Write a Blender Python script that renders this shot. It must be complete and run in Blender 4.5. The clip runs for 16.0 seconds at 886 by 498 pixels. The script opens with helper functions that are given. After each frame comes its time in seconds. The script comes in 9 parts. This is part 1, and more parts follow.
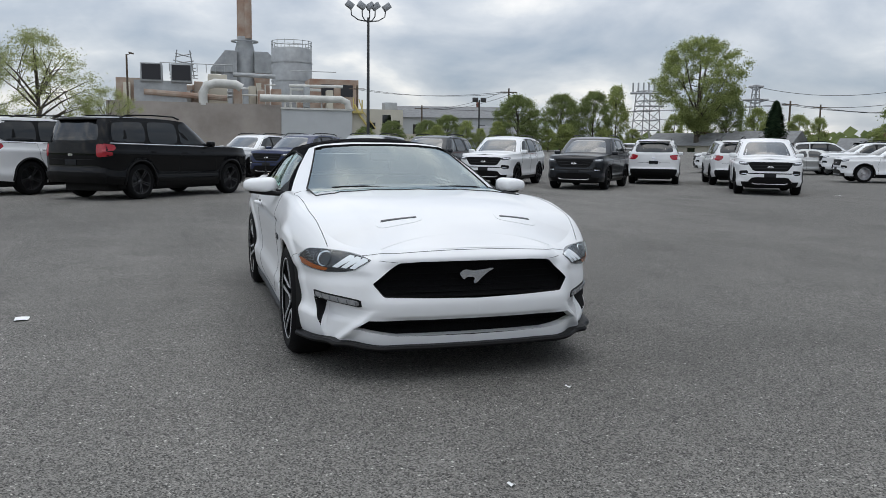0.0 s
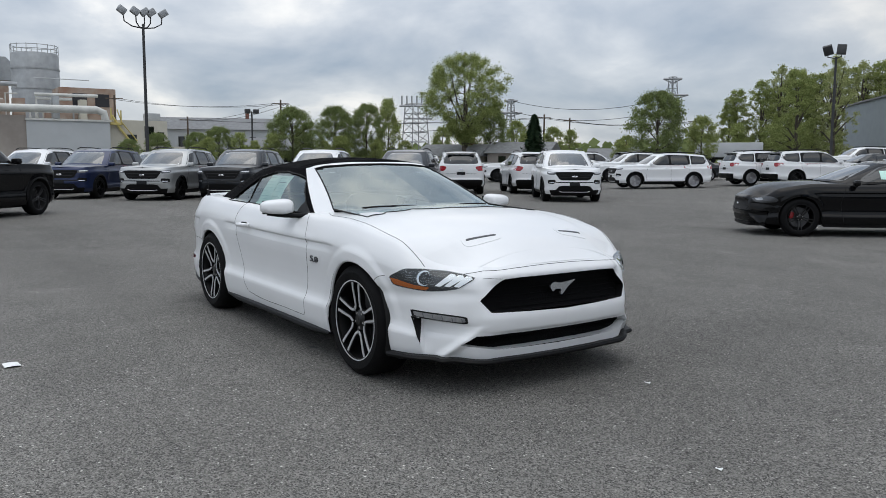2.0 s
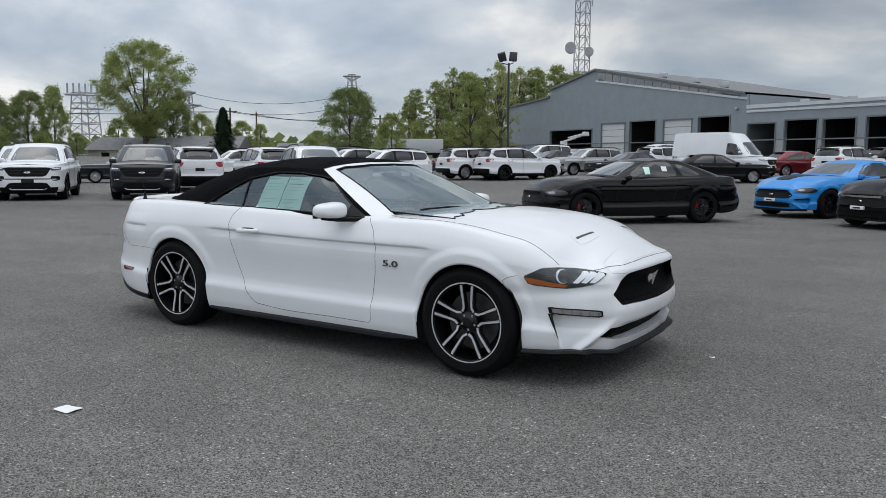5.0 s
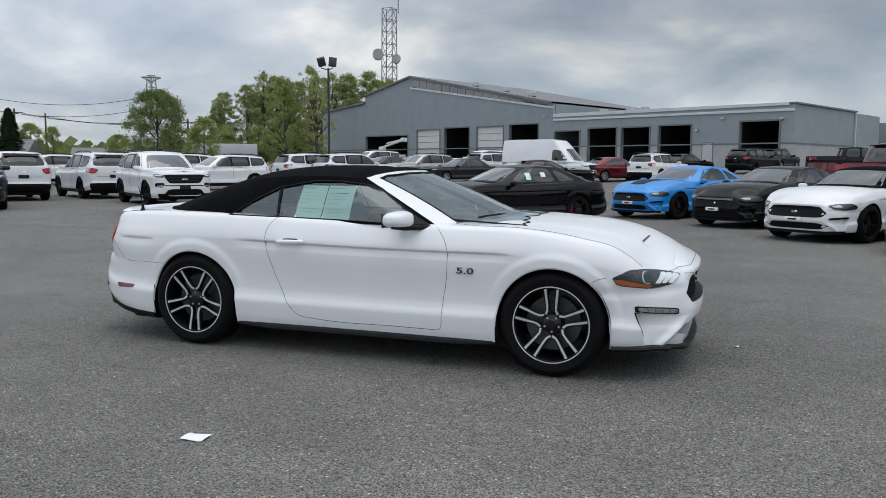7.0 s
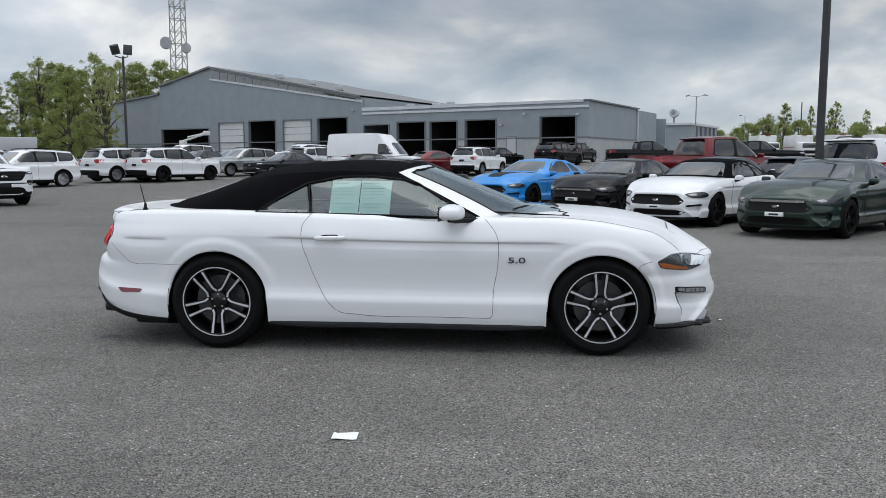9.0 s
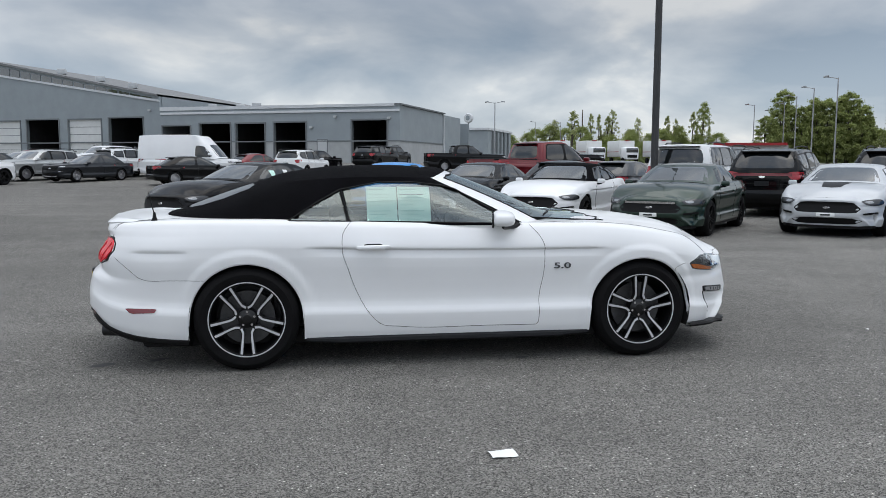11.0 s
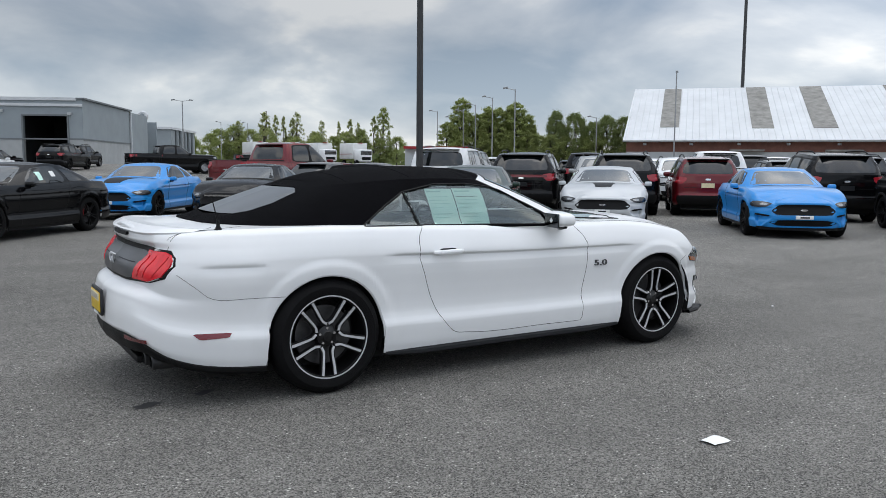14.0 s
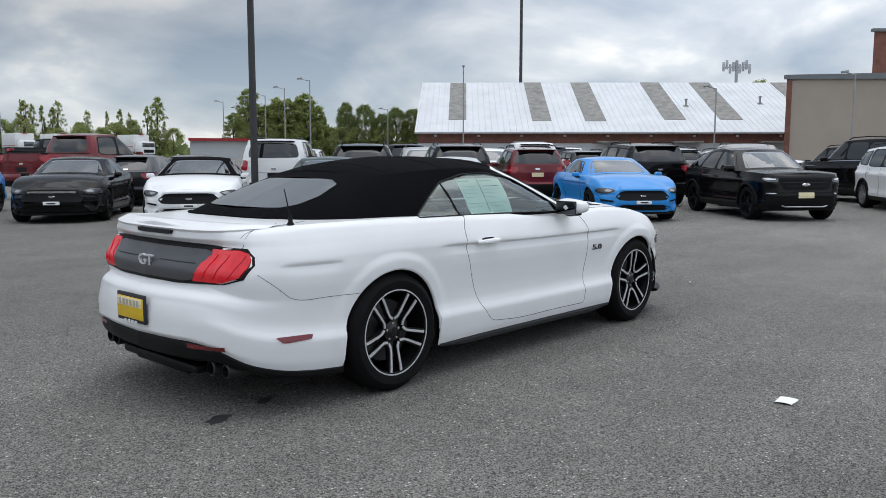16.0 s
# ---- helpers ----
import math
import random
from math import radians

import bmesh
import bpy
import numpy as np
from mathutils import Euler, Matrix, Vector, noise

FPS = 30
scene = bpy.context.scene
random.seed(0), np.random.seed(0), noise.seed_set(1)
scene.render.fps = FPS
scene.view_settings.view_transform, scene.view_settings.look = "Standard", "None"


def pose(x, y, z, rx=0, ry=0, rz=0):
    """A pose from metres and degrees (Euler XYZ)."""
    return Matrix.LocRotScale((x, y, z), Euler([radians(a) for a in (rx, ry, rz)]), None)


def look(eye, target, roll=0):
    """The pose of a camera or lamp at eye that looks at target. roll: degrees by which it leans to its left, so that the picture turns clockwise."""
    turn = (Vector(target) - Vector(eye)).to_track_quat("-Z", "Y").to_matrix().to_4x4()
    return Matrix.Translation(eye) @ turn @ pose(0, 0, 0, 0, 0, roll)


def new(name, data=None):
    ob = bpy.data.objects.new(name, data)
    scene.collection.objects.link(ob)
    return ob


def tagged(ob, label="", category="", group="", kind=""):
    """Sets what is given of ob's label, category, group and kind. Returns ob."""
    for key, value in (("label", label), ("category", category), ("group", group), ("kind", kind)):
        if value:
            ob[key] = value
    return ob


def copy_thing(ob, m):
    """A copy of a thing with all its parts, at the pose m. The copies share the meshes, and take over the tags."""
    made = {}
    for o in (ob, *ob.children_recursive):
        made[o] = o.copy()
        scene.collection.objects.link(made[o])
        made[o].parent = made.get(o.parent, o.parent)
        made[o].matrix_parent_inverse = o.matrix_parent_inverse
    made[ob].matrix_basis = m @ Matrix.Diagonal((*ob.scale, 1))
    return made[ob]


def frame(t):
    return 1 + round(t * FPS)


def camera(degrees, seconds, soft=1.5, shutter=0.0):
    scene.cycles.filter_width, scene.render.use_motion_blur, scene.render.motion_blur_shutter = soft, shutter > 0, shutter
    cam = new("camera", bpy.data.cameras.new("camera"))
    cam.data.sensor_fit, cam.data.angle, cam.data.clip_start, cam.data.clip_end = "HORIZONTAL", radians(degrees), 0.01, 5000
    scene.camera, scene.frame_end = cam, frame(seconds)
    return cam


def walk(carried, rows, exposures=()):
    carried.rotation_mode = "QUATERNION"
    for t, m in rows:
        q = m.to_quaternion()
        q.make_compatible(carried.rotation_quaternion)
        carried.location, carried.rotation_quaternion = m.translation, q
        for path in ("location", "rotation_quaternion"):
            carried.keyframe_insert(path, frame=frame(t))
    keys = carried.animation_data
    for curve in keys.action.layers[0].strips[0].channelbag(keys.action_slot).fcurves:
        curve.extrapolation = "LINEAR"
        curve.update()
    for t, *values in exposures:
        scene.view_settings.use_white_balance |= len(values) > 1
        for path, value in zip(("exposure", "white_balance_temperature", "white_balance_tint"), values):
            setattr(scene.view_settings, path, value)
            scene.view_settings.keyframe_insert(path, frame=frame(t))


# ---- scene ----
cam = camera(57.9, 16.0, soft=0.85)
PATH = [
    (0, (6.322, -1.414, 1.275), (4.426, -0.828, 1.026), 0.8),
    (0.5, (6.228, -1.854, 1.26), (4.377, -1.129, 1.04), 0.3),
    (1, (6.136, -2.32, 1.281), (4.341, -1.461, 1.076), 0.0),
    (1.5, (6.004, -2.753, 1.298), (4.277, -1.765, 1.092), 0.0),
    (2, (5.721, -3.125, 1.316), (4.065, -2.025, 1.1), 0.2),
    (2.5, (5.529, -3.545, 1.325), (3.95, -2.34, 1.091), 0.2),
    (3, (5.254, -3.858, 1.339), (3.758, -2.555, 1.086), 0.1),
    (3.5, (4.967, -4.146, 1.342), (3.559, -2.75, 1.082), -0.2),
    (4, (4.701, -4.478, 1.366), (3.394, -2.985, 1.112), -0.4),
    (4.2, (4.552, -4.576, 1.348), (3.287, -3.048, 1.098), -0.2),
    (6.3, (3.028, -5.649, 1.359), (2.188, -3.845, 1.159), 0.3),
    (6.5, (2.889, -5.729, 1.375), (2.093, -3.906, 1.173), 0.3),
    (7, (2.461, -5.853, 1.362), (1.776, -3.985, 1.152), 0.3),
    (7.5, (2.081, -6.063, 1.351), (1.513, -4.157, 1.132), 0.2),
    (8, (1.709, -6.2, 1.351), (1.259, -4.265, 1.126), 0.1),
    (8.5, (1.269, -6.258, 1.369), (0.943, -4.298, 1.143), 0.0),
    (9, (0.845, -6.395, 1.363), (0.644, -4.418, 1.139), -0.0),
    (9.5, (0.427, -6.364, 1.346), (0.354, -4.378, 1.122), -0.1),
    (9.7, (0.261, -6.34, 1.377), (0.239, -4.353, 1.153), -0.1),
    (11.8, (-1.514, -6.068, 1.373), (-1.018, -4.142, 1.163), 0.5),
    (12, (-1.67, -6.007, 1.354), (-1.124, -4.095, 1.144), 0.6),
    (12.5, (-2.063, -5.833, 1.375), (-1.393, -3.96, 1.169), 0.5),
    (13, (-2.49, -5.69, 1.376), (-1.697, -3.866, 1.168), 0.5),
    (13.5, (-2.828, -5.447, 1.354), (-1.915, -3.68, 1.144), 0.4),
    (14, (-3.191, -5.245, 1.36), (-2.158, -3.545, 1.152), 0.4),
    (14.5, (-3.562, -5.081, 1.374), (-2.417, -3.455, 1.166), 0.4),
    (15, (-3.851, -4.771, 1.368), (-2.599, -3.225, 1.159), 0.2),
    (15.5, (-4.217, -4.526, 1.349), (-2.866, -3.067, 1.133), 0.1),
    (16, (-4.455, -4.212, 1.341), (-3.008, -2.851, 1.115), -0.0),
]
walk(cam, [(t, look(eye, target, roll)) for t, eye, target, roll in PATH],
     exposures=((0.0, -0.08), (3.5, -0.11), (6.5, -0.06), (8.0, 0.0), (9.0, 0.04), (12.5, 0.11), (14.5, 0.11), (16.0, 0.08)))

# ---- sky and light: a bright overcast day, brighter towards the zenith ----
def build_world():
    world = bpy.data.worlds.new("overcast_sky")
    scene.world = world
    world.use_nodes = True
    nt = world.node_tree
    nt.nodes.clear()
    n = nt.nodes.new
    out, bg = n("ShaderNodeOutputWorld"), n("ShaderNodeBackground")
    coord, sep = n("ShaderNodeTexCoord"), n("ShaderNodeSeparateXYZ")
    nt.links.new(coord.outputs["Generated"], sep.inputs[0])
    # clouds seen as flat layers: the direction divided by its height
    add = n("ShaderNodeMath"); add.operation = "ADD"; add.inputs[1].default_value = 0.34
    mx = n("ShaderNodeMath"); mx.operation = "MAXIMUM"; mx.inputs[1].default_value = 0.0
    nt.links.new(sep.outputs["Z"], mx.inputs[0]); nt.links.new(mx.outputs[0], add.inputs[0])
    flat = n("ShaderNodeCombineXYZ")
    for axis in ("X", "Y"):
        d = n("ShaderNodeMath"); d.operation = "DIVIDE"
        nt.links.new(sep.outputs[axis], d.inputs[0]); nt.links.new(add.outputs[0], d.inputs[1])
        nt.links.new(d.outputs[0], flat.inputs[axis])
    big = n("ShaderNodeTexNoise"); big.inputs["Scale"].default_value = 1.9; big.inputs["Detail"].default_value = 8; big.inputs["Roughness"].default_value = 0.5; big.inputs["Distortion"].default_value = 0.25
    nt.links.new(flat.outputs[0], big.inputs["Vector"])
    ramp = n("ShaderNodeValToRGB")
    e = ramp.color_ramp.elements
    e[0].position, e[0].color = 0.36, (0.36, 0.43, 0.53, 1)
    e[1].position, e[1].color = 0.64, (1.02, 1.01, 0.99, 1)
    m = ramp.color_ramp.elements.new(0.47); m.color = (0.52, 0.57, 0.645, 1)
    m = ramp.color_ramp.elements.new(0.56); m.color = (0.70, 0.735, 0.785, 1)
    nt.links.new(big.outputs["Fac"], ramp.inputs[0])
    # overcast brightness law: the zenith about three times the horizon
    grad = n("ShaderNodeMapRange"); grad.inputs["From Min"].default_value = 0.0; grad.inputs["From Max"].default_value = 0.9
    grad.inputs["To Min"].default_value = SKY_LOW; grad.inputs["To Max"].default_value = SKY_HIGH
    nt.links.new(sep.outputs["Z"], grad.inputs["Value"])
    # clear sky above the cloud deck, a small share of the light
    sky = n("ShaderNodeTexSky"); sky.sky_type = "NISHITA"; sky.sun_disc = False
    sky.sun_elevation, sky.sun_rotation = radians(52), radians(SUN_TURN)
    mul = n("ShaderNodeVectorMath"); mul.operation = "SCALE"
    # the deck is heavier towards one side, lighter along the horizon below it
    heavy = n("ShaderNodeVectorMath"); heavy.operation = "DOT_PRODUCT"; heavy.inputs[1].default_value = (0.17, 0.929, 0.33)
    nt.links.new(coord.outputs["Generated"], heavy.inputs[0])
    dark = n("ShaderNodeMapRange"); dark.interpolation_type = "SMOOTHSTEP"
    for key, v in (("From Min", 0.60), ("From Max", 0.99), ("To Min", 0.0), ("To Max", 0.50)):
        dark.inputs[key].default_value = v
    nt.links.new(heavy.outputs["Value"], dark.inputs["Value"])
    rim = n("ShaderNodeMapRange"); rim.interpolation_type = "SMOOTHSTEP"
    for key, v in (("From Min", 0.03), ("From Max", 0.17), ("To Min", 0.15), ("To Max", 1.0)):
        rim.inputs[key].default_value = v
    nt.links.new(sep.outputs["Z"], rim.inputs["Value"])
    pm = n("ShaderNodeMath"); pm.operation = "MULTIPLY"
    nt.links.new(dark.outputs[0], pm.inputs[0]); nt.links.new(rim.outputs[0], pm.inputs[1])
    left = n("ShaderNodeMath"); left.operation = "SUBTRACT"; left.inputs[0].default_value = 1.0
    nt.links.new(pm.outputs[0], left.inputs[1])
    level = n("ShaderNodeMath"); level.operation = "MULTIPLY"
    nt.links.new(grad.outputs[0], level.inputs[0]); nt.links.new(left.outputs[0], level.inputs[1])
    nt.links.new(ramp.outputs[0], mul.inputs[0]); nt.links.new(level.outputs[0], mul.inputs["Scale"])
    dim = n("ShaderNodeVectorMath"); dim.operation = "SCALE"; dim.inputs["Scale"].default_value = 0.02
    nt.links.new(sky.outputs[0], dim.inputs[0])
    tot = n("ShaderNodeVectorMath"); tot.operation = "ADD"
    nt.links.new(mul.outputs[0], tot.inputs[0]); nt.links.new(dim.outputs[0], tot.inputs[1])
    nt.links.new(tot.outputs[0], bg.inputs["Color"])
    nt.links.new(bg.outputs[0], out.inputs[0])


SKY_LOW, SKY_HIGH, SUN_TURN = 0.80, 1.76, 200
build_world()
sun = new("sun", bpy.data.lights.new("sun", "SUN"))
sun.data.energy, sun.data.angle, sun.data.color = 0.8, radians(58), (1.0, 0.96, 0.9)
sun.matrix_world = look((2.0, 1.0, 20), (0, 0, 0))


# ---- materials ----
def material(name, color, rough=0.5, metal=0.0, coat=0.0, vary=0.0, scale=8.0, bump=0.0, bump_scale=60.0, spec=0.5, random_tint=0.0, second=None, alpha=None):
    """A surface with its base colour, a slow stain, a fine grain and some relief."""
    m = bpy.data.materials.new(name)
    m.use_nodes = True
    nt = m.node_tree
    b = nt.nodes["Principled BSDF"]
    b.inputs["Roughness"].default_value, b.inputs["Metallic"].default_value = rough, metal
    b.inputs["Coat Weight"].default_value, b.inputs["Coat Roughness"].default_value = coat, 0.03
    b.inputs["Specular IOR Level"].default_value = spec
    b.inputs["Base Color"].default_value = (*color, 1)
    n, L = nt.nodes.new, nt.links.new
    coord = n("ShaderNodeTexCoord")
    col = None
    if vary > 0 or second:
        t1 = n("ShaderNodeTexNoise"); t1.inputs["Scale"].default_value = scale; t1.inputs["Detail"].default_value = 6; t1.inputs["Roughness"].default_value = 0.6
        L(coord.outputs["Object"], t1.inputs["Vector"])
        mix = n("ShaderNodeMix"); mix.data_type = "RGBA"
        lo = second or tuple(c * (1 - vary) for c in color)
        hi = color if second else tuple(min(1, c * (1 + vary)) for c in color)
        mix.inputs["A"].default_value, mix.inputs["B"].default_value = (*lo, 1), (*hi, 1)
        rng = n("ShaderNodeMapRange"); rng.inputs["From Min"].default_value, rng.inputs["From Max"].default_value = 0.3, 0.7
        L(t1.outputs["Fac"], rng.inputs["Value"]); L(rng.outputs[0], mix.inputs["Factor"])
        col = mix.outputs["Result"]
    if random_tint > 0:
        info = n("ShaderNodeObjectInfo")
        rr = n("ShaderNodeMapRange"); rr.inputs["To Min"].default_value, rr.inputs["To Max"].default_value = 1 - random_tint, 1 + random_tint
        L(info.outputs["Random"], rr.inputs["Value"])
        sc = n("ShaderNodeVectorMath"); sc.operation = "SCALE"
        if col:
            L(col, sc.inputs[0])
        else:
            sc.inputs[0].default_value = color
        L(rr.outputs[0], sc.inputs["Scale"])
        col = sc.outputs[0]
    if col:
        L(col, b.inputs["Base Color"])
    if bump > 0:
        t2 = n("ShaderNodeTexNoise"); t2.inputs["Scale"].default_value = bump_scale; t2.inputs["Detail"].default_value = 4
        L(coord.outputs["Object"], t2.inputs["Vector"])
        bp = n("ShaderNodeBump"); bp.inputs["Strength"].default_value = bump; bp.inputs["Distance"].default_value = 0.01
        L(t2.outputs["Fac"], bp.inputs["Height"]); L(bp.outputs[0], b.inputs["Normal"])
    if alpha is not None:
        b.inputs["Alpha"].default_value = alpha
    return m


def paint(name, color, metal=0.0, rough=0.32, coat=0.6):
    return material(name, color, rough=rough, metal=metal, coat=coat, vary=0.03, scale=1.2, spec=0.3 if max(color) > 0.01 else 0.04)


def glass(name, tint, rough=0.02, ior=1.75, sheen=(0.95, 0.97, 1)):
    """A thin pane: partly clear, partly mirror, more mirror at a glance."""
    m = bpy.data.materials.new(name)
    m.use_nodes = True
    nt = m.node_tree
    nt.nodes.clear()
    n, L = nt.nodes.new, nt.links.new
    out, mix, clear, shine, fr = n("ShaderNodeOutputMaterial"), n("ShaderNodeMixShader"), n("ShaderNodeBsdfTransparent"), n("ShaderNodeBsdfGlossy"), n("ShaderNodeLayerWeight")
    clear.inputs[0].default_value = (*tint, 1)
    shine.inputs["Roughness"].default_value = rough
    shine.inputs["Color"].default_value = (*sheen, 1)
    fr.inputs["Blend"].default_value = 0.5
    steep = n("ShaderNodeMath"); steep.operation = "POWER"; steep.inputs[1].default_value = 4.5
    L(fr.outputs["Facing"], steep.inputs[0])
    share = n("ShaderNodeMapRange"); share.inputs["To Min"].default_value, share.inputs["To Max"].default_value = ((ior - 1) / (ior + 1)) ** 2, 1.0
    L(steep.outputs[0], share.inputs["Value"]); L(share.outputs[0], mix.inputs[0]); L(clear.outputs[0], mix.inputs[1]); L(shine.outputs[0], mix.inputs[2]); L(mix.outputs[0], out.inputs[0])
    return m


WHITE_PAINT = paint("white_car_paint", (0.80, 0.81, 0.82), coat=0.5)
BLACK_PAINT = paint("black_car_paint", (0.0030, 0.0031, 0.0038), rough=0.25, coat=0.45)
GREY_PAINT = paint("dark_grey_car_paint", (0.012, 0.0145, 0.019), metal=0.4, coat=0.6)
SILVER_PAINT = paint("silver_car_paint", (0.42, 0.43, 0.43), metal=0.6)
LIGHT_GREY_PAINT = paint("pale_grey_car_paint", (0.52, 0.54, 0.56), metal=0.1)
BLUE_PAINT = paint("bright_blue_car_paint", (0.016, 0.25, 0.66))
NAVY_PAINT = paint("navy_car_paint", (0.012, 0.022, 0.07), metal=0.4)
GREEN_PAINT = paint("dark_green_car_paint", (0.010, 0.030, 0.020), metal=0.4, coat=0.8)
RED_PAINT = paint("deep_red_car_paint", (0.14, 0.006, 0.011), metal=0.4, coat=0.8)
TAN_PAINT = paint("grey_beige_car_paint", (0.30, 0.28, 0.25), metal=0.5)
BLACK_PLASTIC = material("black_plastic", (0.004, 0.004, 0.0045), rough=0.5, spec=0.2, vary=0.2, scale=20, bump=0.1, bump_scale=400)
GREY_PLASTIC = material("dark_grey_plastic", (0.015, 0.016, 0.018), rough=0.5, spec=0.18, vary=0.15, scale=15, bump=0.1, bump_scale=400)
SATIN_GREY = material("satin_grey_panel", (0.055, 0.057, 0.062), rough=0.3, vary=0.1, scale=6)
WELL_BLACK = material("wheel_well_black", (0.006, 0.006, 0.006), rough=0.9)
RUBBER = material("tyre_rubber", (0.0045, 0.0045, 0.005), rough=0.75, spec=0.15, vary=0.25, scale=14, bump=0.25, bump_scale=120)
FABRIC = material("black_canvas", (0.0025, 0.0025, 0.0035), rough=0.95, vary=0.3, scale=5, bump=0.5, bump_scale=900, spec=0.08)
CHROME = material("chrome", (0.75, 0.75, 0.77), rough=0.12, metal=1.0)
ALLOY = material("machined_alloy", (0.62, 0.63, 0.65), rough=0.38, metal=0.45, vary=0.06, scale=30)
ALLOY_SILVER = material("silver_alloy", (0.5, 0.5, 0.52), rough=0.35, metal=0.9)
BLACK_ALLOY = material("black_alloy", (0.005, 0.005, 0.0055), rough=0.35, coat=0.2, spec=0.3)
STEEL_DISC = material("brake_disc_steel", (0.09, 0.09, 0.094), rough=0.4, metal=0.8, vary=0.15, scale=30)
RED_BRAKE = material("red_brake_caliper", (0.3, 0.01, 0.015), rough=0.4)
GLASS_DARK = material("tinted_window_glass", (0.006, 0.008, 0.009), rough=0.03, vary=0.3, scale=1.5, spec=0.85)
SCREEN_DARK = material("car_windscreen_glass", (0.030, 0.037, 0.040), rough=0.04, coat=1.0, vary=0.5, scale=1.6, spec=1.0)
GLASS_SIDE = glass("clear_side_glass", (0.54, 0.59, 0.59), ior=2.1, sheen=(0.88, 0.97, 0.97))
GLASS_SCREEN = glass("clear_windscreen", (0.50, 0.56, 0.57), ior=3.0, sheen=(0.86, 0.96, 0.97))
BADGE_SILVER = material("satin_silver_badge", (0.72, 0.73, 0.75), rough=0.3, metal=0.3)
MIRROR_GLASS = material("dark_mirror_glass", (0.08, 0.085, 0.09), rough=0.05, metal=1.0)
EXHAUST = material("sooty_exhaust_steel", (0.05, 0.05, 0.052), rough=0.45, metal=0.7, vary=0.3, scale=20)
LENS = glass("clear_lamp_lens", (0.92, 0.94, 0.94), ior=1.3)
REAR_SCREEN = material("soft_top_rear_window", (0.12, 0.13, 0.14), rough=0.3, coat=0.08, vary=0.05, scale=2, spec=0.35)
TAIL_RED = material("red_lamp_lens", (0.72, 0.010, 0.022), rough=0.25, coat=0.35, vary=0.15, scale=25)
TAIL_DEEP = material("deep_red_lamp_lens", (0.34, 0.010, 0.020), rough=0.15, coat=0.6, vary=0.15, scale=25)
DARK_RED = material("dark_red_reflector", (0.15, 0.005, 0.012), rough=0.2, coat=0.6)
AMBER = material("amber_lens", (0.42, 0.11, 0.02), rough=0.2, coat=0.7)
LAMP_DARK = material("headlamp_dark_inside", (0.03, 0.032, 0.036), rough=0.25, coat=0.5)
LAMP_MID = material("smoked_headlamp", (0.10, 0.105, 0.115), rough=0.2, coat=0.4, vary=0.3, scale=14)
LAMP_CHROME = material("headlamp_reflector", (0.6, 0.62, 0.65), rough=0.2, metal=0.9)
LAMP_STRIP = material("turn_lamp_lens", (0.30, 0.31, 0.32), rough=0.15, metal=0.4, coat=0.8, vary=0.35, scale=30)
LAMP_WHITE = material("white_lamp_strip", (0.85, 0.87, 0.9), rough=0.25, coat=0.4)
PLATE_YELLOW = material("yellow_plate", (0.72, 0.48, 0.02), rough=0.4, vary=0.08, scale=12)
PLATE_PALE = material("pale_yellow_plate", (0.75, 0.66, 0.42), rough=0.4, vary=0.08, scale=12)
INK = material("dark_ink", (0.02, 0.02, 0.025), rough=0.6)
PLATE_INK = material("pale_plate_print", (0.42, 0.40, 0.36), rough=0.7)
FADED_INK = material("grey_ink", (0.42, 0.66, 0.58), rough=0.7)
PAPER_GREEN = material("pale_green_paper", (0.62, 0.90, 0.80), rough=0.7, vary=0.06, scale=6)
PAPER_WHITE = material("white_paper", (0.82, 0.83, 0.82), rough=0.7, vary=0.05, scale=9)
SEAT_BLACK = material("black_leather", (0.012, 0.012, 0.013), rough=0.5, vary=0.2, scale=10, bump=0.2, bump_scale=300)


# ---- mesh helpers ----
def part(name, bm, mat, parent=None, label="", smooth=True, sharp=35):
    """Links a bmesh, or a (vertices, faces) pair, as ONE mesh object under a thing or a part."""
    me = bpy.data.meshes.new(name)
    if isinstance(bm, tuple):
        me.from_pydata([tuple(map(float, v)) for v in bm[0]], [], [tuple(map(int, f)) for f in bm[1]])
    else:
        bm.to_mesh(me)
        bm.free()
    me.materials.append(mat)
    if smooth:
        me.shade_smooth()
        me.set_sharp_from_angle(angle=radians(sharp))
    ob = new(name, me)
    if parent:
        ob.parent = parent
    if label:
        ob["label"] = label
    return ob


def empty(name):
    return new(name)


def join(*pairs):
    verts, faces = [], []
    for v, f in pairs:
        k = len(verts)
        verts += list(v)
        faces += [tuple(i + k for i in q) for q in f]
    return verts, faces


def mirror_y(pair):
    v, f = pair
    return [(p[0], -p[1], p[2]) for p in v], [tuple(reversed(q)) for q in f]


def both(pair):
    return join(pair, mirror_y(pair))


def moved(pair, m):
    return [tuple(m @ Vector(p)) for p in pair[0]], pair[1]


def grid(P, flip=False):
    P = np.asarray(P)
    a, b = P.shape[:2]
    i, j = np.meshgrid(np.arange(a - 1), np.arange(b - 1), indexing="ij")
    q = np.stack([i * b + j, (i + 1) * b + j, (i + 1) * b + j + 1, i * b + j + 1], -1).reshape(-1, 4)
    return [tuple(p) for p in P.reshape(-1, 3)], [tuple(r[::-1] if flip else r) for r in q]


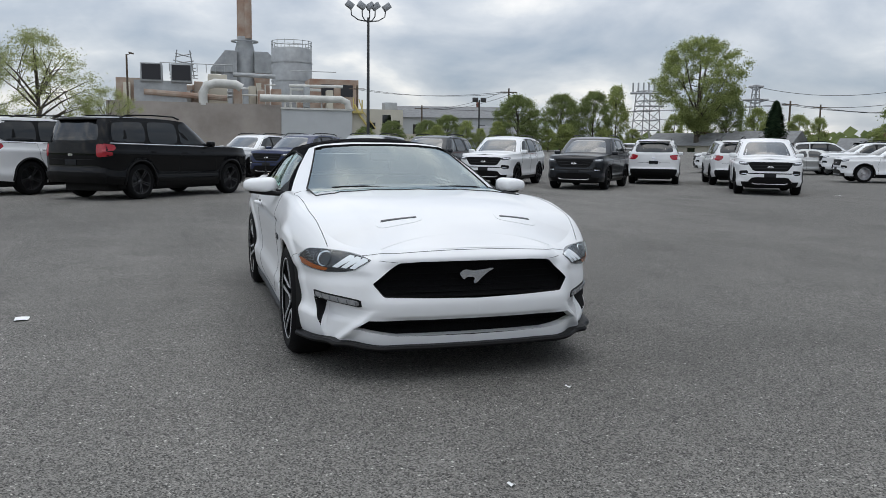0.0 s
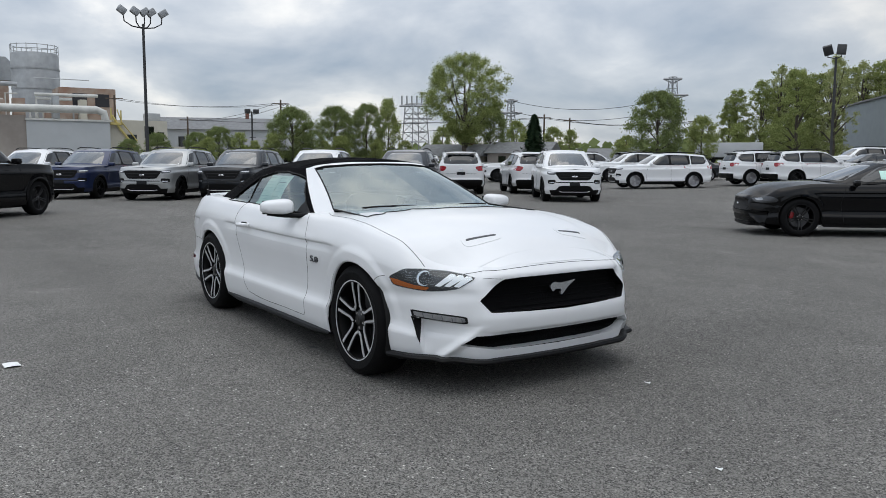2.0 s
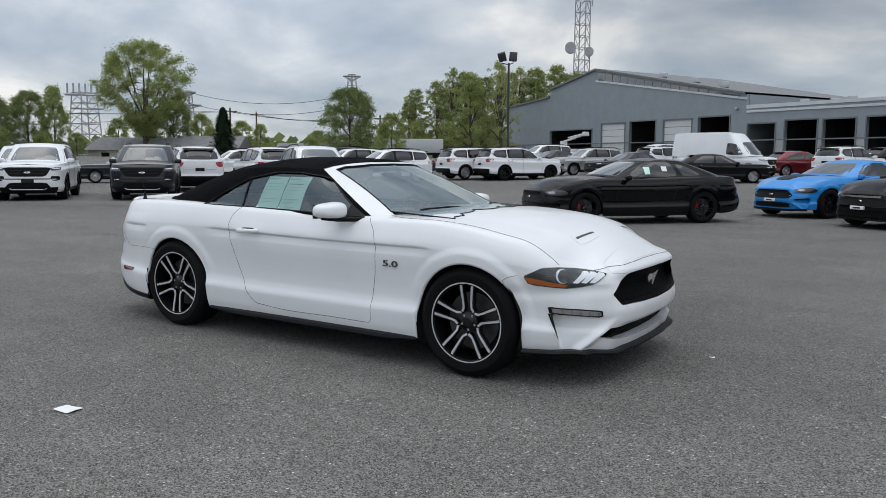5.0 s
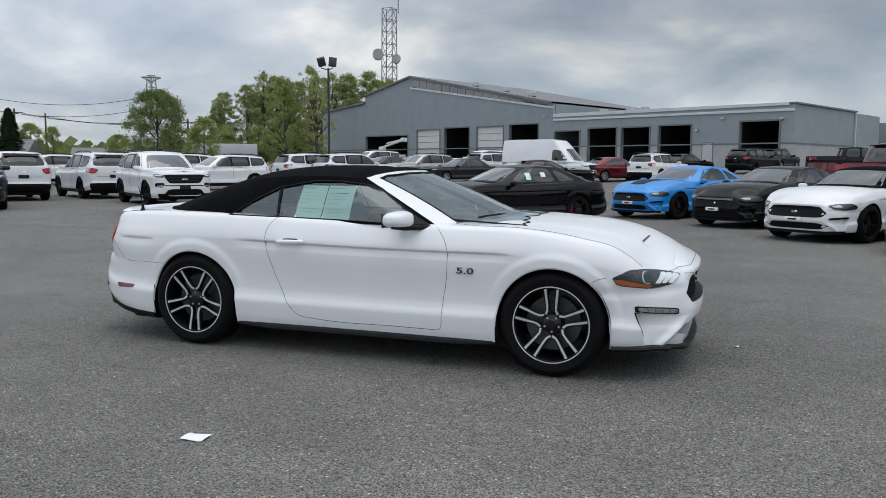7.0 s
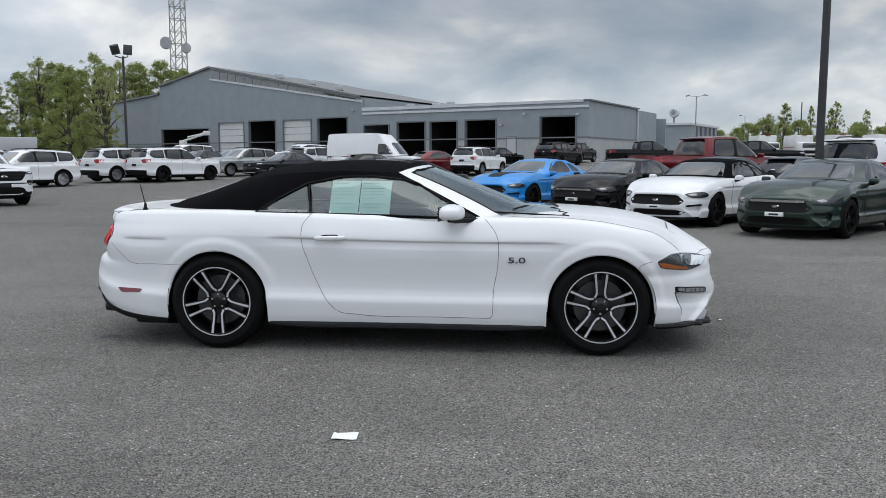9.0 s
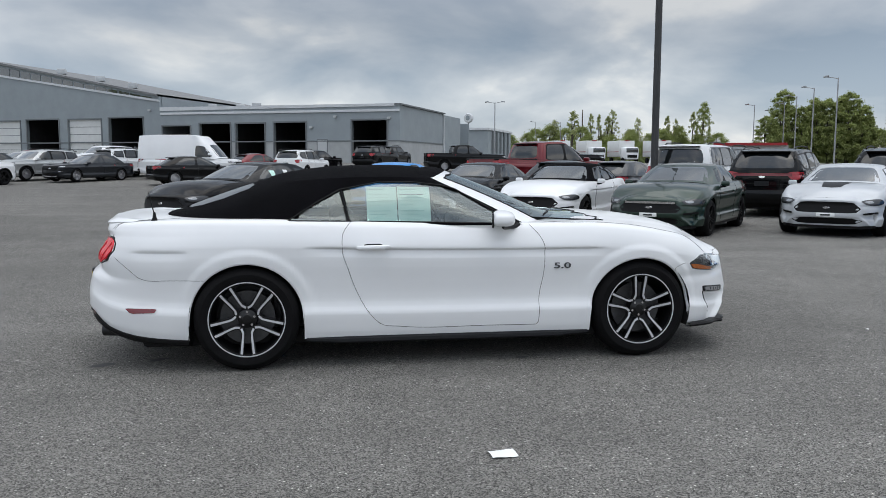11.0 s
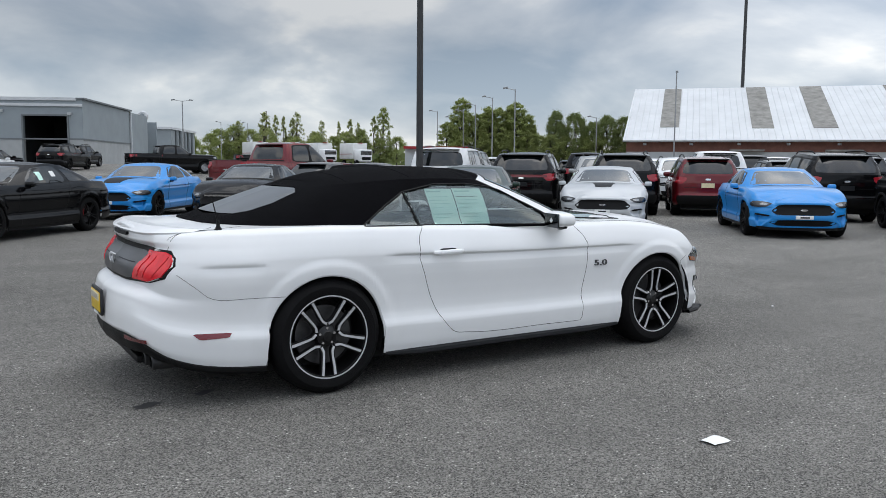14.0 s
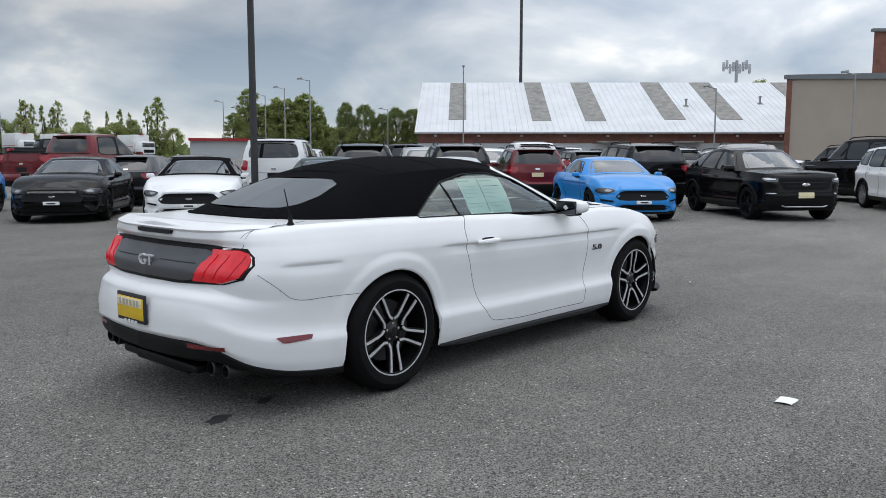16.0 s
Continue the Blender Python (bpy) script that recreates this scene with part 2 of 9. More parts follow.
def box(x0, y0, z0, x1, y1, z1, bevel=0.0):
    bm = bmesh.new()
    bmesh.ops.create_cube(bm, size=1, matrix=Matrix.LocRotScale(((x0 + x1) / 2, (y0 + y1) / 2, (z0 + z1) / 2), None, (abs(x1 - x0), abs(y1 - y0), abs(z1 - z0))))
    if bevel:
        bmesh.ops.bevel(bm, geom=bm.edges[:], offset=bevel, segments=2, affect="EDGES", profile=0.5)
    bm.verts.index_update()
    out = [tuple(v.co) for v in bm.verts], [tuple(v.index for v in f.verts) for f in bm.faces]
    bm.free()
    return out


def tube(points, radius, sides=8, closed=False, caps=True):
    """A round bar along points; radius may be one number or one per point."""
    P = [Vector(p) for p in points]
    n = len(P)
    R = radius if hasattr(radius, "__len__") else [radius] * n
    verts, faces = [], []
    up = None
    for i, p in enumerate(P):
        d = (P[(i + 1) % n] - P[i - 1]) if closed else (P[min(i + 1, n - 1)] - P[max(i - 1, 0)])
        d.normalize()
        if up is None:
            up = Vector((0, 0, 1)) if abs(d.z) < 0.9 else Vector((1, 0, 0))
        a = d.cross(up)
        if a.length < 1e-5:
            a = d.orthogonal()
        a.normalize()
        b = a.cross(d)
        up = b
        for k in range(sides):
            w = 2 * math.pi * k / sides
            verts.append(tuple(p + (a * math.cos(w) + b * math.sin(w)) * R[i]))
    rows = n if closed else n - 1
    for i in range(rows):
        for k in range(sides):
            u, v = i * sides, ((i + 1) % n) * sides
            faces.append((u + k, u + (k + 1) % sides, v + (k + 1) % sides, v + k))
    if caps and not closed:
        faces.append(tuple(range(sides))[::-1])
        faces.append(tuple((n - 1) * sides + k for k in range(sides)))
    return verts, faces


def lathe(profile, n=40, axis="y", closed=False):
    """Turns (radius, along) pairs about an axis."""
    verts, faces = [], []
    m = len(profile)
    for i in range(n):
        w = 2 * math.pi * i / n
        c, s = math.cos(w), math.sin(w)
        for r, a in profile:
            verts.append({"y": (r * c, a, r * s), "z": (r * c, r * s, a), "x": (a, r * c, r * s)}[axis])
    for i in range(n):
        k = (i + 1) % n
        for j in range(m if closed else m - 1):
            q = (j + 1) % m
            f = (i * m + j, i * m + q, k * m + q, k * m + j)
            faces.append(f if axis == "z" else f[::-1] if axis == "y" else f)
    return verts, faces


def prism(ring, y0, y1):
    """A flat outline in x and z, thickened from y0 to y1."""
    n = len(ring)
    v = [(x, y0, z) for x, z in ring] + [(x, y1, z) for x, z in ring]
    f = [tuple(range(n)), tuple(range(2 * n - 1, n - 1, -1))] + [(i, i + n, (i + 1) % n + n, (i + 1) % n) for i in range(n)]
    return v, f


def hermite(ts, vs, t):
    """A smooth curve through values at knots."""
    ts, vs, t = np.asarray(ts, float), np.asarray(vs, float), np.asarray(t, float)
    one = vs.ndim == 1
    if one:
        vs = vs[:, None]
    h = np.diff(ts)
    d = np.diff(vs, axis=0) / h[:, None]
    m = np.vstack([d[:1], (d[:-1] * h[1:, None] + d[1:] * h[:-1, None]) / (h[1:] + h[:-1])[:, None], d[-1:]])
    flat = np.vstack([np.zeros_like(d[:1], bool), d[:-1] * d[1:] <= 0, np.zeros_like(d[:1], bool)])
    m[flat] = 0
    i = np.clip(np.searchsorted(ts, t, side="right") - 1, 0, len(ts) - 2)
    u = ((np.clip(t, ts[0], ts[-1]) - ts[i]) / h[i])[..., None]
    hh = h[i][..., None]
    out = (2 * u**3 - 3 * u**2 + 1) * vs[i] + (u**3 - 2 * u**2 + u) * hh * m[i] + (-2 * u**3 + 3 * u**2) * vs[i + 1] + (u**3 - u**2) * hh * m[i + 1]
    return out[..., 0] if one else out


def rounded(ring, turns=2, keep=0.8):
    """Cuts the corners of an outline."""
    P = [np.asarray(p, float) for p in ring]
    for k in range(turns):
        w = keep if k == 0 else 0.75
        Q = []
        for i in range(len(P)):
            a, b = P[i], P[(i + 1) % len(P)]
            Q += [a * w + b * (1 - w), a * (1 - w) + b * w]
        P = Q
    return [tuple(p) for p in P]


def dense(ring, step):
    out = []
    for i in range(len(ring)):
        a, b = np.asarray(ring[i], float), np.asarray(ring[(i + 1) % len(ring)], float)
        k = max(1, int(np.ceil(np.linalg.norm(b - a) / step)))
        out += [tuple(a + (b - a) * j / k) for j in range(k)]
    return out


# ---- the car builder: x ahead, y to the car's left, z up, origin on the ground midway between the axles ----
from mathutils.bvhtree import BVHTree


def welded(pair):
    """Joins points that fall together, so that no sliver faces are left."""
    seen, verts, to = {}, [], []
    for p in pair[0]:
        key = (round(p[0], 5), round(p[1], 5), round(p[2], 5))
        if key not in seen:
            seen[key] = len(verts)
            verts.append(p)
        to.append(seen[key])
    faces = [tuple(dict.fromkeys(to[i] for i in f)) for f in pair[1]]
    return verts, [f for f in faces if len(f) > 2]


class Shell:
    """The lower body: an outline that wraps from the nose to the tail, with section profiles for nose, flank and tail."""

    def __init__(self, outline, nose, flank, tail, wheels, top, crown=2.4, flare=0.012, rows=24, steps=110, sculpt=None, fine_nose=0):
        o = np.asarray(outline, float)
        self.s = np.concatenate([[0], np.cumsum(np.linalg.norm(np.diff(o[:, :2], axis=0), axis=1))])
        self.o, self.nose, self.flank, self.tail = o, np.asarray(nose), np.asarray(flank), np.asarray(tail)
        self.wheels, self.top, self.crown, self.flare, self.rows = wheels, np.asarray(top), crown, flare, rows
        self.sculpt = sculpt
        fine = np.linspace(0, self.s[-1], 1500)
        x = hermite(self.s, o[:, 0], fine)
        cuts = [np.linspace(0, self.s[-1], steps)]
        if fine_nose:
            cuts.append(np.linspace(0.3, 1.25, fine_nose))
        for xw, zw, r in wheels:
            xs = xw + r * np.cos(np.linspace(0.0, math.pi, 33))
            cuts.append(np.interp(-xs, -x, fine))
            cuts.append(np.interp(-np.array([xw - r - 0.004, xw + r + 0.004]), -x, fine))
        self.cut = np.unique(np.round(np.concatenate(cuts), 5))

    def base(self, s):
        s = np.asarray(s, float)
        p = hermite(self.s, self.o, s)
        d = (hermite(self.s, self.o[:, :2], np.minimum(s + 0.01, self.s[-1])) - hermite(self.s, self.o[:, :2], np.maximum(s - 0.01, 0)))
        n = np.stack([d[..., 1], -d[..., 0]], -1)
        n /= np.linalg.norm(n, axis=-1, keepdims=True) + 1e-9
        n[..., 0] = np.where((s < 0.005), 1, np.where(s > self.s[-1] - 0.005, -1, n[..., 0]))
        n[..., 1] = np.where((s < 0.005) | (s > self.s[-1] - 0.005), 0, n[..., 1])
        return p, n

    def at(self, s, z):
        p, n = self.base(s)
        h = np.clip((z - p[..., 2]) / (p[..., 3] - p[..., 2]), 0, 1)
        def prof(t):
            return hermite(t[:, 0], t[:, 1], h)
        w = n**2
        inset = w[..., 1] * prof(self.flank) + w[..., 0] * np.where(n[..., 0] > 0, prof(self.nose), prof(self.tail))
        for xw, zw, r in self.wheels:
            d = np.hypot(p[..., 0] - xw, z - zw)
            # a flat lip round the arch, then a short step down to the flank
            k = np.clip((d - r - 0.045) / 0.055, 0, 1)
            inset = inset - w[..., 1] * self.flare * (1 - k * k * (3 - 2 * k)) * np.clip((z - zw + 0.12) / 0.3, 0, 1)
        if self.sculpt is not None:
            inset = inset + self.sculpt(p[..., 0], p[..., 1], z + 0 * p[..., 0], h)
        x, y = p[..., 0] - n[..., 0] * inset, p[..., 1] - n[..., 1] * inset
        return np.stack([x, np.maximum(y, 0), z + 0 * x], -1)

    def low(self, s):
        """The lower edge with the wheel arches cut into it."""
        p, _ = self.base(s)
        z = p[..., 2].copy()
        for xw, zw, r in self.wheels:
            dx = p[..., 0] - xw
            z = np.where(np.abs(dx) < r + 1e-6, np.maximum(z, zw + np.sqrt(np.maximum(r * r - dx * dx, 0))), z)
        return z, p[..., 3]

    def flanks(self):
        # rows at fixed shares of the height, so that creases run on past the arches
        zb, zt = self.low(self.cut)
        v = np.unique(np.round(np.concatenate([np.linspace(0, 1, self.rows), self.flank[:, 0], [] if self.sculpt is None else [0.725, 0.735, 0.755, 0.765, 0.772, 0.779, 0.786, 0.795]]), 4))[None, :]
        z0 = self.base(self.cut)[0][:, 2]
        z = np.maximum(z0[:, None] + (zt - z0)[:, None] * v, zb[:, None])
        s = np.repeat(self.cut[:, None], v.shape[1], 1)
        verts, faces = grid(self.at(s, z))
        flat = z.reshape(-1)
        return verts, [f for f in faces if max(flat[list(f)]) - min(flat[list(f)]) > 1e-6 and (flat[f[0]] != flat[f[3]] or flat[f[1]] != flat[f[2]])]

    def edge(self, s):
        _, zt = self.low(s)
        return self.at(s, zt)

    def height(self, x, y, ye, ze):
        zc = hermite(self.top[:, 0][::-1], self.top[:, 1][::-1], x)
        if self.sculpt is not None:
            # the raised middle of the bonnet between two soft creases
            zc = zc + 0.011 * ramp01(2.16, 1.95, x) * ramp01(0.8, 1.0, x) * (1 - ramp01(0.0, 0.05, np.abs(y) - np.interp(x, [0.8, 2.1], [0.62, 0.46])))
        return ze + (zc - ze) * (1 - np.clip(np.abs(y) / np.maximum(ye, 1e-4), 0, 1) ** self.crown)

    def cover(self, x0, x1, inner=None, n=14):
        """The bonnet, boot or belt surface between two x, from the body's edge to the middle or to an inner line."""
        E = self.edge(self.cut)
        E = E[(E[:, 0] <= x0 + 1e-6) & (E[:, 0] >= x1 - 1e-6)]
        t = np.linspace(0, 1, n)
        yi = np.zeros(len(E)) if inner is None else np.minimum(inner(E[:, 0]), E[:, 1] - 0.004)
        y = E[:, 1][:, None] * (1 - t) + yi[:, None] * t
        x = np.repeat(E[:, 0][:, None], n, 1)
        z = self.height(x, y, E[:, 1][:, None], E[:, 2][:, None])
        return welded(grid(np.stack([x, y, z], -1)))

    def band(self, s0, s1, z0, z1, lift, n=60):
        """A strip that wraps round the body between two heights, each a number or a function of s."""
        s = np.linspace(s0, s1, n)
        f0 = z0(s) if callable(z0) else np.full(n, z0)
        f1 = z1(s) if callable(z1) else np.full(n, z1)
        v = np.linspace(0, 1, 5)
        z = f0[:, None] * (1 - v) + f1[:, None] * v
        ss = np.repeat(s[:, None], 5, 1)
        P = self.at(ss, z)
        _, nn = self.base(ss)
        out = P.copy()
        out[..., 0] += nn[..., 0] * lift
        out[..., 1] += nn[..., 1] * lift
        back = P.copy()
        back[..., 0] -= nn[..., 0] * 0.01
        back[..., 1] -= nn[..., 1] * 0.01
        full = np.concatenate([back[:, :1], out, back[:, -1:]], 1)
        return grid(full)


class Cabin:
    """The greenhouse: a loop at the belt and one at the roof's edge, bowed between, and a crowned roof."""

    def __init__(self, belt, roof, bow=0.03, crown=0.04, steps=70, rows=14):
        self.b, self.r = np.asarray(belt, float), np.asarray(roof, float)
        self.t = np.concatenate([[0], np.cumsum(np.linalg.norm(np.diff(self.b[:, :2], axis=0), axis=1))])
        self.t /= self.t[-1]
        self.bow, self.crown, self.steps, self.rows = bow, crown, steps, rows

    def at(self, s, u):
        B, T = hermite(self.t, self.b, s), hermite(self.t, self.r, s)
        P = B + (T - B) * u[..., None]
        d = hermite(self.t, self.b[:, :2], np.minimum(s + 0.004, 1)) - hermite(self.t, self.b[:, :2], np.maximum(s - 0.004, 0))
        n = np.stack([d[..., 1], -d[..., 0]], -1)
        n /= np.linalg.norm(n, axis=-1, keepdims=True) + 1e-9
        n[..., 1] *= np.clip(np.minimum(s, 1 - s) / 0.05, 0, 1)
        k = self.bow * 4 * u * (1 - u)
        P[..., 0] += n[..., 0] * k
        P[..., 1] = np.maximum(P[..., 1] + n[..., 1] * k, 0)
        return P

    def walls(self, s0=0.0, s1=1.0, u0=0.0, u1=1.0):
        s = np.linspace(s0, s1, max(3, int(self.steps * (s1 - s0))))
        u = np.linspace(u0, u1, self.rows)
        S, U = np.meshgrid(s, u, indexing="ij")
        return grid(self.at(S, U))

    def roof(self, n=12, s0=0.0, s1=1.0):
        s = np.linspace(s0, s1, self.steps)
        E = self.at(s, np.ones_like(s))
        t = np.linspace(0, 1, n)
        y = E[:, 1][:, None] * (1 - t)
        wide = max(E[:, 1].max(), 0.1)
        # the crown follows the width, so that the front and back edges stay on the loop
        lift = self.crown * (1 - (y / wide) ** 2) - self.crown * (1 - (E[:, 1] / wide) ** 2)[:, None]
        x = np.repeat(E[:, 0][:, None], n, 1)
        return grid(np.stack([x, y, E[:, 2][:, None] + lift], -1))


class Skin:
    """The finished body surface, on which panels, lamps and seams are laid."""

    def __init__(self, *pairs):
        v, f = join(*pairs)
        self.tree = BVHTree.FromPolygons([Vector(p) for p in v], f)

    def hit(self, axis, a, b):
        if axis in ("front", "back") and a < 0 or axis == "top" and b < 0:
            p, d = self.hit(axis, *((-a, b) if axis != "top" else (a, -b)))
            return Vector((p.x, -p.y, p.z)), d
        if axis in ("corner", "hind"):
            # seen at 45 degrees on the front or the rear corner
            k = 1 if axis == "corner" else -1
            q = math.sqrt(0.5)
            o, d = Vector((-k * a * q + k * 6 * q, a * q + 6 * q, b)), Vector((-k * q, -q, 0))
            p, n, _, _ = self.tree.ray_cast(o, d)
            if p is None:
                p, n, _, _ = self.tree.find_nearest(o + d * 4.3)
            return p, -d
        if axis != "side":
            a, b = (a, max(b, 0.002)) if axis == "top" else (max(a, 0.002), b)
        o, d = {"front": ((6, a, b), (-1, 0, 0)), "back": ((-6, a, b), (1, 0, 0)), "side": ((a, 3, b), (0, -1, 0)), "top": ((a, b, 4), (0, 0, -1))}[axis]
        p, n, _, _ = self.tree.ray_cast(Vector(o), Vector(d))
        if p is None:
            p, n, _, _ = self.tree.find_nearest(Vector(o) + Vector(d) * (5 if axis in ("front", "back") else 2.2))
        return p, -Vector(d)

    def panel(self, ring, axis, lift=0.004, deep=0.012, rings=4, step=0.04, clamp=None, to=None):
        """A thin panel with the outline ring, lying on the body as seen along the axis."""
        ring = dense(ring, step)
        c = np.mean(np.asarray(ring), 0)
        verts, faces = [], []
        n = len(ring)
        p, d = self.hit(axis, *c)
        verts.append(tuple(p + d * lift))
        for k in range(1, rings + 1):
            for q in ring:
                a, b = c + (np.asarray(q) - c) * k / rings
                p, d = self.hit(axis, a, b)
                verts.append(tuple(p + d * lift))
        last = 1 + (rings - 1) * n
        verts += [tuple(Vector(verts[last + i]) - d * (max(lift, 0) + deep)) for i in range(n)]
        area = sum(ring[i][0] * ring[(i + 1) % n][1] - ring[(i + 1) % n][0] * ring[i][1] for i in range(n))
        turn = (area > 0) != (axis in ("side", "back", "hind"))
        for i in range(n):
            j = (i + 1) % n
            faces.append((0, 1 + i, 1 + j))
            for k in range(rings):
                u, w = 1 + k * n, 1 + (k + 1) * n
                faces.append((u + i, w + i, w + j, u + j))
        if not turn:
            faces = [f[::-1] for f in faces]
        return verts, faces

    def line(self, points, axis, radius=0.003, lift=0.0, step=0.03, closed=False):
        """A thin seam along a path on the body."""
        pts = dense(points, step) if closed else dense(points, step)[: -max(1, int(np.ceil(np.linalg.norm(np.subtract(points[0], points[-1])) / step)))] + [points[-1]]
        out = []
        for a, b in pts:
            p, d = self.hit(axis, a, b)
            out.append(tuple(p + d * lift))
        return tube(out, radius, sides=5, closed=closed)


def cut_hole(pair, ring, axis, lo=-9.0, hi=9.0):
    """Cuts a convex outline clean out of a surface. axis 0: seen along x, 1: along y; lo, hi bound it along that axis."""
    bm = bmesh.new()
    vs = [bm.verts.new(v) for v in pair[0]]
    for f in pair[1]:
        try:
            bm.faces.new([vs[i] for i in f])
        except ValueError:
            pass
    u, w = (1, 2) if axis == 0 else (0, 2)
    ring = [np.asarray(p, float) for p in ring]
    c = np.mean(ring, 0)
    r0, r1 = np.min(ring, 0) - 0.1, np.max(ring, 0) + 0.1
    def near(f):
        m = f.calc_center_median()
        return lo < m[axis] < hi and r0[0] < m[u] < r1[0] and r0[1] < m[w] < r1[1]
    faces = [f for f in bm.faces if near(f)]
    for i in range(len(ring)):
        a, b = ring[i], ring[(i + 1) % len(ring)]
        t = b - a
        nn = np.array([t[1], -t[0]])
        if np.dot(nn, c - a) > 0:
            nn = -nn
        co, no = [0, 0, 0], [0, 0, 0]
        co[u], co[w], no[u], no[w] = a[0], a[1], nn[0], nn[1]
        geom = list({e for f in faces for e in f.edges} | {v for f in faces for v in f.verts}) + faces
        res = bmesh.ops.bisect_plane(bm, geom=geom, dist=1e-5, plane_co=co, plane_no=Vector(no).normalized())
        pool = {g for g in res["geom"] if isinstance(g, bmesh.types.BMFace)} | set(faces)
        N, C = Vector(no).normalized(), Vector(co)
        faces = [f for f in pool if f.is_valid and (f.calc_center_median() - C).dot(N) < 1e-6]
    bmesh.ops.delete(bm, geom=faces, context="FACES")
    bm.verts.index_update()
    out = [tuple(v.co) for v in bm.verts], [tuple(v.index for v in f.verts) for f in bm.faces]
    bm.free()
    return out


def wall_in(skin, ring, axis, depth, step=0.03, shrink=1.0, lift=0.0):
    """The inner wall of a recess: from the body's surface at the ring, back by a depth."""
    ring = dense(ring, step)
    c = np.mean(np.asarray(ring), 0)
    n = len(ring)
    outer, inner = [], []
    for q in ring:
        p, d = skin.hit(axis, *q)
        outer.append(tuple(p + d * lift))
        p2 = p - d * depth
        s = c + (np.asarray(q) - c) * shrink
        if axis in ("front", "back"):
            inner.append((p2[0], s[0], s[1]))
        else:
            inner.append((s[0], p2[1], s[1]))
    verts = outer + inner
    faces = [(i, (i + 1) % n, (i + 1) % n + n, i + n) for i in range(n)]
    return (verts, faces), inner


def fan(loop):
    c = np.mean(np.asarray(loop), 0)
    n = len(loop)
    return [tuple(c)] + list(loop), [(0, 1 + i, 1 + (i + 1) % n) for i in range(n)]


def coloured(ob, mat):
    """Body colour is set on the object, so that copies can differ."""
    ob.material_slots[0].link = "OBJECT"
    ob.material_slots[0].material = mat
    ob["paint"] = 1
    return ob


def wheel_meshes(radius, rim, width, spokes, style, face_mat, back_mat):
    """The meshes of a wheel whose outer face looks to +y."""
    w = width / 2
    tyre = lathe([(rim - 0.012, -w + 0.01), (rim + 0.012, -w), (rim + 0.05, -w - 0.004), (radius - 0.03, -w + 0.006), (radius - 0.006, -w + 0.03), (radius, -w + 0.06), (radius + 0.001, 0), (radius, w - 0.06),
                  (radius - 0.006, w - 0.03), (radius - 0.03, w - 0.006), (rim + 0.05, w + 0.004), (rim + 0.012, w), (rim - 0.012, w - 0.01)], 56)
    barrel = lathe([(rim - 0.014, w - 0.012), (rim + 0.004, w - 0.006), (rim + 0.004, w - 0.016), (rim - 0.012, w - 0.022), (rim - 0.03, w - 0.10), (rim - 0.035, -w + 0.02), (0.02, -w + 0.05)], 48)
    lip = lathe([(rim + 0.002, w - 0.010), (rim + 0.001, w - 0.004), (rim - 0.0065, w - 0.004), (rim - 0.006, w - 0.012)], 56, closed=True)
    hub = lathe([(0.0001, w - 0.028), (0.028, w - 0.03), (0.034, w - 0.036), (0.062, w - 0.046), (0.07, w - 0.09)], 30)
    disc = lathe([(0.05, w - 0.11), (0.5 * rim + 0.055, w - 0.105), (0.5 * rim + 0.055, w - 0.13), (0.05, w - 0.13)], 40)
    faces, backs = [], []
    for k in range(spokes):
        rot = Matrix.Rotation(2 * math.pi * k / spokes + math.pi / 2, 4, "Y")
        if style == "split":
            # a broad root that parts into two prongs, running to the lip
            arms = []
            for sgn in (-1, 1):
                ring = [(0.060, sgn * 0.034), (0.088, sgn * 0.0215), (0.125, sgn * 0.0225), (rim - 0.006, sgn * 0.033), (rim - 0.006, sgn * 0.049), (0.125, sgn * 0.0355), (0.094, sgn * 0.034), (0.068, sgn * 0.046)]
                arms.append(ring if sgn > 0 else ring[::-1])
            pair = join(*[bent_arm(r, w, 0.008) for r in arms])
            back = join(*[bent_arm([(x, z + (-0.004 if i < 4 else 0.008) * (1 if z > 0 else -1)) for i, (x, z) in enumerate(r if r[0][1] > 0 else r[::-1])], w - 0.005, 0.03) for r in arms])
        elif style == "double":
            pair = join(*[bent_arm([(0.05, z - 0.008), (rim - 0.004, z * 1.9 - 0.009), (rim - 0.004, z * 1.9 + 0.009), (0.05, z + 0.008)], w, 0.02) for z in (-0.016, 0.016)])
            back = None
        else:
            pair = bent_arm([(0.05, -0.024), (rim - 0.004, -0.034), (rim - 0.004, 0.034), (0.05, 0.024)], w, 0.025)
            back = None
        faces.append(moved(pair, rot))
        if back:
            backs.append(moved(back, rot))
    nuts = [moved(lathe([(0.0001, 0.012), (0.008, 0.012), (0.011, 0)], 8), Matrix.Translation((0.048 * math.cos(a), w - 0.05, 0.048 * math.sin(a)))) for a in np.arange(5) * 2 * math.pi / 5 + 0.3]
    return dict(tyre=tyre, barrel=barrel, lip=lip, hub=hub, disc=disc, faces=faces, backs=backs, nuts=nuts)


def bent_arm(ring, w, thick):
    """A spoke arm: outline in radius and side, dished a little towards the hub."""
    ring = dense(ring, 0.03)
    f = lambda r: w - 0.012 - 0.028 * max(0, 1 - r / 0.2)
    n = len(ring)
    v = [(x, f(x), z) for x, z in ring] + [(x, f(x) - thick, z) for x, z in ring]
    return v, [tuple(range(n - 1, -1, -1)), tuple(range(n, 2 * n))] + [((i + 1) % n, i, i + n, (i + 1) % n + n) for i in range(n)][::-1]


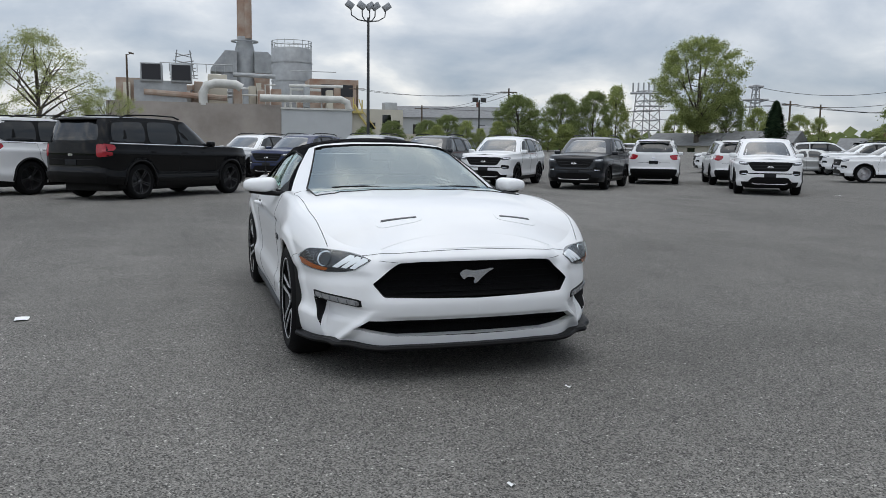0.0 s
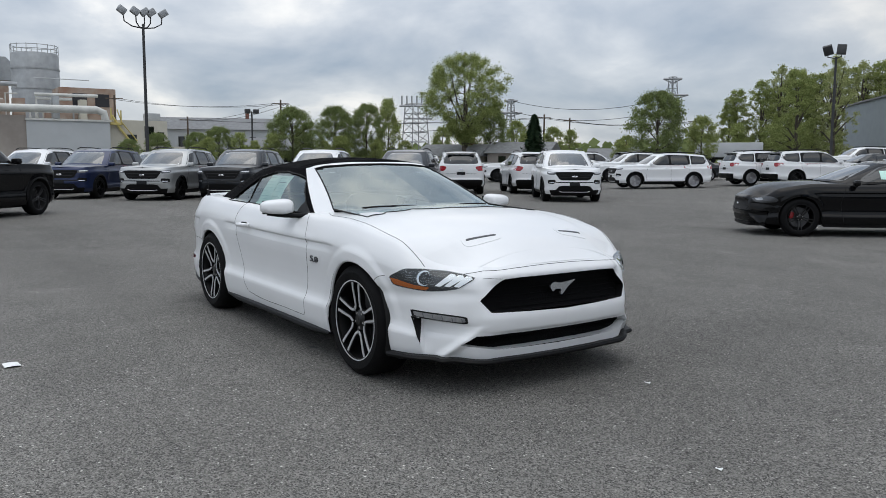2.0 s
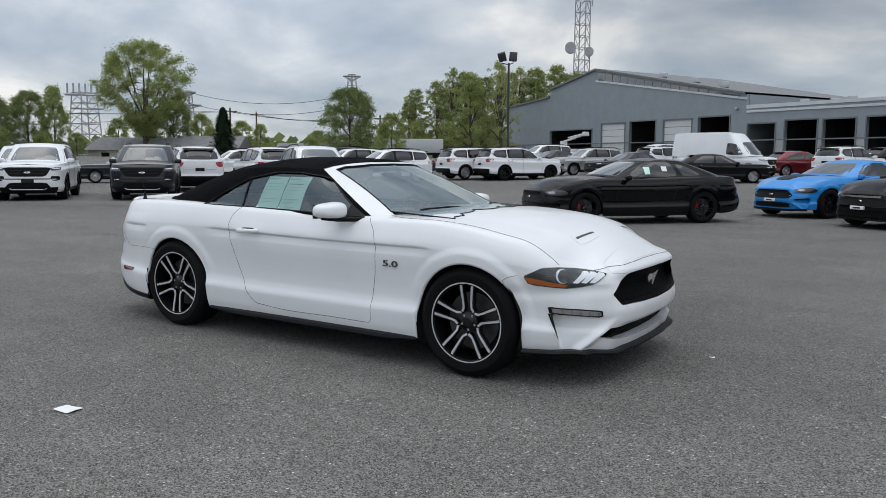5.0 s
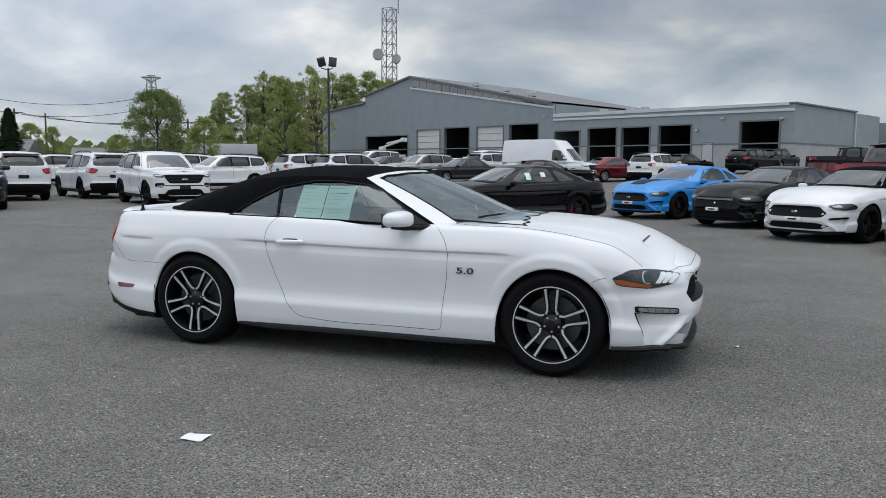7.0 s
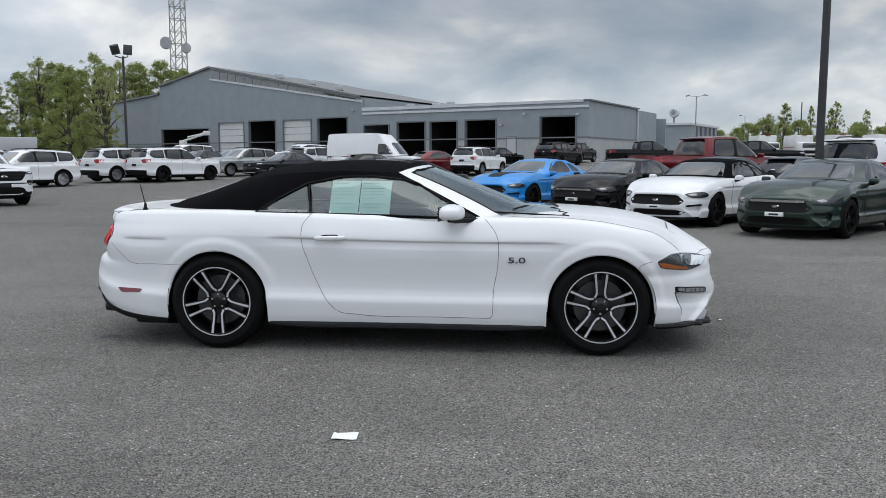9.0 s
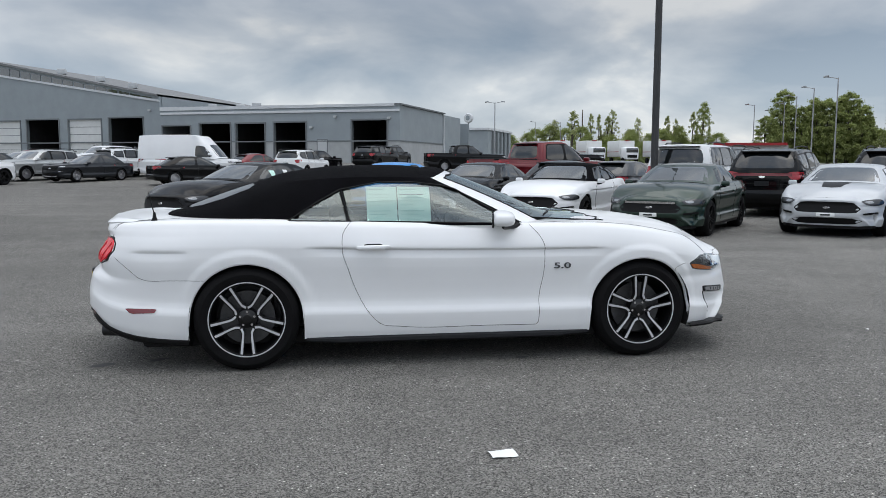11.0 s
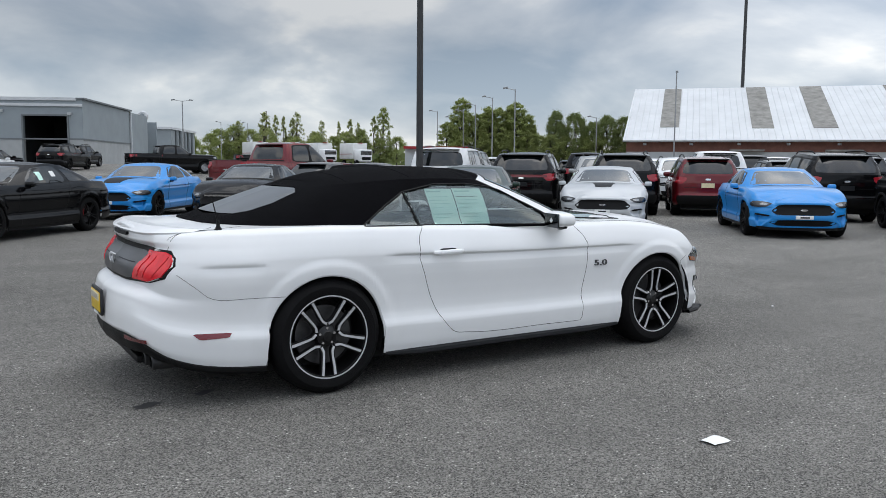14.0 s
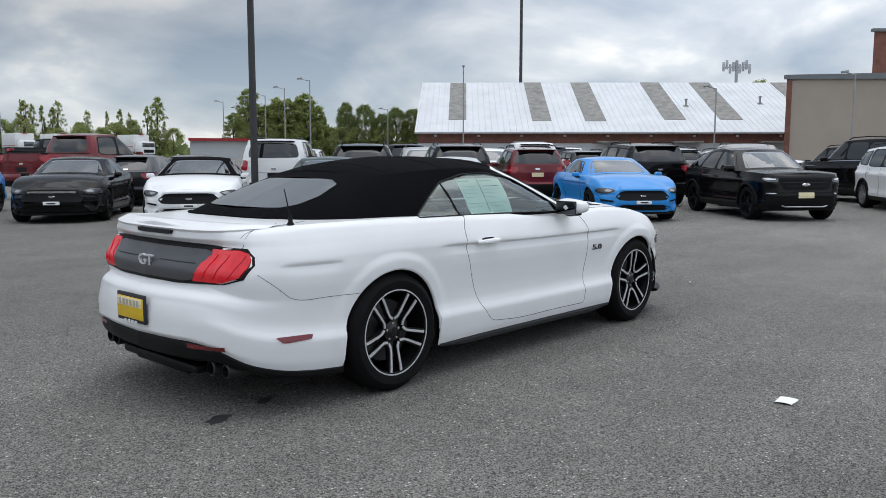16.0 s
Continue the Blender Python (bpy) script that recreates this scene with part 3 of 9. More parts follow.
def make_wheel(car, W, x, y, z, side, face_mat, back_mat, caliper=None, plain=False):
    """One wheel at its place; the parts share meshes between the wheels of a car."""
    flip = Matrix.Identity(4) if side > 0 else Matrix.Rotation(math.pi, 4, "Z")
    m = Matrix.Translation((x, y, z)) @ flip
    names = {"barrel": "wheel", "tyre": "tyre", "lip": "rim_lip", "hub": "hub_cap", "disc": "brake_disc"}
    mats = {"barrel": BLACK_ALLOY, "tyre": RUBBER, "lip": face_mat, "hub": back_mat, "disc": STEEL_DISC}
    cache = W.setdefault("mesh", {})
    def place(key, pair, mat, name, parent):
        if key in cache:
            ob = new(name, cache[key])
            ob.parent = parent
        else:
            ob = part(name, pair, mat, parent)
            cache[key] = ob.data
        return ob
    if plain:
        root = place("barrel", join(W["barrel"], W["lip"], W["hub"], *W["faces"]), face_mat, "wheel", car)
        root.matrix_basis = m
        place("tyre", W["tyre"], RUBBER, "tyre", root)
        return root
    root = place("barrel", W["barrel"], mats["barrel"], "wheel", car)
    root.matrix_basis = m
    for key in ("tyre", "lip", "hub", "disc"):
        place(key, W[key], mats[key], names[key], root)
    for k, pair in enumerate(W["nuts"]):
        place(f"n{k}", pair, CHROME, "wheel_nut", root)
    for k, pair in enumerate(W["faces"]):
        place(f"f{k}", pair, face_mat, "spoke", root)
    if W["backs"]:
        place("backs", join(*W["backs"]), back_mat, "spoke_backing", root)
    if caliper:
        place("cal", moved(box(-0.06, -0.04, 0.10, 0.06, 0.03, 0.17, 0.012), Matrix.Translation((0, 0.02, 0)) @ Matrix.Rotation(radians(75), 4, "Y")), caliper, "brake_caliper", root)
    return root


def arch_liner(shell, x, z, r, y_out, y_in):
    """The dark wheel well behind an arch."""
    a = np.linspace(-0.35, math.pi + 0.35, 30)
    P = [[(x + (r + 0.004) * math.cos(t), y, z + (r + 0.004) * math.sin(t)) for t in a] for y in (y_out, (y_out + y_in) / 2, y_in)]
    cap = fan([(x + (r + 0.004) * math.cos(t), y_in, z + (r + 0.004) * math.sin(t)) for t in a])
    return join(grid(P), cap)


# ---- plans of the vehicles ----
def scaled_rows(rows, *k):
    return [tuple(v * f for v, f in zip(r, k)) for r in rows]


def ramp01(a, b, v):
    """A smooth step from 0 at a to 1 at b."""
    t = np.clip((np.asarray(v, float) - a) / (b - a), 0, 1)
    return t * t * (3 - 2 * t)


def pony_sculpt(x, y, z, v):
    """What the plain sections lack: the waist crease with its fading ends, the rear shoulder, the scooped bumper corner."""
    crease = lambda q: np.interp(q, [0.62, 0.70, 0.745, 0.768, 0.784, 0.80, 0.90], [0, 0.003, 0.011, 0.014, -0.003, -0.005, 0])
    out = crease(v) * ramp01(1.14, 0.92, x) * ramp01(-1.02, -0.78, x)
    out = out + 0.7 * crease(v + 0.035) * ramp01(-2.12, -2.0, x) * ramp01(-1.70, -1.82, x)
    out = out + 0.032 * ramp01(-1.15, -1.85, x) * ramp01(0.58, 0.95, v)
    # bumper corner: a scoop that deepens from the blade's ridge out to the slit
    a = (y - x) / math.sqrt(2)
    ridge = np.interp(z, [0.232, 0.406], [-0.955, -1.172])
    slit = np.interp(z, [0.243, 0.293, 0.447], [-0.8245, -0.812, -0.756])
    top = np.interp(a, [-1.083, -0.763], [0.418, 0.444])
    t = np.clip((a - ridge) / (slit - ridge), 0, 1)
    front = x > 1.6
    scoop = 0.072 * (0.25 * t + 0.75 * t * t) * np.clip((top - z) / 0.014, 0, 1) * np.clip((slit - a) / 0.012, 0, 1) * np.clip((z - 0.222) / 0.13, 0, 1)
    blade = -0.034 * np.exp(-((a - ridge) / 0.04) ** 2) * np.clip((0.41 - z) / 0.15, 0, 1)
    # a fold under the lamps, and the overhang of the bar above the lower opening
    fold = 0.010 * np.exp(-((z - 0.575 + 0.03 * (a + 0.9)) / 0.035) ** 2) * ramp01(-1.22, -1.05, a)
    # the lip over the grille stands well ahead in the middle
    lip = -0.075 * ramp01(0.74, 1.0, v) * ramp01(0.56, 0.40, y)
    bar = 0.020 * ramp01(0.375, 0.352, z) * ramp01(-1.15, -1.35, a)
    return out + np.where(front, scoop + blade + fold + bar + lip, 0)


PONY = dict(
    outline=[(2.265, 0, 0.20, 0.735), (2.245, 0.34, 0.20, 0.729), (2.19, 0.55, 0.20, 0.724), (2.095, 0.645, 0.205, 0.722), (1.915, 0.805, 0.21, 0.775), (1.77, 0.862, 0.21, 0.845), (1.57, 0.898, 0.21, 0.89), (1.36, 0.916, 0.21, 0.925), (0.95, 0.908, 0.20, 0.955), (0.4, 0.905, 0.195, 0.955),
             (-0.3, 0.908, 0.195, 0.965), (-0.9, 0.922, 0.20, 0.985), (-1.36, 0.938, 0.205, 0.995), (-1.8, 0.915, 0.212, 0.992), (-1.97, 0.893, 0.225, 0.988), (-2.13, 0.852, 0.25, 0.98), (-2.28, 0.775, 0.30, 0.972), (-2.38, 0.665, 0.365, 0.968), (-2.45, 0.42, 0.395, 0.962), (-2.48, 0, 0.39, 0.962)],
    nose=[(0, 0.065), (0.10, 0.050), (0.2, 0.034), (0.28, 0.018), (0.45, 0.0), (0.6, 0.02), (0.8, 0.05), (0.92, 0.085), (1, 0.15)],
    flank=[(0, 0.030), (0.06, 0.016), (0.13, 0.008), (0.21, 0.003), (0.235, 0.007), (0.275, 0.022), (0.315, 0.030), (0.38, 0.032), (0.5, 0.025), (0.62, 0.014), (0.70, 0.009), (0.77, 0.009), (0.82, 0.015), (0.87, 0.028), (0.93, 0.05), (0.98, 0.078), (1, 0.10)],
    tail=[(0, 0.03), (0.06, 0.004), (0.15, 0.004), (0.36, 0.022), (0.42, 0.034), (0.455, 0.055), (0.50, 0.098), (0.58, 0.090), (0.68, 0.094), (0.80, 0.135), (0.87, 0.142), (0.93, 0.112), (1, 0.115)],
    wheels=[(1.36, 0.345, 0.372), (-1.36, 0.345, 0.372)],
    top=[(2.285, 0.72), (2.19, 0.738), (2.107, 0.785), (2.0, 0.842), (1.87, 0.893), (1.61, 0.950), (1.3, 0.976), (1.0, 0.988), (0.83, 0.985), (0.4, 1.0), (-1.5, 1.01), (-1.95, 1.005), (-2.2, 0.998), (-2.4, 0.99), (-2.48, 0.975)],
)
# the lamp's outline on the corner: how far round it, and the height
PONY_LAMP = [(-1.125, 0.673), (-1.029, 0.611), (-0.94, 0.598), (-0.85, 0.594), (-0.647, 0.615), (-0.615, 0.663), (-0.716, 0.716), (-0.822, 0.718), (-0.96, 0.704), (-1.054, 0.690)]
SUV = dict(
    outline=[(2.46, 0, 0.26, 1.08), (2.44, 0.45, 0.26, 1.08), (2.37, 0.74, 0.26, 1.085), (2.17, 0.91, 0.27, 1.10), (1.95, 0.96, 0.27, 1.115), (1.5, 0.985, 0.27, 1.13), (0.9, 0.985, 0.26, 1.14), (0, 0.985, 0.26, 1.15), (-1.0, 0.985, 0.27, 1.17), (-1.6, 0.985, 0.29, 1.18),
             (-2.2, 0.96, 0.33, 1.19), (-2.48, 0.86, 0.36, 1.19), (-2.57, 0.5, 0.37, 1.19), (-2.58, 0, 0.37, 1.19)],
    nose=[(0, 0.12), (0.1, 0.05), (0.25, 0.015), (0.42, 0.0), (0.5, 0.012), (0.8, 0.03), (0.93, 0.045), (1, 0.10)],
    flank=[(0, 0.07), (0.1, 0.03), (0.2, 0.012), (0.26, 0.026), (0.36, 0.034), (0.55, 0.022), (0.74, 0.004), (0.80, 0.0), (0.835, 0.022), (1, 0.06)],
    tail=[(0, 0.10), (0.12, 0.02), (0.3, 0.0), (0.38, 0.03), (0.7, 0.03), (1, 0.05)],
    wheels=[(1.51, 0.385, 0.425), (-1.51, 0.385, 0.425)],
    top=[(2.46, 1.08), (2.34, 1.12), (1.9, 1.165), (1.3, 1.19), (0.95, 1.20), (-2.58, 1.19)],
    belt=[(1.15, 0, 1.17), (1.1, 0.4, 1.16), (0.92, 0.75, 1.14), (0.8, 0.87, 1.12), (0, 0.91, 1.13), (-1, 0.91, 1.15), (-1.8, 0.89, 1.17), (-2.3, 0.83, 1.17), (-2.47, 0.55, 1.17), (-2.5, 0, 1.17)],
    roof=[(0.28, 0, 1.68), (0.24, 0.35, 1.68), (0.14, 0.58, 1.68), (0.08, 0.67, 1.68), (-0.4, 0.70, 1.725), (-1.1, 0.70, 1.72), (-1.8, 0.68, 1.68), (-2.1, 0.63, 1.66), (-2.2, 0.4, 1.66), (-2.22, 0, 1.66)],
    # the dark band of glass and pillars, then the panes in it
    band=[(0.80, 1.165), (0.74, 1.20), (0.18, 1.625), (-0.24, 1.675), (-1.15, 1.66), (-1.30, 1.645), (-1.30, 1.18)], hind_band=[(-1.37, 1.20), (-1.345, 1.635), (-1.95, 1.60), (-2.30, 1.55), (-2.36, 1.50), (-2.02, 1.23)],
    windows=[[(0.70, 1.195), (0.2, 1.59), (-0.20, 1.64), (-0.24, 1.195)], [(-0.33, 1.195), (-0.31, 1.64), (-1.12, 1.63), (-1.24, 1.20)], [(-1.42, 1.22), (-1.40, 1.61), (-1.93, 1.57), (-2.22, 1.53), (-2.00, 1.26)]],
    screen=[(-0.72, 1.185), (-0.56, 1.635), (0.56, 1.635), (0.72, 1.185), (0.45, 1.222), (0, 1.232), (-0.45, 1.222)],
    rear=[(-0.74, 1.24), (-0.62, 1.60), (0.62, 1.60), (0.74, 1.24)],
    lamps=[(-1.255, 0.985), (-1.24, 0.905), (-1.03, 0.915), (-0.90, 0.955), (-0.87, 1.005), (-1.03, 1.015)],
    tails=[(0.58, 1.13), (0.78, 1.165), (0.97, 1.14), (0.97, 1.01), (0.80, 0.955), (0.70, 0.965), (0.62, 1.03)],
    grille=[(-0.64, 1.005), (0.64, 1.005), (0.60, 0.90), (0.50, 0.76), (0.42, 0.73), (-0.42, 0.73), (-0.50, 0.76), (-0.60, 0.90)],
    intake=[(-0.66, 0.36), (-0.50, 0.55), (0.50, 0.55), (0.66, 0.36), (0.6, 0.30), (-0.6, 0.30)], pods=[(0.62, 0.665), (0.64, 0.75), (0.86, 0.735), (0.86, 0.62), (0.70, 0.60)], low_bar=[(-0.62, 0.645), (0.62, 0.645), (0.62, 0.675), (-0.62, 0.675)],
    doors=[[(0.9, 0.36), (0.98, 0.75), (0.86, 1.08)], [(-0.33, 0.36), (-0.31, 1.14)], [(-1.02, 0.5), (-1.25, 0.85), (-1.3, 1.14)]],
    handles=[(-0.12, 1.0), (-1.12, 1.02)],
    mirror=(0.72, 0.93, 1.2), rails=True, cladding=True, wheel_r=0.385, rim=0.275, width=0.26, wheel_y=0.85, style="double", spokes=5,
)


def stretched(spec, kx, ky, kz, **more):
    """A plan with other proportions."""
    d = dict(spec)
    d["outline"] = scaled_rows(spec["outline"], kx, ky, kz, kz)
    d["top"] = scaled_rows(spec["top"], kx, kz)
    d["wheels"] = [(x * kx, r_ * 0 + spec["wheel_r"] * kz, r_ * kz) for x, z, r_ in spec["wheels"]]
    d["wheel_r"], d["rim"], d["wheel_y"] = spec["wheel_r"] * kz, spec["rim"] * kz, spec["wheel_y"] * ky
    for key in ("belt", "roof"):
        d[key] = scaled_rows(spec[key], kx, ky, kz)
    for key in ("band", "hind_band"):
        if key in spec:
            d[key] = scaled_rows(spec[key], kx, kz)
    d["low_bar"] = scaled_rows(spec["low_bar"], ky, kz)
    for key in ("windows", "doors"):
        d[key] = [scaled_rows(r, kx, kz) for r in spec[key]]
    d["lamps"] = scaled_rows(spec["lamps"], kx, kz)
    for key in ("screen", "rear", "tails", "grille", "intake", "pods"):
        d[key] = scaled_rows(spec[key], ky, kz)
    d["handles"] = scaled_rows(spec["handles"], kx, kz)
    d["mirror"] = (spec["mirror"][0] * kx, spec["mirror"][1] * ky, spec["mirror"][2] * kz)
    d.update(more)
    return d


COUPE = dict(
    PONY, pony=True, pods=[(0.58, 0.455), (0.79, 0.482), (0.80, 0.445), (0.59, 0.42)],
    belt=[(0.86, 0, 1.0), (0.80, 0.36, 0.995), (0.62, 0.68, 0.965), (0.47, 0.775, 0.95), (-0.3, 0.80, 0.955), (-0.9, 0.81, 0.975), (-1.35, 0.78, 0.985), (-1.8, 0.66, 0.995), (-2.02, 0.4, 1.005), (-2.06, 0, 1.005)],
    roof=[(0.02, 0, 1.32), (-0.01, 0.3, 1.32), (-0.10, 0.50, 1.315), (-0.16, 0.55, 1.31), (-0.45, 0.575, 1.335), (-0.8, 0.56, 1.32), (-0.95, 0.55, 1.31), (-1.02, 0.5, 1.305), (-1.06, 0.3, 1.305), (-1.08, 0, 1.305)],
    windows=[[(0.42, 0.985), (-0.02, 1.255), (-0.35, 1.295), (-0.66, 1.285), (-0.78, 0.985)], [(-0.87, 1.0), (-0.78, 1.25), (-0.98, 1.22), (-1.3, 1.05), (-1.3, 1.01)]],
    screen=[(-0.66, 0.998), (-0.48, 1.29), (0.48, 1.29), (0.66, 0.998), (0.4, 1.022), (0, 1.03), (-0.4, 1.022)],
    rear=[(-0.54, 1.06), (-0.44, 1.28), (0.44, 1.28), (0.54, 1.06)],
    lamps=PONY_LAMP,
    tails=[(0.30, 0.87), (0.80, 0.88), (0.80, 0.73), (0.30, 0.70)],
    grille=[(-0.56, 0.54), (-0.42, 0.66), (0.42, 0.66), (0.56, 0.54), (0.48, 0.46), (-0.48, 0.46)],
    intake=[(-0.60, 0.32), (-0.4, 0.365), (0.4, 0.365), (0.60, 0.32), (0.45, 0.25), (-0.45, 0.25)],
    doors=[[(0.62, 0.27), (0.68, 0.6), (0.6, 0.9)], [(-0.49, 0.28), (-0.66, 0.55), (-0.78, 0.95)]],
    handles=[(-0.53, 0.81)], mirror=(0.45, 0.93, 0.97), rails=False, cladding=False, wheel_r=0.345, rim=0.245, width=0.25, wheel_y=0.80, style="double", spokes=5,
)
WAGON = stretched(SUV, 0.955, 0.975, 0.99)
BIG_SUV = stretched(SUV, 1.065, 1.02, 1.085, band=[(0.86, 1.265), (0.78, 1.30), (0.26, 1.79), (-0.2, 1.835), (-2.33, 1.80), (-2.48, 1.31)], hind_band=None,
    belt=[(1.2, 0, 1.27), (1.15, 0.4, 1.26), (0.98, 0.77, 1.24), (0.85, 0.89, 1.22), (0, 0.93, 1.23), (-1, 0.93, 1.25), (-2, 0.92, 1.27), (-2.5, 0.88, 1.27), (-2.66, 0.6, 1.27), (-2.68, 0, 1.27)],
    roof=[(0.35, 0, 1.83), (0.31, 0.36, 1.83), (0.2, 0.62, 1.83), (0.12, 0.72, 1.83), (-0.4, 0.75, 1.87), (-1.1, 0.75, 1.88), (-1.9, 0.74, 1.87), (-2.38, 0.71, 1.85), (-2.5, 0.5, 1.85), (-2.52, 0, 1.85)],
    windows=[[(0.78, 1.29), (0.28, 1.75), (-0.2, 1.80), (-0.25, 1.29)], [(-0.33, 1.29), (-0.3, 1.80), (-1.25, 1.80), (-1.3, 1.30)], [(-1.38, 1.31), (-1.36, 1.80), (-2.3, 1.76), (-2.42, 1.33)]],
    rear=[(-0.74, 1.34), (-0.64, 1.76), (0.64, 1.76), (0.74, 1.34)], tails=[(0.72, 1.27), (0.93, 1.28), (0.97, 1.0), (0.74, 0.97)], belt_trim=[(0.86, 1.235), (-2.45, 1.29)])
SMALL_SUV = stretched(SUV, 0.90, 0.935, 0.945)
SEDAN = stretched(SUV, 0.97, 0.93, 0.80, band=None, hind_band=None,
    roof=[(0.1, 0, 1.38), (0.06, 0.3, 1.38), (-0.02, 0.5, 1.37), (-0.08, 0.56, 1.37), (-0.4, 0.58, 1.40), (-0.9, 0.57, 1.39), (-1.2, 0.54, 1.36), (-1.32, 0.48, 1.34), (-1.38, 0.3, 1.34), (-1.4, 0, 1.34)],
    belt=[(1.0, 0, 0.95), (0.95, 0.4, 0.945), (0.8, 0.7, 0.92), (0.7, 0.8, 0.91), (0, 0.84, 0.92), (-1, 0.84, 0.93), (-1.5, 0.80, 0.94), (-1.85, 0.7, 0.95), (-2.02, 0.4, 0.95), (-2.05, 0, 0.95)],
    windows=[[(0.6, 0.96), (0.08, 1.30), (-0.3, 1.33), (-0.34, 0.96)], [(-0.42, 0.96), (-0.4, 1.33), (-0.95, 1.32), (-1.4, 1.02), (-1.4, 0.98)]],
    screen=[(-0.66, 0.965), (-0.5, 1.34), (0.5, 1.34), (0.66, 0.965), (0.4, 0.985), (0, 0.99), (-0.4, 0.985)], rear=[(-0.56, 1.0), (-0.46, 1.30), (0.46, 1.30), (0.56, 1.0)],
    rails=False, cladding=False, wheel_r=0.335, rim=0.235, wheels=[(1.45, 0.335, 0.365), (-1.45, 0.335, 0.365)])
# the electric crossover: a low, sloping roof on a smooth body
CROSS = stretched(SUV, 0.935, 0.955, 0.92, band=[(0.78, 1.05), (0.2, 1.475), (-0.2, 1.53), (-1.0, 1.49), (-1.42, 1.40), (-1.8, 1.15), (-1.2, 1.075)], hind_band=None,
    roof=[(0.25, 0, 1.53), (0.21, 0.33, 1.53), (0.1, 0.55, 1.525), (0.04, 0.61, 1.52), (-0.4, 0.63, 1.56), (-1.0, 0.62, 1.53), (-1.55, 0.58, 1.44), (-1.8, 0.54, 1.39), (-1.93, 0.35, 1.37), (-1.95, 0, 1.37)],
    windows=[[(0.70, 1.07), (0.2, 1.44), (-0.2, 1.50), (-0.26, 1.08)], [(-0.34, 1.08), (-0.3, 1.50), (-0.9, 1.48), (-1.2, 1.10)], [(-1.28, 1.12), (-1.02, 1.45), (-1.4, 1.38), (-1.75, 1.16)]],
    screen=[(-0.66, 1.1), (-0.5, 1.48), (0.5, 1.48), (0.66, 1.1), (0.4, 1.125), (0, 1.135), (-0.4, 1.125)], rear=[(-0.55, 1.14), (-0.46, 1.34), (0.46, 1.34), (0.55, 1.14)],
    rails=False, wheel_r=0.37, rim=0.27, wheels=[(1.49, 0.37, 0.405), (-1.49, 0.37, 0.405)])
VAN = stretched(SUV, 1.13, 1.03, 1.0, band=None, hind_band=None,
    belt=[(2.0, 0, 1.2), (1.95, 0.4, 1.2), (1.8, 0.8, 1.18), (1.65, 0.94, 1.15), (0.5, 0.98, 1.15), (-1, 0.98, 1.15), (-2.2, 0.98, 1.15), (-2.78, 0.96, 1.15), (-2.86, 0.7, 1.15), (-2.87, 0, 1.15)],
    roof=[(0.9, 0, 2.42), (0.87, 0.35, 2.42), (0.78, 0.62, 2.41), (0.72, 0.74, 2.40), (0.2, 0.78, 2.47), (-1.0, 0.78, 2.48), (-2.2, 0.78, 2.47), (-2.7, 0.77, 2.44), (-2.78, 0.6, 2.44), (-2.79, 0, 2.44)],
    windows=[[(1.55, 1.25), (1.05, 1.85), (0.55, 1.9), (0.5, 1.25)]],
    screen=[(-0.80, 1.25), (-0.66, 1.95), (0.66, 1.95), (0.80, 1.25)], rear=[(-0.7, 1.4), (-0.64, 1.95), (0.64, 1.95), (0.7, 1.4)],
    mirror=(1.4, 1.08, 1.4), rails=False, cladding=True, wheels=[(1.85, 0.37, 0.41), (-1.6, 0.37, 0.41)], wheel_r=0.37, rim=0.22)
PICKUP = stretched(SUV, 1.19, 1.03, 1.10, band=[(0.86, 1.265), (0.30, 1.81), (0.0, 1.855), (-0.82, 1.83), (-0.99, 1.29)], hind_band=None,
    belt=[(1.2, 0, 1.28), (1.15, 0.4, 1.27), (1.0, 0.78, 1.25), (0.85, 0.90, 1.23), (0.3, 0.93, 1.24), (-0.3, 0.93, 1.25), (-0.85, 0.93, 1.27), (-1.1, 0.91, 1.27), (-1.18, 0.6, 1.27), (-1.2, 0, 1.27)],
    roof=[(0.4, 0, 1.87), (0.36, 0.35, 1.87), (0.27, 0.6, 1.86), (0.2, 0.69, 1.85), (-0.1, 0.72, 1.90), (-0.45, 0.72, 1.90), (-0.8, 0.71, 1.88), (-0.95, 0.69, 1.86), (-1.02, 0.45, 1.86), (-1.03, 0, 1.86)],
    windows=[[(0.78, 1.29), (0.32, 1.78), (0.0, 1.82), (-0.02, 1.29)], [(-0.12, 1.29), (-0.1, 1.82), (-0.8, 1.80), (-0.95, 1.31)]],
    screen=[(-0.74, 1.325), (-0.58, 1.82), (0.58, 1.82), (0.74, 1.325), (0.4, 1.345), (-0.4, 1.345)], rear=[(-0.68, 1.36), (-0.6, 1.78), (0.6, 1.78), (0.68, 1.36)],
    doors=[[(1.0, 0.5), (1.05, 0.85), (0.95, 1.2)], [(-0.07, 0.5), (-0.06, 1.24)], [(-1.05, 0.5), (-1.08, 1.26)], [(-1.2, 0.5), (-1.2, 1.27)]],
    handles=[(0.1, 1.1), (-0.85, 1.12)], rails=False, cladding=False, bed=True, wheel_r=0.41, rim=0.25, wheels=[(1.85, 0.41, 0.46), (-1.82, 0.41, 0.46)])


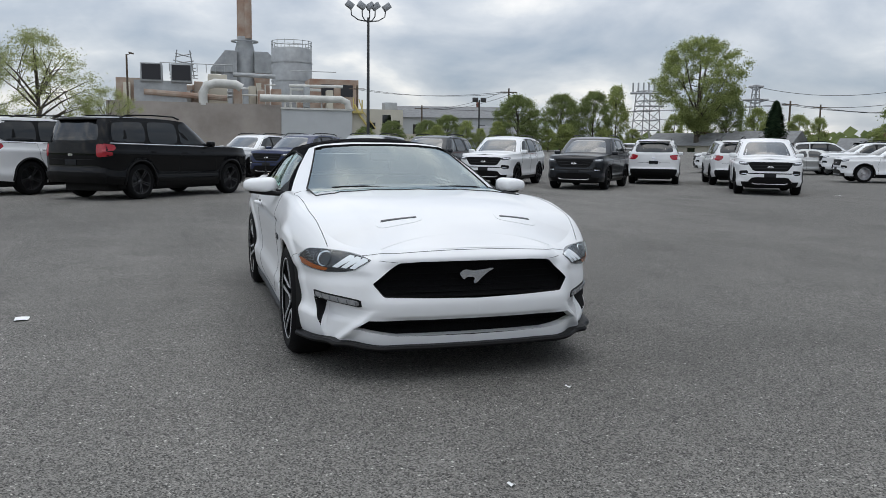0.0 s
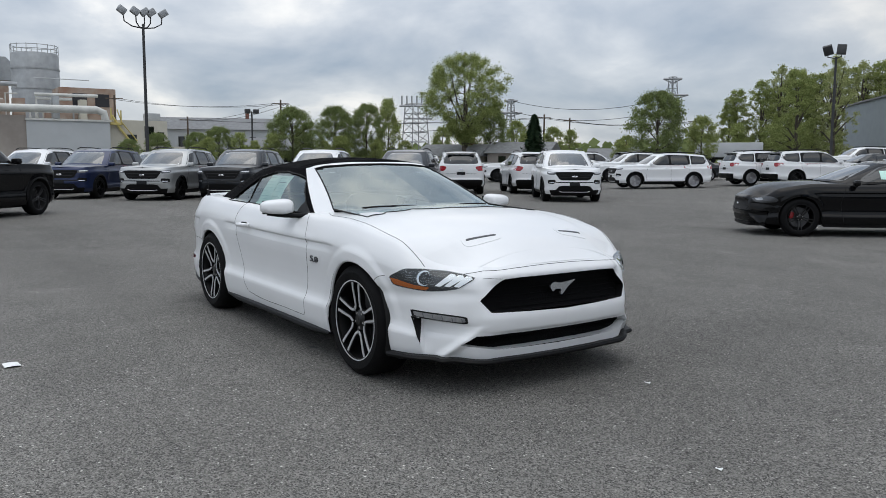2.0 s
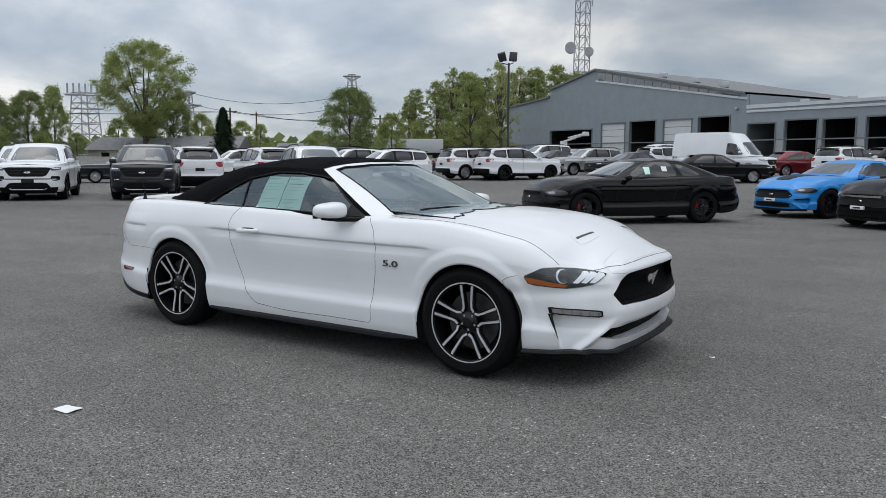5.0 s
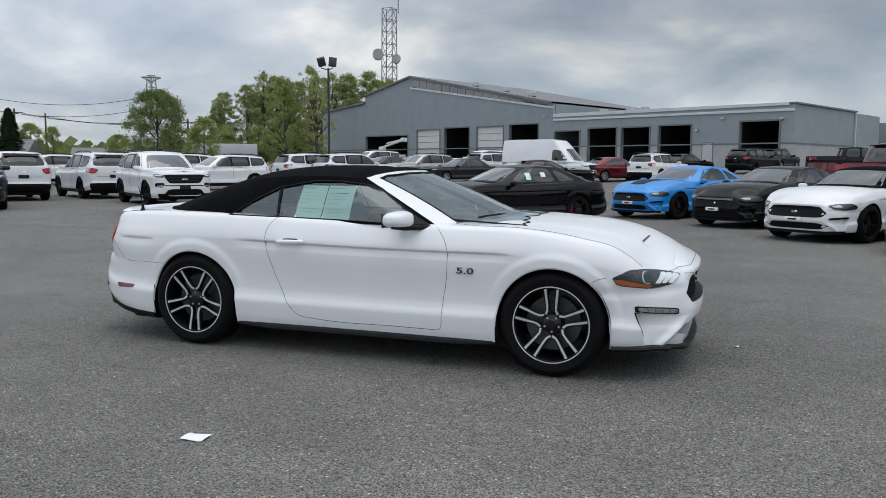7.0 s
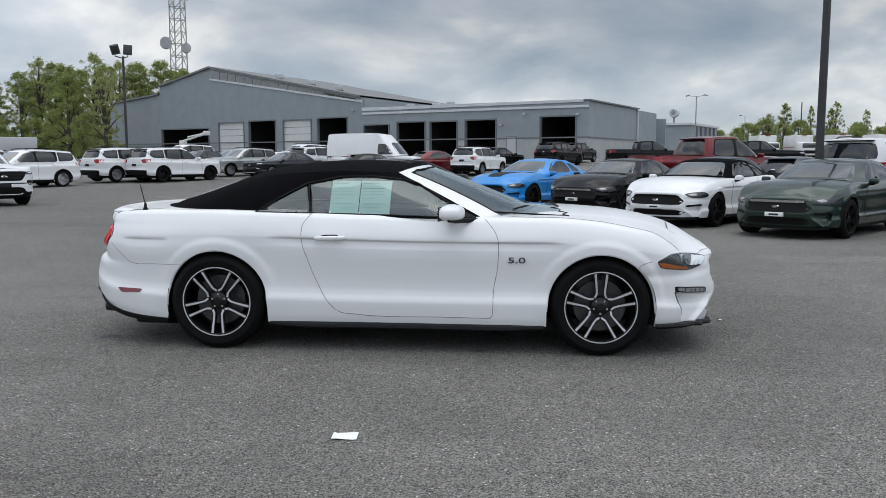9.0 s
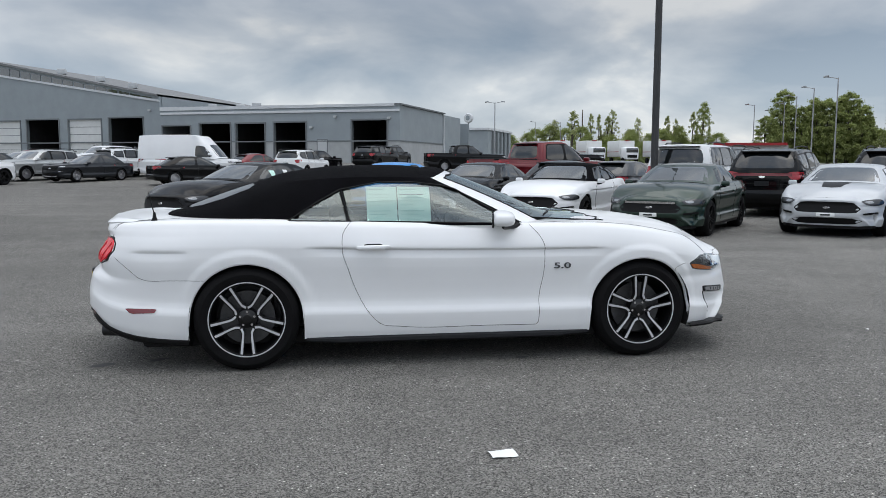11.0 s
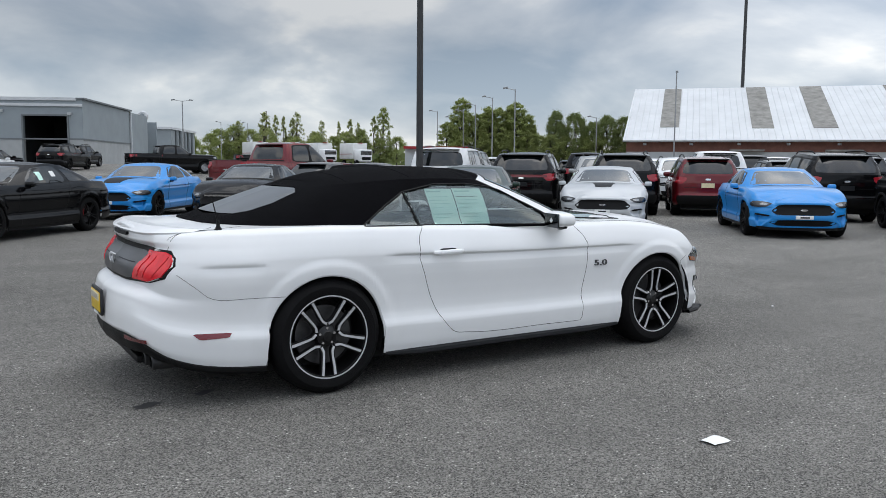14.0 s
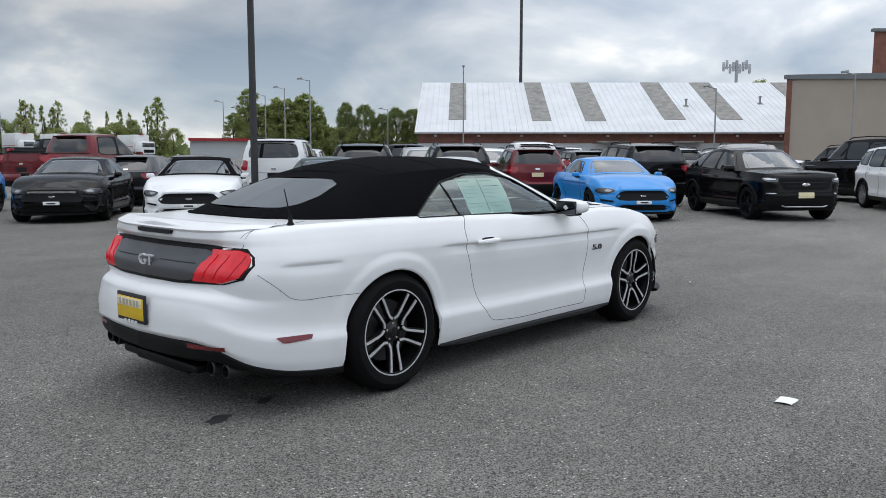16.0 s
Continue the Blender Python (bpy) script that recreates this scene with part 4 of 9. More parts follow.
def build_vehicle(name, spec, colour, face=BLACK_ALLOY, back=BLACK_ALLOY, top_mat=None, grille_mat=BLACK_PLASTIC, front_bar=None, caliper=None, plain=True):
    """One whole vehicle under an Empty; its parts are meshes of their own."""
    car = empty(name)
    r = spec["wheel_r"]
    sh = Shell(spec["outline"], spec["nose"], spec["flank"], spec["tail"], [(x, z, q) for x, z, q in spec["wheels"]], spec["top"], rows=24 if spec.get("pony") else 16, steps=90 if spec.get("pony") else 70, sculpt=pony_sculpt if spec.get("pony") else None, fine_nose=60 if spec.get("pony") else 0)
    cb = Cabin(spec["belt"], spec["roof"], steps=54, rows=8)
    flank, cover = sh.flanks(), sh.cover(9, -9, n=10)
    cabin, roof = cb.walls(), cb.roof(n=8)
    skin = Skin(flank, cover, cabin, roof)
    coloured(part("body", both(join(flank, cover)), colour, car, sharp=50), colour)
    coloured(part("cabin", both(join(cabin)), colour, car, sharp=50), colour)
    coloured(part("roof", both(roof), top_mat or colour, car, sharp=50), top_mat or colour)
    under = spec["outline"]
    x0, x1 = under[0][0] - 0.12, under[-1][0] + 0.12
    part("underbody", box(x1 + 0.3, -0.66, 0.2, x0 - 0.42, 0.66, 0.45, 0.03), WELL_BLACK, car)
    sides = (1, -1)
    keep = lambda pair, s: pair if s > 0 else mirror_y(pair)
    for s in sides:
        for key in ("band", "hind_band"):
            if spec.get(key):
                part("pillar_trim", keep(skin.panel(rounded(spec[key], 1, 0.92), "side", 0.003, rings=5), s), BLACK_PLASTIC, car)
        for ring in spec["windows"]:
            part("side_window", keep(skin.panel(rounded(ring, 2, 0.88), "side", 0.007 if spec.get("band") else 0.004), s), GLASS_DARK, car)
        la = "corner"
        lamp = part("headlamp", keep(skin.panel(rounded(spec["lamps"], 2, 0.85), la, 0.006, step=0.02 if spec.get("pony") else 0.04), s), LAMP_DARK if spec.get("pony") else LAMP_MID, car)
        lc = np.asarray(spec["lamps"])
        inner = [tuple(lc.mean(0) + (q - lc.mean(0)) * np.array([0.72, 0.34]) + np.array([0, (lc[:, 1].max() - lc[:, 1].min()) * 0.12])) for q in lc]
        if spec.get("pony"):
            inner = [tuple(lc.mean(0) + (q - lc.mean(0)) * np.array([0.34, 0.40]) + np.array([-0.09, 0.004])) for q in lc]
        part("light_strip", keep(skin.panel(inner, la, 0.012), s), LAMP_STRIP if spec.get("pony") else LAMP_WHITE, lamp)
        if not spec.get("tail_bar"):
            part("tail_lamp", keep(skin.panel(rounded(spec["tails"], 2, 0.85), "back", 0.008), s), TAIL_DEEP, car)
        if spec.get("pods"):
            pod = part("fog_lamp", keep(skin.panel(rounded(spec["pods"], 1, 0.85), "front", 0.006), s), BLACK_PLASTIC, car)
            pc = np.asarray(spec["pods"])
            if not spec.get("pony"):
                part("fog_lens", keep(skin.panel([tuple(pc.mean(0) + (q - pc.mean(0)) * np.array([0.7, 0.22]) - np.array([0, 0.025])) for q in pc], "front", 0.012, rings=2), s), LAMP_CHROME, pod)
        if spec.get("belt_trim"):
            part("belt_trim", keep(skin.line(spec["belt_trim"], "side", 0.014, step=0.15), s), CHROME, car)
        for door in spec["doors"]:
            part("door_seam", keep(skin.line(door, "side", 0.004), s), WELL_BLACK, car)
        for hx, hz in spec["handles"]:
            p, _ = skin.hit("side", hx, hz)
            h = part("door_handle", keep(box(hx - 0.09, p.y - 0.005, hz - 0.015, hx + 0.09, p.y + 0.03, hz + 0.015, 0.01), s), colour, car)
            coloured(h, colour)
        mx, my, mz = spec["mirror"]
        mirror = coloured(part("mirror", keep(moved(box(-0.07, -0.10, -0.07, 0.07, 0.12, 0.07, 0.045), Matrix.Translation((mx, my + (0.0 if spec.get("pony") else 0.06), mz)) @ Matrix.Scale(0.72 if spec.get("pony") else 1.0, 4)), s), colour, car), colour)
        part("mirror_arm", keep(tube([(mx, my - 0.14, mz - 0.07), (mx, my + 0.02, mz - 0.05)], 0.025, 6), s), BLACK_PLASTIC, mirror)
        if spec["rails"]:
            pts = [(x, 0.62, cb.at(np.array(0.5), np.array(1.0))[2] + z) for x, z in ((0.05, 0.02), (-0.15, 0.075), (-0.9, 0.085), (-1.65, 0.06), (-1.85, 0.0))]
            part("roof_rail", keep(tube(pts, 0.018, 6), s), BLACK_PLASTIC, car)
        for xw, zw, rr in spec["wheels"]:
            part("wheel_well", keep(arch_liner(sh, xw, zw, rr, spec["wheel_y"] + 0.08, 0.5), s), WELL_BLACK, car)
            if spec["cladding"]:
                a = np.linspace(-0.1, math.pi + 0.1, 26)
                pts = []
                for t in a:
                    q = (xw + (rr + 0.02) * math.cos(t), zw + (rr + 0.02) * math.sin(t))
                    p, _ = skin.hit("side", q[0], max(q[1], 0.32))
                    pts.append((q[0], p.y - 0.004, q[1]))
                part("arch_cladding", keep(tube(pts, 0.03, 6), s), BLACK_PLASTIC, car)
    part("windscreen", skin.panel(rounded(spec["screen"], 2, 0.9), "front", 0.004, rings=6), SCREEN_DARK, car)
    part("rear_window", skin.panel(rounded(spec["rear"], 2, 0.9), "back", 0.004, rings=6), GLASS_DARK, car)
    if not spec.get("pony"):
        rc = np.asarray(spec["rear"])
        zr, wr = rc[:, 1].max() + 0.025, rc[:, 0].max() * 0.80
        q, _ = skin.hit("back", 0, zr)
        part("roof_spoiler", box(q.x - 0.10, -wr, zr + 0.015, q.x + 0.12, wr, zr + 0.045, 0.012), BLACK_PLASTIC, car)
        part("rear_plate", skin.panel([(-0.17, 0.80), (0.17, 0.80), (0.17, 0.92), (-0.17, 0.92)], "back", 0.012, rings=2), GREY_PLASTIC, car, "dark plate recess")
        part("tail_badge", skin.panel(rounded([(-0.07, 1.0), (0.07, 1.0), (0.07, 1.05), (-0.07, 1.05)], 2), "back", 0.014, rings=2), CHROME, car)
    part("grille", skin.panel(rounded(spec["grille"], 1, 0.88), "front", 0.006, rings=5), grille_mat, car)
    part("lower_intake", skin.panel(rounded(spec["intake"], 1, 0.88), "front", 0.006, rings=5), BLACK_PLASTIC, car)
    g = np.asarray(spec["grille"])
    gz, gt = g[:, 1].mean(), g[:, 1].max()
    p, _ = skin.hit("front", 0, gz)
    if not spec.get("pony"):
        half = g[:, 0].max()
        for k in (0.3, 0.62):
            zz = g[:, 1].min() + (gt - g[:, 1].min()) * k
            part("grille_bar", skin.line([(-half * (0.62 + 0.32 * k), zz), (half * (0.62 + 0.32 * k), zz)], "front", 0.011, lift=0.010, step=0.08), GREY_PLASTIC, car)
        if spec.get("low_bar"):
            part("bumper_slot", skin.panel(rounded(spec["low_bar"], 1, 0.95), "front", 0.006, rings=3), BLACK_PLASTIC, car)
        zi = min(q[1] for q in spec["intake"])
        part("skid_strip", skin.line([(-0.5, zi + 0.07), (-0.42, zi + 0.04), (0.42, zi + 0.04), (0.5, zi + 0.07)], "front", 0.016, lift=0.008, step=0.08), ALLOY_SILVER, car)
        part("front_plate", skin.panel([(-0.17, zi + 0.25), (0.17, zi + 0.25), (0.17, zi + 0.36), (-0.17, zi + 0.36)], "front", 0.016, rings=2), GREY_PLASTIC, car, "dark plate holder")
    if front_bar:
        part("grille_bar", skin.panel([(-g[:, 0].max() * 0.8, gt + 0.005), (g[:, 0].max() * 0.8, gt + 0.005), (g[:, 0].max() * 0.8, gt - 0.035), (-g[:, 0].max() * 0.8, gt - 0.035)], "front", 0.012), front_bar, car)
    part("badge", moved(lathe([(0.0001, 0.012), (0.05, 0.012), (0.062, 0.004), (0.066, 0.0)], 20, "x"), Matrix.Translation((p.x + 0.008, 0, gz)) @ Matrix.Diagonal((1, 0.95, 0.4, 1) if spec.get("pony") else (1, 1.4, 0.6, 1))), CHROME, car)
    part("boot_seam", skin.line([(-0.62, gz), (0.62, gz)], "back", 0.005), WELL_BLACK, car)
    o = np.asarray(spec["outline"])
    smax = sh.s[-1]
    if spec["cladding"]:
        part("lower_cladding", both(sh.band(smax * 0.30, smax * 0.66, lambda s: sh.low(s)[0] - 0.005, lambda s: sh.low(s)[0] + 0.10, 0.008, 50)), BLACK_PLASTIC, car)
        part("rear_cladding", both(sh.band(smax * 0.86, smax, lambda s: sh.low(s)[0] - 0.005, lambda s: sh.low(s)[0] + 0.24, 0.008, 30)), BLACK_PLASTIC, car)
        part("front_cladding", both(sh.band(0, smax * 0.13, lambda s: sh.low(s)[0] - 0.005, lambda s: sh.low(s)[0] + 0.15, 0.008, 30)), BLACK_PLASTIC, car)
    else:
        part("front_splitter", both(sh.band(0, smax * 0.15, lambda s: sh.low(s)[0] - 0.03, lambda s: sh.low(s)[0] + 0.02, 0.02, 30)), BLACK_PLASTIC, car)
        part("sill", both(sh.band(smax * 0.30, smax * 0.64, lambda s: sh.low(s)[0] - 0.02, lambda s: sh.low(s)[0] + 0.035, 0.004, 40)), BLACK_PLASTIC, car)
        part("rear_valance", both(sh.band(smax * 0.86, smax, lambda s: sh.low(s)[0] - 0.02, lambda s: sh.low(s)[0] + 0.14, 0.006, 30)), BLACK_PLASTIC, car)
    if spec.get("bed"):
        L = min(o[:, 0]) + 0.08
        part("bed_cover", box(L, -0.82, 1.28, -1.25, 0.82, 1.335, 0.015), BLACK_PLASTIC, car)
        part("tailgate_seam", skin.line([(-0.75, 1.2), (-0.75, 0.75), (0.75, 0.75), (0.75, 1.2)], "back", 0.006), WELL_BLACK, car)
    W = wheel_meshes(r, spec["rim"], spec["width"], spec["spokes"], spec["style"], face, back)
    for xw, zw, _ in spec["wheels"]:
        for s in sides:
            make_wheel(car, W, xw, s * (spec["wheel_y"] - 0.02), r, s, face, back, caliper, plain)
    car["skin"] = 0
    return car, skin


def park(car, x, y, heading, label, category="car", colour=None, group="", first=[]):
    """Stands a copy of a vehicle on the lot, in its own colour."""
    ob = copy_thing(car, pose(x, y, 0, 0, 0, heading))
    if colour:
        for o in ob.children_recursive:
            if o.get("paint"):
                o.material_slots[0].material = colour
    tagged(ob, label, category, group)
    return ob


# ---- the white convertible ----
def lettering(name, text, size, thick, m, mat, parent, label=""):
    cu = bpy.data.curves.new(name, "FONT")
    cu.offset = size * 0.008
    cu.body, cu.size, cu.extrude, cu.align_x, cu.align_y = text, size, thick, "CENTER", "CENTER"
    tmp = bpy.data.objects.new(name, cu)
    me = bpy.data.meshes.new_from_object(tmp)
    bpy.data.objects.remove(tmp)
    me.materials.clear()
    me.materials.append(mat)
    me.transform(m)
    ob = new(name, me)
    ob.parent = parent
    if label:
        ob["label"] = label
    return ob


GRILLE_MESH = material("honeycomb_grille", (0.004, 0.004, 0.0045), rough=0.6, bump=0.6, bump_scale=130, spec=0.06)

HERO_BELT = [(0.92, 0, 0.985), (0.86, 0.36, 0.98), (0.70, 0.665, 0.957), (0.55, 0.775, 0.943), (-0.3, 0.80, 0.953), (-0.9, 0.81, 0.972), (-1.3, 0.785, 0.985), (-1.68, 0.67, 0.99), (-1.90, 0.4, 1.0), (-1.95, 0, 1.0)]
HERO_ROOF = [(0.08, 0, 1.315), (0.05, 0.3, 1.31), (-0.03, 0.5, 1.285), (-0.09, 0.555, 1.265), (-0.45, 0.60, 1.272), (-0.8, 0.59, 1.262), (-1.0, 0.56, 1.245), (-1.15, 0.48, 1.235), (-1.22, 0.3, 1.245), (-1.24, 0, 1.255)]


def build_convertible():
    car = empty("convertible")
    tagged(car, "white two-door convertible with a closed black soft top", "car")
    sh = Shell(PONY["outline"], PONY["nose"], PONY["flank"], PONY["tail"], PONY["wheels"], PONY["top"], flare=0.012, rows=64, steps=220, sculpt=pony_sculpt, fine_nose=150)
    cb = Cabin(HERO_BELT, HERO_ROOF, bow=0.022, crown=0.082, steps=150, rows=26)
    belt = np.asarray(HERO_BELT)
    fine = hermite(cb.t, cb.b, np.linspace(0, 1, 400))
    order = np.argsort(fine[:, 0])
    inner = lambda x: np.where((x < 0.92) & (x > -1.95), np.interp(x, fine[order, 0], fine[order, 1]) - 0.012, 0.0)
    flank, cover = sh.flanks(), sh.cover(9, -9, inner, n=26)
    lid = sh.cover(9, -9, None, n=26)
    walls, roof = cb.walls(), cb.roof(n=26)
    skin = Skin(flank, lid, walls, roof)
    smax = sh.s[-1]
    keep = lambda pair, s: pair if s > 0 else mirror_y(pair)

    # openings in the nose
    g_half = [(-0.02, 0.672), (0.30, 0.671), (0.405, 0.664), (0.425, 0.655), (0.535, 0.556), (0.541, 0.546), (0.495, 0.486), (0.485, 0.481), (-0.02, 0.468)]
    g_full = [(-a, b) for a, b in g_half[1:-1]] + [(a, b) for a, b in g_half[1:-1]][::-1]
    l_half = [(-0.02, 0.351), (0.42, 0.351), (0.56, 0.349), (0.632, 0.298), (0.42, 0.257), (-0.02, 0.251)]
    l_full = [(-a, b) for a, b in l_half[1:-1]] + [(a, b) for a, b in l_half[1:-1]][::-1]
    shell = flank
    for ring in (g_half, l_half):
        shell = cut_hole(shell, ring, 0, lo=1.2)
    coloured(part("body", both(shell), WHITE_PAINT, car, sharp=42), WHITE_PAINT)
    part("upper_body", both(cover), WHITE_PAINT, car, "white bonnet, shoulders and boot lid", sharp=60)

    w, back = wall_in(skin, g_full, "front", 0.05, shrink=0.985)
    part("grille_surround", w, BLACK_PLASTIC, car)
    part("grille", fan(back), GRILLE_MESH, car, "black honeycomb grille")
    # thin cross bars of the grille
    bars = []
    for k in range(5):
        z = 0.50 + 0.033 * k
        half = 0.47 if k > 0 else 0.43
        half = min(half, 0.53 - max(0, (z - 0.56)) * 1.15)
        pts = []
        for y in np.linspace(-half, half, 25):
            p, _ = skin.hit("front", y, z)
            pts.append((p.x - 0.046, y, z))
        part("grille_bar", tube(pts, 0.003, 5), GRILLE_MESH, car)
    # the emblem: a plain running shape in bright metal
    p, _ = skin.hit("front", 0, 0.585)
    shape = rounded([(1.25 * a, 1.25 * b) for a, b in [(-0.075, 0.012), (-0.05, 0.03), (-0.015, 0.022), (0.03, 0.026), (0.085, 0.034), (0.05, 0.012), (0.03, -0.004), (0.0, -0.036), (-0.012, -0.03), (-0.004, -0.008), (-0.04, -0.004), (-0.055, -0.018)]], 1)
    pair = prism([(a, b) for a, b in shape], -0.006, 0.006)
    part("emblem", moved(pair, Matrix.Translation((p.x - 0.018, 0, 0.585)) @ Matrix.Rotation(math.pi / 2, 4, "Z")), LAMP_CHROME, car, "bright metal emblem")
    w, back = wall_in(skin, l_full, "front", 0.06, shrink=0.97)
    part("intake_surround", w, WHITE_PAINT, car)
    part("lower_grille", fan(back), GRILLE_MESH, car)

    for s in (1, -1):
        part("side_vent", keep(skin.panel([(-0.757, 0.446), (-0.802, 0.439), (-0.816, 0.288)], "corner", 0.004, 0.01, step=0.015), s), BLACK_PLASTIC, car)
        # headlamp: dark housing, projector, three slanted light bars, amber corner, clear lens
        ring = rounded(PONY_LAMP, 1, 0.88)
        lamp = part("headlamp", keep(skin.panel(ring, "corner", 0.002, step=0.012, rings=6), s), LAMP_DARK, car, "dark headlamp with three white bars")
        for k in range(3):
            a, c, e = -0.898 - 0.0525 * k, -0.978 - 0.046 * k, 0.626 - 0.001 * k
            q = [(a, e), (a - 0.030, e - 0.004), (c - 0.034, 0.674 - 0.004 * k), (c - 0.024, 0.688 - 0.005 * k), (c + 0.002, 0.690 - 0.004 * k)]
            part("light_bar", keep(skin.panel(q, "corner", 0.009, step=0.012, rings=2), s), LAMP_WHITE, lamp)
        c = [(-0.835 + 0.041 * math.cos(t), 0.666 + 0.042 * math.sin(t)) for t in np.linspace(0, 2 * math.pi, 20, endpoint=False)]
        part("projector", keep(skin.panel(c, "corner", 0.006, step=0.02, rings=2), s), LAMP_CHROME, lamp)
        c = [(-0.842 + 0.034 * math.cos(t), 0.666 + 0.036 * math.sin(t)) for t in np.linspace(0, 2 * math.pi, 20, endpoint=False)]
        part("projector_lens", keep(skin.panel(c, "corner", 0.012, step=0.02, rings=2), s), GLASS_DARK, lamp)
        for k in range(4):
            q = [(-0.72 - 0.008 * k, 0.652 + 0.013 * k), (-0.77, 0.652 + 0.013 * k), (-0.77, 0.656 + 0.013 * k), (-0.72 - 0.008 * k, 0.656 + 0.013 * k)]
            part("reflector_rib", keep(skin.panel(q, "corner", 0.007, 0.004, step=0.02, rings=1), s), LAMP_MID, lamp)
        q = [(-0.622, 0.656), (-0.652, 0.622), (-0.75, 0.609), (-0.85, 0.601), (-0.868, 0.616), (-0.78, 0.628), (-0.67, 0.652)]
        part("amber_lens", keep(skin.panel(q, "corner", 0.007, step=0.012, rings=3), s), AMBER, lamp)
        part("lens", keep(skin.panel(ring, "corner", 0.016, deep=0.012, step=0.02, rings=5), s), LENS, lamp).visible_shadow = False
        # turn lamp strip over the corner scoop
        q = rounded([(-0.7545, 0.487), (-0.765, 0.444), (-1.06, 0.415), (-1.088, 0.421), (-1.082, 0.456), (-0.93, 0.472)], 1, 0.9)
        fog = part("turn_lamp", keep(skin.panel(q, "corner", 0.004, 0.02, step=0.015), s), BLACK_PLASTIC, car)
        q = rounded([(-0.772, 0.479), (-0.78, 0.453), (-1.04, 0.425), (-1.074, 0.428), (-1.07, 0.450), (-0.93, 0.465)], 1, 0.9)
        lens = part("lens", keep(skin.panel(q, "corner", 0.009, step=0.015), s), LAMP_STRIP, fog)
        for k in range(5):
            a = -0.83 - 0.055 * k
            part("divider", keep(skin.panel([(a, 0.471 - 0.006 * k), (a - 0.004, 0.471 - 0.006 * k), (a - 0.010, 0.449 - 0.006 * k), (a - 0.006, 0.449 - 0.006 * k)], "corner", 0.012, 0.004, rings=1, step=0.02), s), LAMP_MID, lens)
        # bonnet vents, with the slot's shade put in as a grey strip
        vent_ring = [(1.897, 0.245), (1.908, 0.245), (1.883, 0.44), (1.872, 0.435)]
        hv = part("bonnet_vent", keep(skin.panel(rounded([(1.85, 0.215), (1.955, 0.215), (1.928, 0.475), (1.825, 0.455)], 2), "top", 0.003, 0.004, step=0.02), s), WHITE_PAINT, car)
        part("slot", keep(skin.panel(vent_ring, "top", 0.0062, 0.003, step=0.02), s), SATIN_GREY, hv)
        # seams; the fold in the bumper has its shade drawn as a black line
        for name, pts, ax, r in (
            ("bonnet_seam", [(1.905, 0.733), (1.75, 0.762), (1.45, 0.785), (1.1, 0.785), (0.80, 0.775), (0.66, 0.72)], "top", 0.0018),
            ("bumper_crease", [(0.505, 0.671), (0.47, 0.669), (0.42, 0.667)], "front", 0.0012),
            ("door_seam", [(0.56, 0.945), (0.63, 0.86), (0.655, 0.78), (0.65, 0.62), (0.622, 0.45), (0.615, 0.285), (0.612, 0.262), (0.59, 0.256), (0.3, 0.258), (-0.36, 0.270), (-0.47, 0.285), (-0.56, 0.37), (-0.635, 0.50), (-0.695, 0.66), (-0.735, 0.80), (-0.725, 0.91), (-0.675, 0.975)], "side", 0.0017),
            ("bumper_seam", [(1.60, 0.625), (1.66, 0.655), (1.70, 0.664)], "side", 0.0014),
            ("rear_bumper_seam", [(-2.198, 0.753), (-2.10, 0.672), (-2.03, 0.617), (-2.0, 0.609), (-1.85, 0.607), (-1.625, 0.606)], "side", 0.0014),
            ("boot_seam", [(-1.80, 0.66), (-1.95, 0.70), (-2.15, 0.70), (-2.22, 0.68)], "top", 0.0016),
        ):
            part(name, keep(skin.line(rounded_path(pts), ax, r), s), WELL_BLACK, car)
        # handle with its recess
        y = skin.hit("side", -0.53, 0.81)[0].y
        cup = part("handle_recess", keep(skin.panel(rounded([(-0.63, 0.83), (-0.43, 0.835), (-0.43, 0.795), (-0.63, 0.79)], 2), "side", 0.0025, 0.002), s), WHITE_PAINT, car)
        bar = tube([(-0.635, y + 0.004, 0.807), (-0.60, y + 0.032, 0.81), (-0.53, y + 0.036, 0.812), (-0.46, y + 0.032, 0.813), (-0.425, y + 0.004, 0.813)], [0.012, 0.016, 0.017, 0.016, 0.012], 10)
        part("door_handle", keep(bar, s), WHITE_PAINT, car)
        # the shade behind the handle is a dark grey panel laid in the recess
        part("handle_shadow", keep(skin.panel(rounded([(-0.59, 0.832), (-0.47, 0.834), (-0.47, 0.818), (-0.59, 0.816)], 1), "side", 0.004, 0.002), s), GREY_PLASTIC, cup)
        # badge with the engine size
        y = skin.hit("side", 0.78, 0.664)[0].y
        m = Matrix.Translation((0.78, s * (y + 0.004), 0.664)) @ Matrix.Rotation(math.pi if s > 0 else 0, 4, "Z") @ Matrix.Rotation(math.pi / 2, 4, "X") @ Matrix.Diagonal((1.55, 0.85, 1, 1))
        lettering("engine_badge", "5.0", 0.066, 0.004, m, SATIN_GREY, car, "grey 5.0 badge")
        # rear side marker
        part("side_marker", keep(skin.panel(rounded([(-2.137, 0.428), (-1.93, 0.424), (-1.945, 0.400), (-2.10, 0.394)], 1, 0.9), "side", 0.005), s), DARK_RED, car)
        # mirror on its foot
        m = Matrix.Translation((0.32, 0.955, 0.985)) @ Matrix.Rotation(radians(13), 4, "Z")
        housing = mirror_shell()
        mir = part("mirror", keep(moved(housing, m), s), WHITE_PAINT, car, "white door mirror with a black base", sharp=60)
